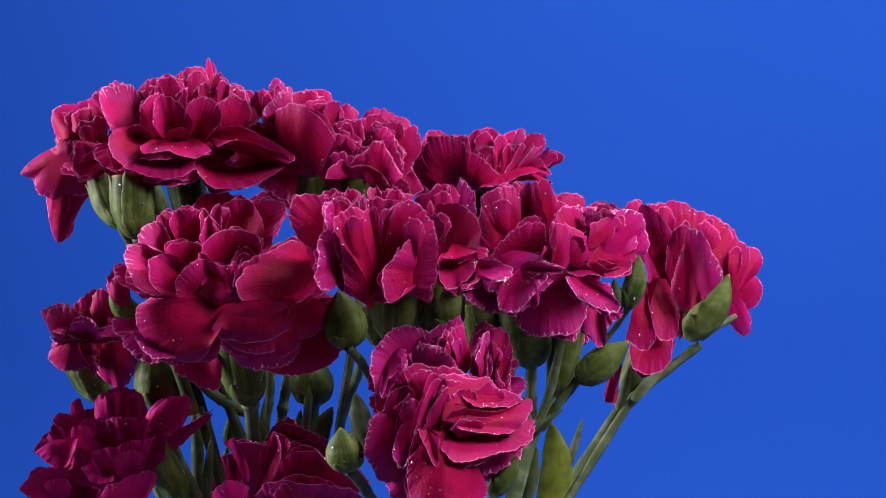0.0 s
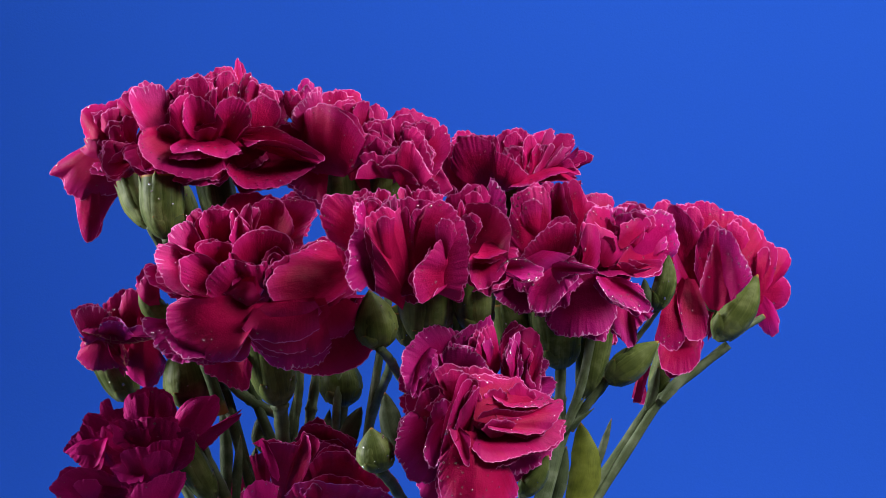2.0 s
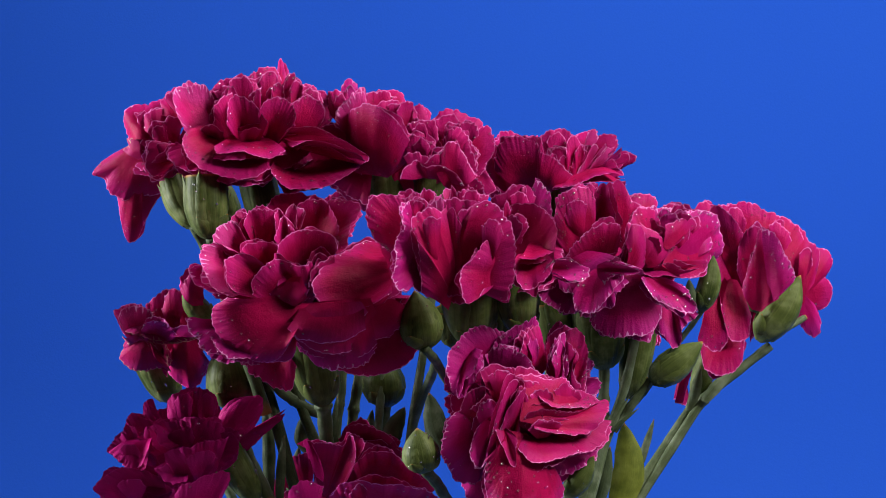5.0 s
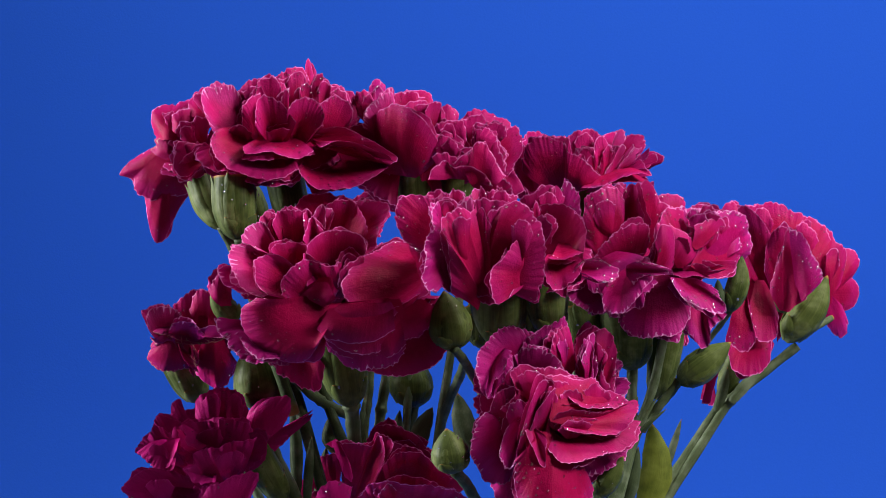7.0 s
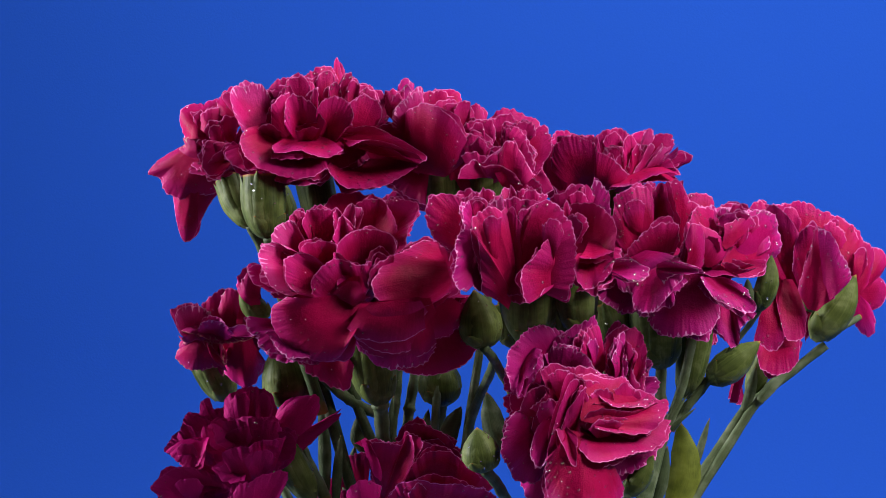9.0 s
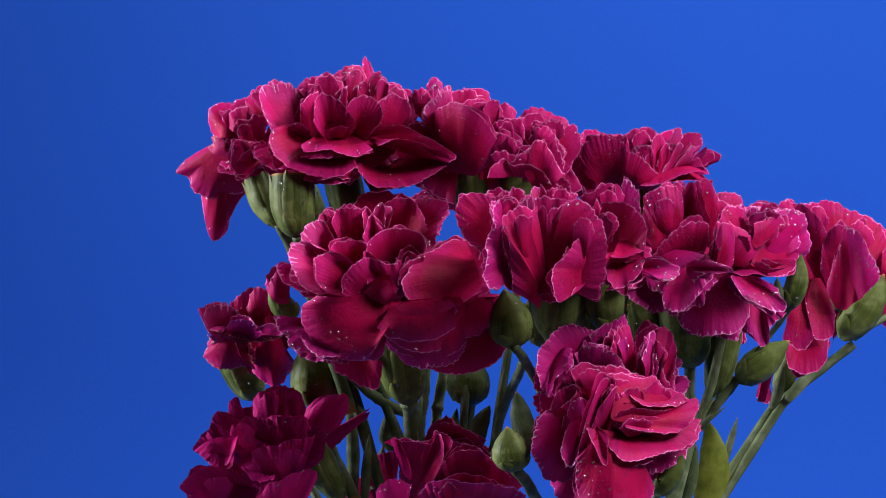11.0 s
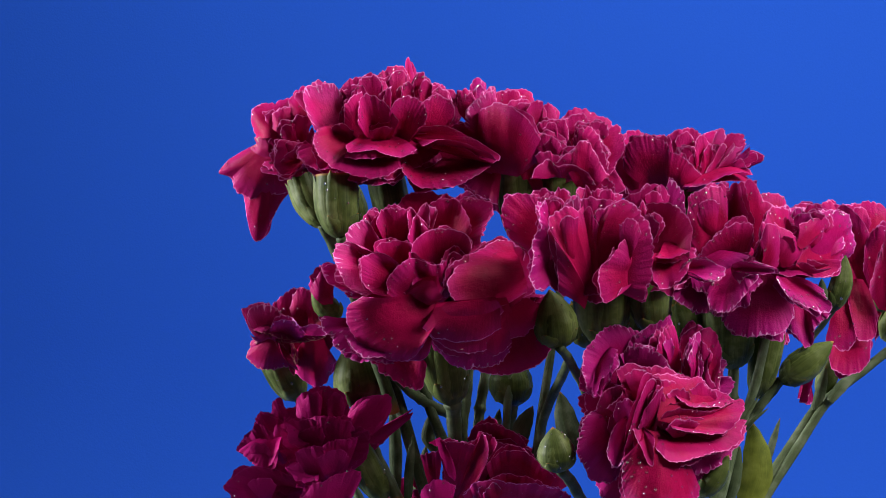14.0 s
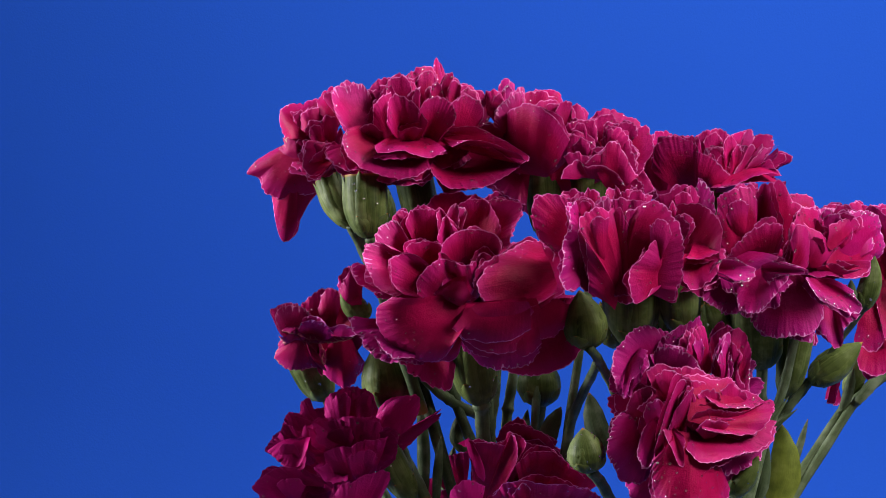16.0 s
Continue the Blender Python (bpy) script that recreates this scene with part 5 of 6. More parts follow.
petal(bottom_left, [(-81.2, 28, 345.3), (-76, 29, 348), (-71.1, 30, 350.1), (-66.8, 30, 352.4), (-67.7, 30, 350.6), (-71.8, 30, 347), (-75.9, 29, 343.6), (-81.2, 27, 340.4)], (-87.4, 26, 342.9), bow=1, ruffle=0.25, teeth=0.8, material=SHADE_PLUM, drops=0.15)
petal(bottom_left, [(-103.9, 12, 346), (-104.4, 12, 350.1), (-102.9, 12, 351), (-99.4, 12, 350.7), (-91.5, 11, 351.1), (-84.8, 12, 350.1), (-83.5, 13, 344.3)], (-91.8, 16.5, 335.2), bow=4, ruffle=0.45, material=SHADE_PLUM, drops=0.15)
petal(bottom_left, [(-104, 9, 349.9), (-103.2, 8, 346), (-101.8, 7, 343.8), (-99.1, 7, 342.7)], (-95.8, 14, 345.1), bow=1, ruffle=0.5, material=SHADE_PLUM, drops=0.15)
petal(bottom_left, [(-103.5, 5, 337.1), (-100.2, 4, 338.8), (-100.5, 4, 341.6), (-98, 3, 343.5), (-92.7, 2, 344.1), (-88.5, 2, 346), (-82.8, 4, 345.9)], (-91.4, 9.2, 329.1), bow=4, ruffle=0.35, material=SHADE_PLUM, drops=0.15)
petal(bottom_left, [(-103.6, 5, 337.8), (-101.6, 3, 335), (-97.5, 2, 333.3), (-93.9, 2, 334.4)], (-95, 10, 339.6), bow=1, ruffle=0.4, material=SHADE_PLUM, drops=0.15)
petal(bottom_left, [(-101.5, 2, 325.6), (-96.8, 1, 331.6), (-91.7, 0, 334.4), (-87.6, 0, 336.3), (-83.1, 0, 337.1), (-81.9, 0, 334.8), (-84.3, 2, 328.8)], (-93.7, 5.9, 319.7), bow=4, ruffle=0.35, material=SHADE_PLUM, drops=0.15)
petal(bottom_left, [(-85.1, 12, 347.6), (-80.8, 11, 347.2), (-79.8, 11, 342.8), (-81.3, 11, 339.9), (-85.3, 10, 335.9)], (-91.6, 18, 341.7), bow=3, ruffle=0.3, material=SHADE_PLUM, drops=0.15)
petal(bottom_left, [(-105.4, 12, 342), (-102.8, 10, 338.5), (-102.4, 9, 333.2), (-97.8, 8, 331.2)], (-95.9, 16, 338.5), bow=2, ruffle=0.3, material=SHADE_PLUM, drops=0.15)
drops(bottom_left)

# very dark crimson carnation low in the bunch
bottom_centre = Head('very dark crimson carnation low in the bunch', (-44.5, 34.0, 324.1), (-27.3, 18.0, 2.0), 20)
stem(bottom_centre, [(-43.7, 14.0, 320.5), (-45.4, 16.0, 292.7), (-51.1, 16.0, 260.1), (-26.57, 18.0, 180.0), (-27.3, 18.0, 2.0)], 1.6)
core(bottom_centre, (-0.1, -0.5, 0.8), 23, 14, spread=(5, 60))
petal(bottom_centre, [(-59.4, 22, 328.4), (-56.1, 20, 341.6), (-46.2, 20, 344.8), (-36.4, 20, 341.6), (-28.3, 20, 333.4)], (-44.8, 38, 319.1), bow=2)
# same plum again; its pink tone imitates light from the left
petal(bottom_centre, [(-60.7, -8, 346), (-59.1, -7, 341.3), (-56.9, -6, 335.8), (-54.8, -6, 334.9), (-55.6, -6, 339.7), (-57.7, -7, 343.7)], (-59, -6, 346.2), bow=0.5, ruffle=0.3, material=SHADE_PLUM)
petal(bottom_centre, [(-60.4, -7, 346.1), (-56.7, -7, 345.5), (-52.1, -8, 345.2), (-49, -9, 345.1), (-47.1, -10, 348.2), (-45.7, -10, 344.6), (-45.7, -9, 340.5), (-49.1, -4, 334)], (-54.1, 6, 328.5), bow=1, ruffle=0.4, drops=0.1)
# plum in place of crimson, for the light on this left-facing petal
petal(bottom_centre, [(-65.6, -10, 327.1), (-64.2, -12, 332), (-61.6, -13, 334.5), (-58.3, -13, 335.3), (-55.6, -12, 333.9), (-57.6, -11, 330.4)], (-58.6, -8.4, 322.2), bow=2, ruffle=0.5, material=SHADE_PLUM)
petal(bottom_centre, [(-51.6, 24, 345.5), (-48.7, 23, 348.8), (-44.6, 22, 349), (-41.2, 22, 348.3), (-37.1, 22, 346.4), (-34.2, 24, 343.3)], (-43.2, 40, 328.9), bow=2, ruffle=0.6, drops=0.1)
petal(bottom_centre, [(-37.4, 36, 343.7), (-31.6, 36, 341.8), (-28.9, 36, 338.4), (-24.8, 36, 335), (-21, 36, 331.1)], (-36.5, 37, 324.1), bow=3, ruffle=0.6, drops=0.1)
petal(bottom_centre, [(-70.1, 40, 333.1), (-68.2, 38, 338.2), (-63.9, 37, 340), (-60.8, 37, 340.7)], (-61.2, 40.5, 327.2), bow=3, ruffle=0.8)
petal(bottom_centre, [(-78, 46, 326.1), (-76, 45, 330.3), (-70.8, 44, 332.2), (-66.3, 44, 331.7)], (-68.4, 46.9, 320.2), bow=3, ruffle=0.8)
petal(bottom_centre, [(-52.9, -16, 330.7), (-48.8, -22, 335.5), (-45.5, -24, 335.9), (-39.2, -25, 335.3), (-33, -25, 334.7), (-26.6, -23, 333.6), (-22.6, -18, 330.8)], (-39.5, 2, 318.3), bow=4, ruffle=0.7, drops=0.1)
petal(bottom_centre, [(-46.4, -12, 338.4), (-42.6, -14, 343.3), (-36.2, -15, 343.3), (-30.7, -15, 338.5), (-26.7, -13, 335.3)], (-38, 10, 325.9), bow=3, ruffle=0.7, drops=0.1)
petal(bottom_centre, [(-47.5, -22, 331.4), (-46.2, -24, 333.7), (-44, -24, 334.6), (-42.2, -23, 332.7)], (-44.1, -18, 326.1), bow=1, ruffle=0.5)
petal(bottom_centre, [(-71.3, 36, 324.2), (-66.3, 34, 329.3), (-59.7, 34, 330.9), (-53.1, 34, 329.3)], (-61.4, 36.8, 317.5), bow=3)
drops(bottom_centre)

# large deep crimson carnation facing forward with a shaded heart
left_middle = Head('large deep crimson carnation facing forward with a shaded heart', (-60.4, 12.0, 383.0), (-16.5, 7.4, 2.0), 21)
pod(left_middle, (-55.8, 19, 355.3), (-60.8, 14, 378.3), 7.3, wet=4)
stem(left_middle, [(-55.8, 19, 355.8), (-55.4, 23, 347.8), (-52.6, 30.0, 326.0), (-16.85, 7.4, 180.0), (-16.5, 7.4, 2.0)], 2.2, (0.03,))
core(left_middle, (-0.1, -0.8, 0.5), 27, 14, spread=(12, 70), size=0.7)
petal(left_middle, [(-61.9, -32, 381.6), (-57.9, -34, 379.3), (-51.7, -35, 378.3), (-45.4, -36, 379.4), (-41.5, -36, 382.3)], (-50.8, -38, 385.6), bow=1, claw=0.7, drops=0.1)
petal(left_middle, [(-42.4, -29, 375.3), (-36.9, -28, 375.3), (-32.2, -26, 378.4), (-29.9, -24, 383.1)], (-39.2, -32, 384), bow=1, claw=0.6, drops=0.1)
petal(left_middle, [(-50.1, 4.7, 403.6), (-47.9, -0.7, 399.6), (-42.8, 0.7, 403.6), (-39.5, -2, 400.4)], (-44.3, 0, 394), bow=1)
petal(left_middle, [(-51.7, 6.5, 401), (-46.9, 7.3, 402), (-39.3, 8, 402.8), (-32.8, 4.7, 398.8), (-29.1, -2, 390.8)], (-42.7, -2, 389.2), bow=2)
petal(left_middle, [(-85.8, -6, 386), (-87.4, -6, 390.8), (-87.5, -4.7, 397.2), (-82.9, 0.7, 403.6), (-75, 3.3, 406.8), (-65.5, 7.3, 409.3)], (-71.5, -4, 387.6), bow=2)
petal(left_middle, [(-80.7, -30, 386.8), (-85.1, -27, 383.9), (-85.5, -25, 379.9), (-82.6, -24, 374.7), (-77.1, -24, 370.2), (-71.4, -25, 368.3), (-66.6, -27, 369.6), (-63, -32.2, 374.8)], (-61.3, -26.4, 385.5), bow=9, ruffle=0.35, teeth=0.5, claw=0.4)
petal(left_middle, [(-64.3, -30, 378), (-61.1, -32, 375.2), (-54.8, -33, 374), (-48.4, -33, 374.6), (-42.4, -33, 377.8)], (-51.6, -37, 383.6), bow=2, ruffle=0.4, teeth=0.6, drops=0.2, claw=0.8)
petal(left_middle, [(-64, -29, 377.2), (-60.4, -30, 373.9), (-54.6, -31, 371.3), (-48.3, -31, 371.3), (-42.1, -30, 373.9), (-38.3, -28, 379.7)], (-50.9, -35, 385.6), bow=3, ruffle=0.4, teeth=0.6, drops=0.2, claw=0.75)
petal(left_middle, [(-63.1, -27, 375.3), (-58.1, -28, 370.8), (-51.5, -29, 370), (-43.7, -29, 370.2), (-39.3, -27, 373.7)], (-50.2, -32, 383.2), bow=3, ruffle=0.5, teeth=0.6, drops=0.2, claw=0.75)
petal(left_middle, [(-62.6, -25, 373.7), (-57.5, -26, 368.8), (-53.3, -27, 366.3), (-49.2, -27, 366.5), (-43.7, -27, 367.4), (-39.9, -25, 371)], (-50.2, -30, 381.6), bow=3, ruffle=0.6, material=MAGENTA, drops=0.2, claw=0.7)
petal(left_middle, [(-53.9, -20, 367.5), (-47.6, -20, 365.3), (-42.4, -19, 364.5), (-35.9, -18, 365.6), (-31.1, -17, 367.9), (-28, -16, 372.2), (-27, -15, 376.6), (-29.9, -14, 382.1)], (-44, -25, 383.9), bow=3, ruffle=0.4, teeth=0.5, drops=0.1, claw=0.5)
petal(left_middle, [(-39.5, -4, 402.8), (-44.3, -6, 402), (-48.9, -14, 399.7), (-54.3, -24, 395.7), (-57.3, -29, 391.3), (-56.1, -31, 386.3), (-53, -32, 383), (-48.6, -33, 382), (-42.3, -34, 383.9), (-35.3, -32, 387.9)], (-35.9, -22, 393.8), bow=-1, ruffle=0.5, teeth=0.8, drops=0.6, claw=0.5)
petal(left_middle, [(-49.9, -4.8, 399.4), (-45.9, -4.5, 402.1), (-41.7, -4.2, 403.7), (-36.1, -7.7, 400.7), (-32.1, -11.5, 396.2), (-31.2, -16.4, 390.6), (-34.9, -22.6, 386.5), (-42.5, -25, 383.9)], (-50.6, -7, 390), bow=1, ruffle=0.5, drops=0.8)
petal(left_middle, [(-42.4, -26, 383.9), (-35.4, -25, 383.9), (-29.1, -22, 384.6), (-27, -20, 379.1), (-29.9, -18, 373.5)], (-44.1, -22, 389.3), bow=3, drops=0.1)
petal(left_middle, [(-67.1, -26, 388.6), (-66.9, -27, 392.4), (-65, -27, 394.4), (-61.9, -26, 394.1), (-59.7, -25, 395.7), (-57.6, -23.2, 396.6)], (-58.2, -12.1, 385.3), bow=3, ruffle=0.6)
petal(left_middle, [(-74.2, -29, 387.5), (-74.3, -31, 390.8), (-72, -32, 394.1), (-69, -30.9, 396.9), (-66.5, -29.3, 397.7), (-63.4, -29.6, 396.2), (-59.3, -28, 395.7)], (-61.7, -11.9, 383.7), bow=4, ruffle=0.5)
petal(left_middle, [(-69.4, -27, 387.2), (-67.6, -25, 384.5), (-64.5, -25, 383.7), (-61.1, -27.8, 384.5), (-57.6, -30.6, 386.6)], (-62.3, -33.5, 391), bow=2, ruffle=0.9)
petal(left_middle, [(-58.4, -26.5, 389.4), (-57.4, -26.1, 393.9), (-55, -25.3, 396.4), (-51.6, -22.6, 398.5)], (-52.8, -17, 384.6), bow=2)
petal(left_middle, [(-58.5, -22.7, 396), (-56.4, -21.5, 398.6), (-53.2, -22.4, 397.5), (-51.9, -23, 395.7)], (-56.2, -9.4, 390.8), bow=1, ruffle=1.0)
petal(left_middle, [(-78.2, -27, 387.5), (-81.2, -29, 390.8), (-81.8, -30, 395.7), (-79.9, -28, 398), (-76, -26.3, 398.8), (-72.6, -26.5, 397.4)], (-66.6, -7, 386.8), bow=5, ruffle=0.3)
petal(left_middle, [(-77, -22, 398), (-76.6, -20.5, 401), (-73.3, -19.7, 402), (-70, -19.4, 402.3), (-67.6, -20.3, 401.2), (-67.1, -21.6, 398.5)], (-71.1, -7, 390), bow=2, ruffle=0.5)
petal(left_middle, [(-67.7, -22.1, 397.9), (-67.1, -21.3, 401.2), (-65.2, -20.3, 403.5), (-62.1, -18.9, 405.3), (-58.2, -18.5, 405.8), (-54.2, -19, 405.1), (-51.5, -19.3, 403.5), (-50.5, -21.1, 400.2), (-52.2, -22.7, 397.2)], (-59.9, -6.8, 390), bow=4, ruffle=0.3, teeth=0.5)
petal(left_middle, [(-80.2, -18, 386.5), (-85.1, -20, 388.4), (-87.4, -21, 391.7), (-88.5, -21, 395.6), (-89.2, -17.1, 399.1), (-87.7, -15.2, 401.3), (-84.4, -14.7, 402), (-81.5, -16.3, 400.1)], (-73.1, -3, 390.8), bow=4, ruffle=0.5, streak=1)
petal(left_middle, [(-84, -10, 387), (-88.7, -12, 389.1), (-91.5, -13, 391.2), (-92.3, -13, 393.9), (-90.8, -12, 395.6), (-88.4, -11, 395.6)], (-80.5, 1, 390.7), bow=2, ruffle=0.5, material=MAGENTA)
petal(left_middle, [(-86.6, -10.2, 401.3), (-85.8, -9.1, 405), (-83.4, -7.3, 407.2), (-80, -6.9, 407.7), (-77.1, -9.3, 403.6)], (-74, -1, 394), bow=3, streak=1)
petal(left_middle, [(-82.2, -5, 405.2), (-80.6, -2.1, 409.8), (-78.3, -3, 411.4), (-76.2, -3.1, 409.8), (-74.7, -5.2, 406.1)], (-73.3, 0, 395.6), bow=2)
petal(left_middle, [(-77.5, -6.7, 406.8), (-76.4, -5, 411.4), (-73, -6, 412), (-68.9, -6, 411.7), (-66.5, -5, 411.3), (-66.9, -6.7, 406.8)], (-70.8, -0.3, 396.4), bow=3, ruffle=0.6)
petal(left_middle, [(-68.6, -14, 402.8), (-67.7, -11.4, 407.1), (-66.2, -10, 409.9), (-64.5, -12.1, 407.4), (-62.3, -13.3, 404.8)], (-64.3, -5, 398), bow=2, ruffle=0.3)
petal(left_middle, [(-65.8, -8, 410), (-64.8, -8, 412.3), (-63.2, -8, 413.1), (-62.4, -8, 410.4), (-62.3, -10.9, 406.4)], (-64.4, -1.7, 402), bow=1, streak=1)
petal(left_middle, [(-64.2, -1, 411.3), (-60.4, -2, 414), (-56.2, -2, 414.7), (-53.6, -3, 413.2), (-51.3, -4.7, 409.2), (-50.6, -8.3, 404.8)], (-58.9, 3.7, 398.8), bow=-2, ruffle=0.4)
petal(left_middle, [(-53.3, -4, 414.5), (-49.9, -5, 414.6), (-46.5, -5, 413.5), (-44.8, -5, 412.2), (-45.7, -5.8, 409), (-47.3, -7.9, 406.4), (-48.4, -14.1, 400.2), (-50.8, -15.6, 398.5)], (-54.4, 3, 400.4), bow=2, ruffle=0.6, drops=1.5)
petal(left_middle, [(-72.6, 8, 411.7), (-69.5, 7, 414.9), (-65.5, 7, 416.2), (-60.6, 7, 416.4), (-55.1, 8, 414.6)], (-62.5, 16.3, 406.9), bow=3)
petal(left_middle, [(-55.1, 6, 413), (-50.9, 6, 415.1), (-47.3, 6, 414)], (-52.7, 14.3, 406.9), bow=2)
petal(left_middle, [(-48.8, 0, 410), (-44.8, -1, 412.3), (-45, -1.7, 409.2), (-47.5, -4, 405.2)], (-50.8, 0, 405.2), bow=1)
petal(left_middle, [(-92.2, -18, 381.1), (-92.4, -19, 378.9), (-90.5, -20, 376.4), (-85.4, -20, 376.1)], (-81.9, -14, 379), bow=2, ruffle=1.2, material=MAGENTA)
petal(left_middle, [(-90.1, -21, 375.5), (-88.1, -23, 372.2), (-83.7, -24, 369.9), (-77.3, -25, 368.6), (-72, -24, 368.3)], (-75.9, -14, 377.4), bow=3, ruffle=0.8, material=MAGENTA)
petal(left_middle, [(-86.5, -24, 375.8), (-83.6, -26, 372.4), (-79.8, -27, 369.9), (-74.6, -27, 368.8)], (-77.4, -17, 377.4), bow=2, ruffle=0.6, material=MAGENTA)
petal(left_middle, [(-80.2, 12, 367.9), (-75.3, 12, 363.4), (-68.9, 12, 359.8), (-64.6, 11.1, 359.5), (-62.9, 9.5, 366.4)], (-70.5, 14, 374.4), bow=2, layers=0)
pod(left_middle, (-82.0, 38.0, 352.9), (-85.3, 34.0, 373.7), 7.4, closed=True, name='bud', wet=6)
stem(left_middle, [(-82.3, 38.0, 353.7), (-78.5, 36.0, 340.5), (-71.7, 32.0, 325.9)], 1.9)
stem(left_middle, [(-82.0, 26.0, 373.1), (-76.2, 30.0, 366.4), (-67.5, 32.0, 358.1), (-61.0, 34.0, 353.5), (-56.3, 36.0, 351.3)], 1.6, (0.6,))
pod(left_middle, (-88.7, 22.0, 379.7), (-96.4, 18.0, 387.8), 3.5, closed=True, name='bud', bend=-0.5, wet=4)
pod(left_middle, (-38.1, 40.0, 353.6), (-39.2, 38.0, 370.3), 6.4, closed=True, name='bud', wet=2)
stem(left_middle, [(-38.1, 40.0, 354.5), (-39.7, 40.0, 345.3), (-42.1, 36.0, 325.6)], 1.8)
stem(left_middle, [(-50.8, 46.0, 366.8), (-51.8, 46.0, 353.4), (-52.4, 44.0, 343.5), (-51.4, 40.0, 325.4)], 1.4, (0.3,))
stem(left_middle, [(-45.5, 48.0, 366.7), (-47.5, 48.0, 353.3), (-47.8, 46.0, 341.7), (-48.1, 42.0, 325.2)], 1.6, (0.35,))
leaf(left_middle, [(-60.4, 38.0, 340.4), (-62.9, 38.0, 345.4), (-60.4, 38.0, 354.5)], 4.2)
leaf(left_middle, [(-72.5, 42, 325.5), (-72.5, 42, 342.1), (-73.7, 42, 358.4)], 4.0)
leaf(left_middle, [(-68.8, 26.0, 324.6), (-68.2, 24.0, 336.2), (-67.2, 24.0, 346.0)], 2.9)
leaf(left_middle, [(-66.3, 40.0, 323.7), (-64.7, 40.0, 333.7), (-63.5, 40.0, 342.0)], 4.2)
drops(left_middle)

# crimson carnation with upright pleated petals and white-edged folds
centre = Head('crimson carnation with upright pleated petals and white-edged folds', (-12.6, -8.0, 387.4), (-17.4, 23.3, 2.0), 22)
pod(centre, (-12.7, 4.0, 373.6), (-13.7, -8.0, 394.6), 8.4, wet=6)
pod(centre, (1.3, -2.0, 376.4), (-1.3, -10.0, 395.4), 6.4, wet=8)
stem(centre, [(-12.7, 4.0, 374.0), (-10.2, -4.0, 361.7), (-7.9, 0.0, 342.3), (-6.3, 2.0, 327.7), (-17.66, 23.3, 180.0), (-17.4, 23.3, 2.0)], 1.8)
stem(centre, [(1.3, -2.0, 376.9), (-1.4, -6.0, 361.8), (-7.1, 2.0, 342.2)], 1.6)
pod(centre, (-17.2, 12, 372.1), (-19.2, 8, 383.4), 4.8, wet=0)
pod(centre, (-3.9, 12, 373.8), (-4.7, 8, 384.2), 4.4, wet=0)
core(centre, (0.1, -0.45, 0.85), 26, 18, spread=(5, 55))
petal(centre, [(-26.8, -48, 406.5), (-25.9, -49, 408.7), (-23.7, -49, 409.6), (-21.6, -48, 408.4)], (-23.4, -43.8, 395.7), bow=2)
petal(centre, [(-19, -43, 406.6), (-17.2, -44, 409.6), (-14.4, -44, 410.9), (-11.6, -43, 409)], (-15.1, -39.2, 394.2), bow=2)
petal(centre, [(-10.7, -50, 406.5), (-8.4, -51, 408.8), (-5.9, -51, 407.7), (-4.4, -51, 404.7)], (-9.1, -46.9, 395.7), bow=2)
petal(centre, [(-2.4, -24, 414.5), (-0.8, -24, 415.8), (1.6, -24, 415.5), (2.9, -23, 413.6)], (-0.2, -19.4, 406.7), bow=2)
petal(centre, [(-15.8, -30, 414.5), (-14.2, -30, 416.3), (-11.9, -30, 416), (-10.3, -29, 414.2)], (-13.4, -26.4, 406.7), bow=2)
petal(centre, [(-29.6, -40, 412.5), (-28.3, -40, 413.7), (-26.5, -40, 413.1), (-25.8, -40, 410.9)], (-27.1, -36.5, 403.5), bow=1)
petal(centre, [(-35.5, -10, 390.8), (-36.3, -10, 397.2), (-33.9, -10, 403.6), (-29.9, -10, 406.8)], (-26.7, -7.5, 394), bow=2)
petal(centre, [(-1.3, -14, 387.7), (5, -16, 388.5), (11.4, -14, 392.4), (13, -12, 400.4)], (2, -8, 398.8), bow=2)
petal(centre, [(-14.4, -44, 411.5), (-9.7, -46, 413.2), (-5.9, -48, 410.8), (-2.8, -50, 406.1), (-1.1, -50, 401), (-1.4, -50, 395.8), (-2.2, -49, 390.8), (-3.4, -47, 385.9), (-7, -46, 386.2)], (-15.6, -41.4, 394.2), bow=4, ruffle=0.6, crease=1.2)
petal(centre, [(-5.5, -47, 403.9), (-10.2, -51, 401.9), (-12.5, -53, 398.1), (-16.1, -54, 394.2), (-16.5, -54, 390.3), (-15.2, -53, 385.4), (-12.7, -52, 386), (-10.2, -50, 389.3)], (-5.9, -42, 393.9), bow=3, ruffle=0.5, teeth=0.8)
petal(centre, [(-31.1, -41, 413.7), (-32.6, -44, 410.9), (-32.2, -45, 406.5), (-33.6, -46, 402.7), (-34.2, -47, 397.3), (-35.3, -47, 392.2), (-33.3, -46, 389.4), (-30.8, -44, 388.2)], (-26.8, -34, 400.4), bow=2, ruffle=0.9, teeth=1.2, material=MAGENTA)
petal(centre, [(-27.2, -43, 388.3), (-26.9, -46, 396.4), (-28, -48, 402.7), (-29.4, -49, 406.5), (-28.3, -48, 409.6), (-24.9, -46, 411.3), (-21.2, -44, 410.9), (-19.8, -43, 411.8)], (-18.7, -39.5, 386.4), bow=4, ruffle=0.4, crease=1.0)
petal(centre, [(-21.2, -41, 403.5), (-20.1, -43, 410.3), (-18.6, -44, 411.2), (-16.1, -44, 407.2), (-12.8, -42, 404.2)], (-17.4, -37.9, 387.2), bow=2, ruffle=0.4)
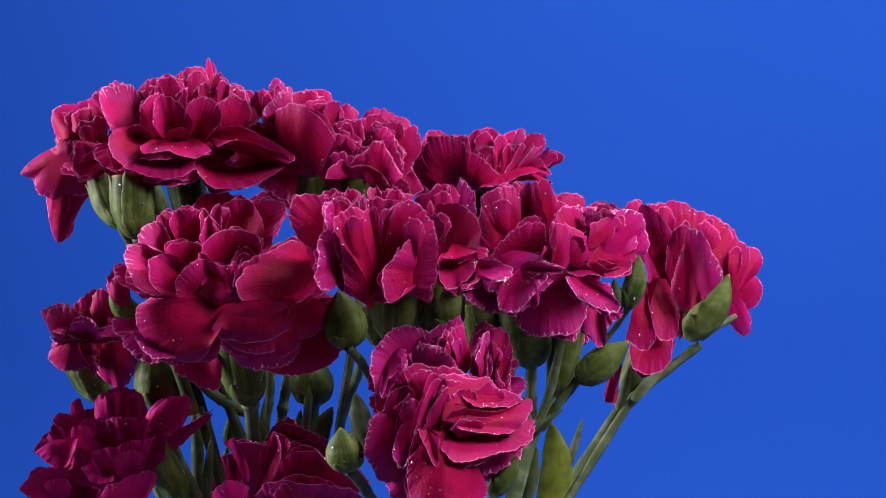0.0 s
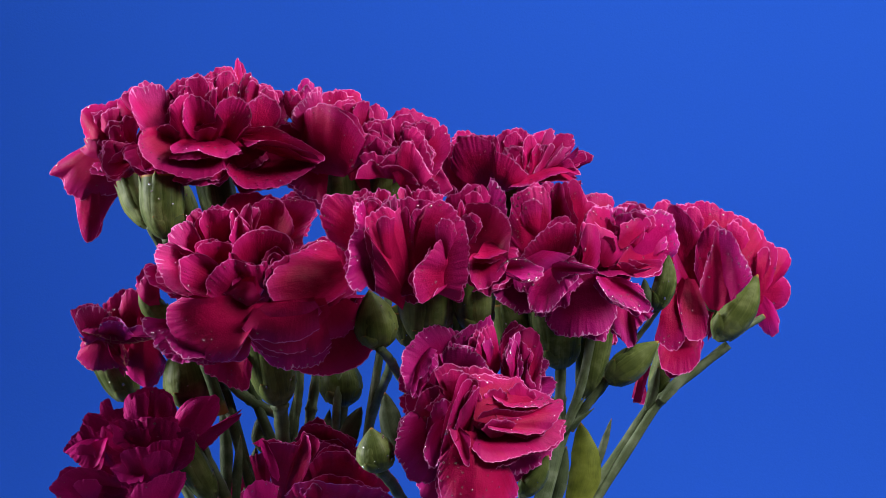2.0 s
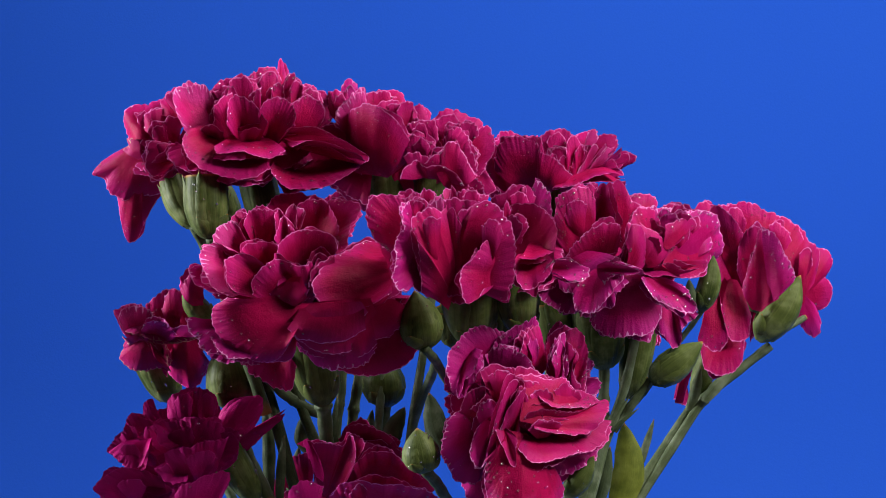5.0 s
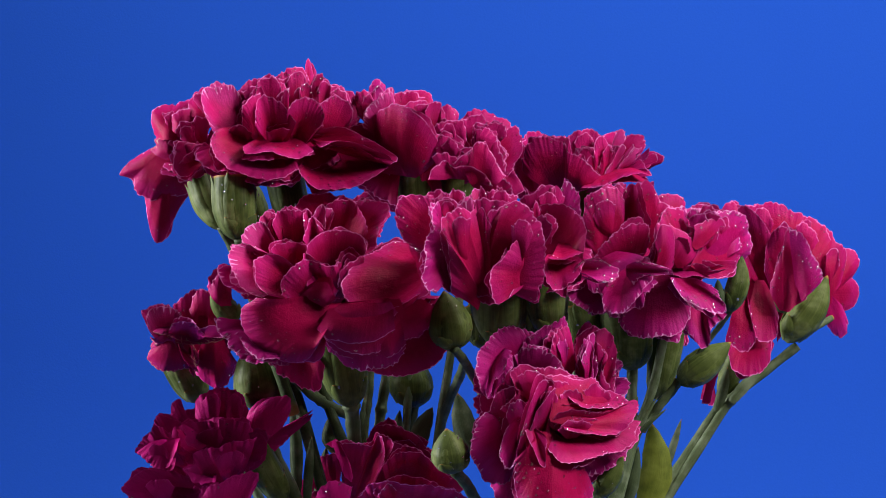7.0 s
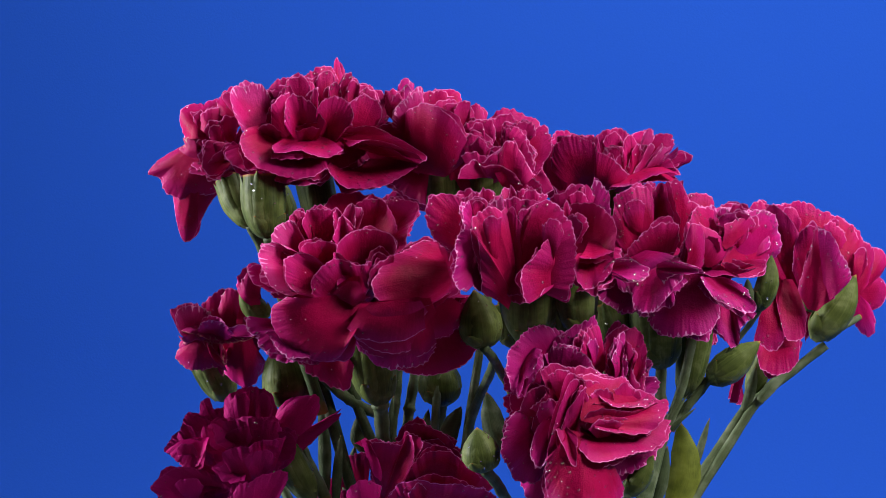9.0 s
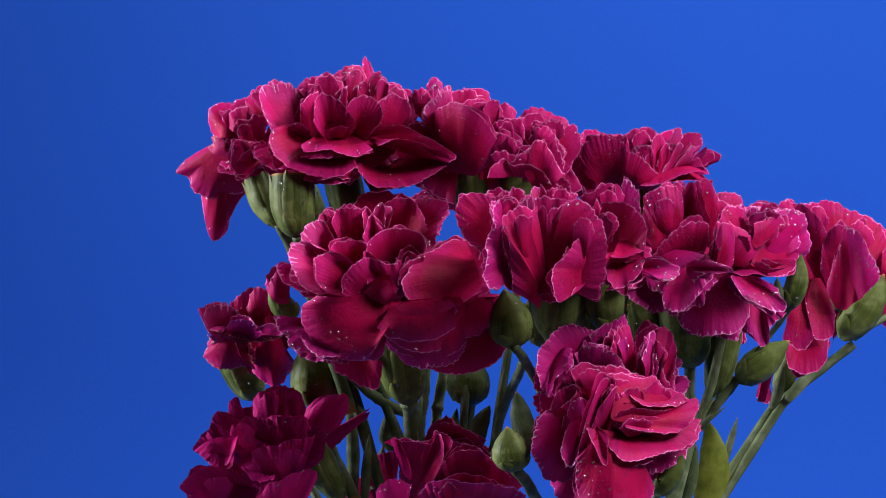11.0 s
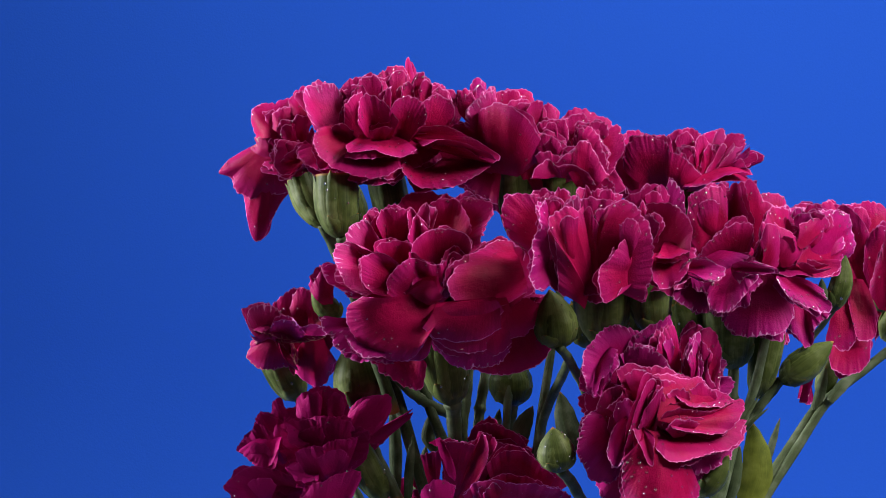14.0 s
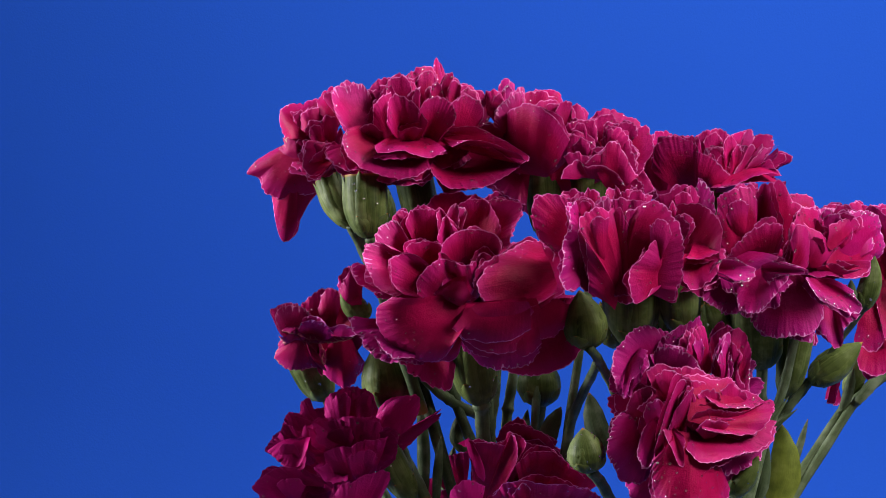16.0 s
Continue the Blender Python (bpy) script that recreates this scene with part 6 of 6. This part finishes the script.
petal(centre, [(-22.4, -37, 409.7), (-21.3, -38, 413.4), (-18.9, -39, 414.3), (-15.7, -39, 413.9), (-12.6, -39, 414.3), (-9.7, -38, 412.5)], (-15.5, -33.6, 387.9), bow=4, ruffle=0.9)
petal(centre, [(-25.8, -41, 408.1), (-24.9, -42, 412.8), (-22.7, -42, 414), (-21.2, -42, 413.8), (-20.6, -41, 410.3)], (-21.5, -36.3, 395.7), bow=2, streak=1)
petal(centre, [(-32.4, -36, 406.6), (-31.4, -37, 413.3), (-28.9, -37, 414.4), (-26.5, -37, 414.1), (-23.6, -36, 411.9)], (-26.8, -31.8, 394.1), bow=3)
petal(centre, [(-31.4, -40, 397.3), (-30.5, -42, 392.6), (-28.3, -42, 388.8), (-23.7, -42, 387.7), (-19, -42, 387.1)], (-25.2, -32, 401.9), bow=3, ruffle=0.5)
petal(centre, [(-20.6, -42, 388), (-17.8, -44, 386.8), (-15.2, -44, 387.4)], (-17.4, -34, 400.4), bow=2)
petal(centre, [(-35.8, -26, 399.3), (-39.9, -29, 402.6), (-42.1, -31, 406.5), (-42.4, -32, 410.4), (-41.3, -32, 414.4), (-36.8, -31, 415.1), (-31.8, -30, 414.1)], (-29.1, -24, 402), bow=4, ruffle=0.4)
petal(centre, [(-35.9, -20, 413.3), (-32.4, -22, 416.4), (-29.7, -22, 416.9), (-27.7, -21, 414.9)], (-30.7, -17.1, 406.7), bow=2)
petal(centre, [(-27.8, -20, 413.8), (-26.7, -22, 416.9), (-24.2, -22, 416.4), (-22.3, -21, 414.3)], (-25.5, -17.1, 406.7), bow=2)
petal(centre, [(-20.1, -18, 413.7), (-18.8, -20, 417.7), (-16.9, -20, 416.2), (-15, -20, 417.3), (-12.8, -20, 416.8), (-10.6, -19, 416.2), (-8.2, -18, 414.9)], (-14, -15.2, 405.1), bow=2, ruffle=0.8, teeth=1.5)
petal(centre, [(-9.6, -18, 412.1), (-6.2, -20, 415.4), (-3.1, -21, 417.1), (0.4, -21, 418.2), (3.3, -20, 417.1), (4.9, -19, 414.6)], (-2.1, -14.4, 402), bow=4)
petal(centre, [(2.1, -16, 414.3), (4, -18, 417.8), (5.4, -18, 419.5), (7.4, -18, 417.5), (9, -17, 415.3), (9.6, -16, 409.9)], (3.5, -12.1, 406.7), bow=2, material=MAGENTA, drops=1.5)
petal(centre, [(-4.8, -28, 411.3), (-1.7, -29, 412.6), (1.1, -30, 413), (6.1, -31, 411.8), (9.2, -32, 408.3), (10.6, -32, 404.9), (10.1, -33, 400.2), (9, -33, 396.2), (6, -34, 393.5)], (-0.8, -24.1, 395.7), bow=-4, ruffle=0.4, teeth=0.7)
petal(centre, [(-4.1, -40, 407.8), (-1.9, -42, 409.8), (-0, -43, 407.5), (0.4, -43, 404.9), (-1.1, -43, 401.9)], (-4.7, -37.6, 401.9), bow=1, ruffle=0.7)
petal(centre, [(-4.9, -32, 409.1), (-4.2, -34, 412.5), (-3.4, -34, 413.2), (-2.4, -33, 410.5)], (-4.1, -31.1, 405.1), bow=1, teeth=0.4)
petal(centre, [(-1.7, -37, 396.5), (-0.9, -40, 391.1), (1.9, -41, 388.6), (5.1, -41, 390.3), (8, -40, 392.9), (10, -38, 397.3)], (3, -28, 399.1), bow=2, ruffle=0.7)
petal(centre, [(-0.5, -42, 397.6), (2.6, -42, 396.7), (6.1, -41, 397.9), (9.5, -39, 399)], (3.9, -26, 401.9), bow=-1, ruffle=0.4)
petal(centre, [(6.6, -39, 393.5), (9.6, -38, 397), (13.8, -37, 397.3), (17.7, -36, 396), (19.6, -36, 394.1), (17.7, -38, 391.4), (14.4, -39, 391.1), (11.2, -40, 392.6)], (5.7, -34, 394.5), bow=1, ruffle=0.7, material=MAGENTA, drops=2)
pod(centre, (-26.4, -24.0, 372.2), (-29.0, -28.0, 388.6), 6.1, closed=True, name='bud', bend=0.3, wet=16)
stem(centre, [(-26.3, -28.0, 372.7), (-22.7, -20.0, 367.8), (-18.5, -8.0, 360.3), (-13.5, 0.0, 342.3)], 1.3)
stem(centre, [(-23.0, -5.0, 368.2), (-26.2, 10.0, 359.7), (-30.2, 24.0, 346.0), (-31.9, 28.0, 326.1)], 1.4)
leaf(centre, [(-20.7, 0.0, 342.3), (-23.2, 2.0, 350.3), (-25.1, 4.0, 359.1)], 7.1)
leaf(centre, [(-36.9, 30.0, 340.8), (-35.6, 30.0, 347.4), (-32.3, 30.0, 354.0)], 5.8)
leaf(centre, [(-54.4, 34.0, 340.6), (-53.3, 36.0, 347.2), (-52.2, 40.0, 356.9)], 2.6)
leaf(centre, [(-43.7, 36.0, 340.5), (-42.8, 38.0, 347.1), (-41.9, 40.0, 352.8)], 3.2)
drops(centre)

# bright crimson-pink carnation with folded lilac-edged petals
front = Head('bright crimson-pink carnation with folded lilac-edged petals', (3.4, 0.0, 347.2), (-27.9, 10.4, 2.0), 23)
stem(front, [(5.0, 8.0, 341.9), (8.3, 14.0, 325.4), (7.5, 16.0, 300.8), (-27.11, 10.4, 180.0), (-27.9, 10.4, 2.0)], 1.8)
core(front, (-0.05, -0.8, 0.45), 24, 16, spread=(8, 70), size=0.75)
petal(front, [(-2.9, -48, 359.6), (-1.4, -48.3, 361.9), (0.9, -48.3, 361.9), (2.2, -47.1, 359.1)], (0.3, -44, 353.3), bow=1)
petal(front, [(2.5, -46.8, 360.3), (5.3, -44.9, 362.1), (8.2, -43.1, 361.4), (9.1, -41.9, 358.9)], (5.8, -40.5, 354.7), bow=1, ruffle=0.8)
petal(front, [(8.8, -41.4, 361.7), (12, -39.4, 363.1), (15.5, -36.4, 361.8), (17.5, -34.9, 359.6)], (13, -35.2, 356.5), bow=1, ruffle=0.8)
petal(front, [(1.6, -50.4, 351.2), (4.7, -50.1, 353.5), (8.6, -48.2, 353.9), (11.8, -44.8, 352.5)], (5.6, -44.5, 348.6), bow=1)
petal(front, [(-9, -42.5, 365.6), (-6.7, -42.8, 367), (-3.6, -42.9, 366.7), (-1.3, -43.7, 365.1)], (-5.1, -42, 358.6), bow=1)
petal(front, [(-12.1, -42, 354.7), (-10.6, -44, 358.3), (-7.9, -45, 359.5), (-5.9, -45, 357.5)], (-8.9, -40, 349.2), bow=1, material=MAGENTA)
petal(front, [(2.1, -32.9, 373.8), (3.2, -32, 376), (4.8, -31, 375.7), (5.5, -30.8, 373)], (3.9, -31.1, 368.3), bow=1, material=MAGENTA)
petal(front, [(8.8, -35, 369.2), (10.1, -33.5, 372.6), (11.7, -31.5, 374.4), (11.9, -33, 370.7)], (10.4, -32.9, 364.8), bow=1, material=MAGENTA)
petal(front, [(-19.6, -20, 353), (-18.9, -22, 359.4), (-15.7, -21.8, 364.1), (-10.9, -20.4, 367.2)], (-9.3, -18, 352.9), bow=2)
petal(front, [(17.7, -14.3, 352.8), (20.9, -14, 356.7), (21.7, -13.3, 360.7), (19.4, -11.5, 367)], (13, -13.8, 355.9), bow=2)
petal(front, [(-17.1, -32, 358.5), (-18.5, -33.4, 361.1), (-20.4, -33.2, 365.7), (-20, -31.8, 371), (-17.4, -29.9, 375), (-13.4, -28, 378.4), (-9.3, -26, 379), (-3.8, -24, 377.1)], (-6.5, -19.5, 364.8), bow=3, ruffle=0.7, material=MAGENTA, streak=1)
petal(front, [(-9.9, -32.3, 372), (-11.7, -37.5, 367.4), (-15.1, -39.7, 362.8), (-16.7, -39, 359.1), (-18, -35.3, 361.4)], (-13.4, -26.9, 370.6), bow=1, ruffle=0.8, material=MAGENTA)
petal(front, [(-8.2, -26.3, 371.8), (-5.6, -26.5, 375.7), (-2.3, -27, 377.8), (1.7, -25.9, 380), (4.9, -22.6, 381.2), (5.9, -20.9, 378.3)], (-0.2, -21.5, 364.9), bow=2, ruffle=0.9, material=MAGENTA, streak=1)
petal(front, [(-9, -32.9, 370.7), (-8, -34, 372.6), (-4.7, -35.9, 373), (-1, -37.3, 372.2), (2.1, -37.5, 370.2), (4.7, -35.9, 367.4), (6.3, -34.6, 365.5)], (-4.1, -32.5, 362.9), bow=2, ruffle=0.7, material=MAGENTA, streak=1)
petal(front, [(-0.3, -34, 368.4), (0.4, -33.6, 373.6), (1.5, -32.9, 377), (3.7, -31.2, 379), (5.8, -28.7, 378.4), (6.3, -28.1, 375.3), (7.4, -28.5, 370.6)], (4.9, -27.3, 364.3), bow=2, ruffle=0.8, teeth=1.3)
petal(front, [(-1.6, -26.7, 375.3), (1.2, -28, 377.2), (4.4, -25.9, 377.5)], (0.7, -25.6, 369), bow=2, material=MAGENTA)
petal(front, [(7, -32.7, 366.4), (8.2, -32.4, 371.5), (10.5, -30, 375.3), (12.3, -28, 377.8), (13, -28.5, 374.5), (12.3, -31.5, 369.1), (13.2, -31.8, 364.8)], (10, -30.9, 361.3), bow=1.5, ruffle=0.6, teeth=1.4, material=MAGENTA)
petal(front, [(12.6, -23.7, 374.9), (14.4, -24.8, 373.8), (15.9, -24.9, 371.3), (15, -27.3, 367.4), (15.9, -27.7, 363.1)], (12.5, -25.1, 361.1), bow=1, ruffle=0.6)
petal(front, [(12.2, -17, 375.1), (14.1, -16.9, 378.1), (17, -15.8, 377.7), (18.7, -16.2, 375), (19.5, -17.6, 371), (19, -20.3, 365.7), (19, -22.2, 359.4)], (13.6, -19.2, 358.5), bow=2, ruffle=0.7)
petal(front, [(6.7, -16.2, 372.7), (8.6, -15.1, 376.3), (12.4, -12.3, 378.5), (14.7, -10.7, 377.3)], (9.8, -13.3, 365.4), bow=2, ruffle=0.8)
petal(front, [(18.5, -10.9, 369.8), (22, -10.9, 367.9), (21, -11.7, 366.2), (19, -12.9, 364.6)], (15.4, -11.2, 365.4), bow=1, teeth=1.5, material=MAGENTA)
petal(front, [(19, -13.8, 364.8), (23, -14, 363.6), (22.2, -16.3, 360.6), (19.8, -17.7, 357.4)], (16.2, -12.8, 360.7), bow=1, ruffle=0.7, material=MAGENTA)
petal(front, [(-13.9, -40, 356.3), (-10.2, -40.9, 360.2), (-9.9, -39.5, 363.1), (-10.8, -38.8, 366.8), (-8.3, -38, 368.5), (-3.5, -38.2, 368.1), (2.1, -37.7, 367.7), (6.9, -34.9, 366.1), (9.8, -32.5, 364.5)], (-1.3, -44, 353.3), bow=-2, ruffle=0.4)
petal(front, [(-3.9, -42, 364.5), (0.3, -42.3, 365.9), (5.2, -39.3, 365.8), (9, -37.2, 364.2), (12.4, -34.4, 364.8), (14.7, -33.9, 362.2), (18.7, -30.7, 360.5), (23.4, -28, 357.6)], (3.3, -47.2, 352.3), bow=2, ruffle=0.4)
petal(front, [(-9.5, -48, 344.2), (-7.5, -51, 352), (-4.9, -53, 359.6), (-0.9, -48.9, 364.8), (-2.2, -51, 358.2), (-4, -49, 350.4)], (-7.5, -44, 342.4), bow=0.5, ruffle=0.3, teeth=0.6)
petal(front, [(-5.9, -50, 350.9), (-3.3, -52, 357.1), (-0.1, -52.4, 361.7), (1.5, -50.4, 362.9), (0.4, -50, 358.6), (0.1, -46, 351)], (-3.6, -44, 347.1), bow=1.5, ruffle=0.4)
petal(front, [(-3.5, -45.3, 361.8), (-1.5, -44.7, 365), (1.8, -44.3, 364.7), (4.7, -41.6, 363.8), (6.5, -40.9, 360.1)], (3.3, -47.2, 353.4), bow=-1, ruffle=0.4)
petal(front, [(5, -45, 359.9), (7.9, -45.8, 356.9), (12.8, -43.1, 356.5), (17.6, -38.6, 356.3), (21.9, -34, 358.1)], (13.9, -29.9, 361.3), bow=0.5, ruffle=0.5, drops=3)
petal(front, [(-0.3, -48, 352.3), (2.1, -50.1, 355.7), (5.5, -48.5, 357), (10.4, -44.9, 356.1), (16, -40.8, 355.6), (21.5, -35, 357.4), (24.3, -32, 358.4)], (5.9, -36.5, 349.8), bow=1, ruffle=0.4)
petal(front, [(4, -47.7, 352.3), (8.7, -44.2, 354.3), (15.1, -40.5, 352.9), (19.9, -36, 354), (23.2, -32, 358.5), (24.9, -33, 357.3), (23.3, -38, 353.6), (20.2, -40, 350.4), (16.8, -43.1, 349.3), (10.2, -48, 350), (3.9, -50.7, 351.2)], (2.8, -46.6, 352.3), bow=1, ruffle=0.5)
petal(front, [(-0.7, -50, 345.8), (1.4, -52.5, 342.9), (4.8, -51.2, 341.6), (10.3, -47.9, 342.5), (15.9, -42.8, 344.1), (20.8, -38, 345.1), (24, -35, 348), (25.3, -32, 352.7)], (5.1, -37.1, 351.9), bow=2, ruffle=0.4)
petal(front, [(6.2, -37, 340.5), (9.1, -33.9, 337.9), (13.3, -31.1, 337.2), (18, -31.1, 340), (21.6, -29, 341.7), (22.2, -27, 344.7)], (12.5, -25.8, 345.4), bow=2, ruffle=0.5, material=MAGENTA)
petal(front, [(-7.4, -50, 351.2), (-4.7, -52, 345.8), (-1.9, -51.5, 341.1), (-1.3, -52, 345.2), (-1.2, -51, 348.8), (-3.4, -50, 351.2)], (-5, -49, 351.6), bow=0.5, ruffle=0.2, teeth=0.6)
petal(front, [(-7.6, -42, 353.8), (-11.7, -45, 351.7), (-13.5, -47, 347.2), (-13.7, -48, 343), (-11.7, -46.8, 340.4), (-9.6, -49, 341.9), (-8.5, -48, 346.5), (-6.7, -46, 351.8)], (-6.9, -40, 354.6), bow=2, ruffle=0.4, material=MAGENTA)
petal(front, [(-14.6, -34, 356.4), (-19, -37, 354.5), (-21.3, -38, 349.7), (-22, -39, 344.3), (-20.2, -37.2, 339.6), (-17.4, -33.5, 336.4), (-13.3, -32, 334.5), (-10.3, -35.5, 336.5), (-8.5, -41.8, 340.8)], (-8.8, -30, 351.1), bow=4, ruffle=0.5, material=MAGENTA)
petal(front, [(-9.7, -50, 342.7), (-10, -48.5, 337.3), (-9.1, -49, 332.4), (-5.9, -51, 328.5), (1, -51.9, 327), (8.9, -45, 328.4), (12.4, -38.6, 332.1), (12, -36.2, 335.8), (9.2, -38.9, 339.5)], (-1.3, -46, 350.3), bow=5, ruffle=0.7, drops=1.2)
petal(front, [(-16.4, -25.2, 335.2), (-12.9, -26, 329.4), (-7.3, -27, 327.6)], (-8.7, -28.8, 340.1), bow=2, material=MAGENTA)
petal(front, [(-16.8, -36, 355.6), (-15.3, -39, 359.7), (-11.9, -39.8, 362.5), (-8.5, -41.3, 361.7)], (-9.9, -32, 348.8), bow=2, ruffle=0.5)
petal(front, [(-13.5, -36, 350.6), (-11.2, -38, 356.9), (-6.6, -40, 360.1), (-1.9, -39.3, 361.6)], (-6.4, -30, 344.1), bow=2)
petal(front, [(-2, -42, 349.3), (1, -44, 346.3), (5.8, -40.5, 346.1)], (2.1, -33.4, 353.6), bow=1)
pod(front, (13.2, -26.0, 331.4), (20.7, -30.0, 342.9), 3.2, closed=True, name='bud', bend=0.6, wet=6)
stem(front, [(13.5, -26.0, 332.0), (12.1, -14.0, 322.4), (9.8, 4.0, 306.7)], 1.1)
pod(front, (-26.4, -33.0, 338.4), (-28.3, -36.0, 350.8), 5.3, closed=True, name='bud', wet=22)
stem(front, [(-26.1, -33.0, 339.0), (-21.8, -26.0, 333.4), (-16.5, -14.0, 324.0), (-3.9, 8.0, 296.6)], 1.6)
leaf(front, [(18.4, 6.0, 324.3), (21.7, 8.0, 337.1), (25.0, 12.0, 347.4)], 4.8)
leaf(front, [(29.7, 26.0, 324.6), (33.0, 26.0, 336.1), (31.4, 26.0, 349.6)], 9.6, material=LEAF)
leaf(front, [(26.2, 14.0, 346.5), (28.9, 12.0, 352.3), (32.6, 12.0, 358.0)], 1.4)
leaf(front, [(25.8, 12.0, 345.8), (29.8, 10.0, 350.3), (35.0, 10.0, 354.5)], 1.3)
leaf(front, [(25.3, 12.0, 345.0), (24.5, 12.0, 351.5), (22.9, 14.0, 357.9)], 1.9)
leaf(front, [(23.0, 16.0, 325.2), (25.4, 14.0, 333.5), (27.0, 14.0, 343.3)], 4.2)
drops(front)
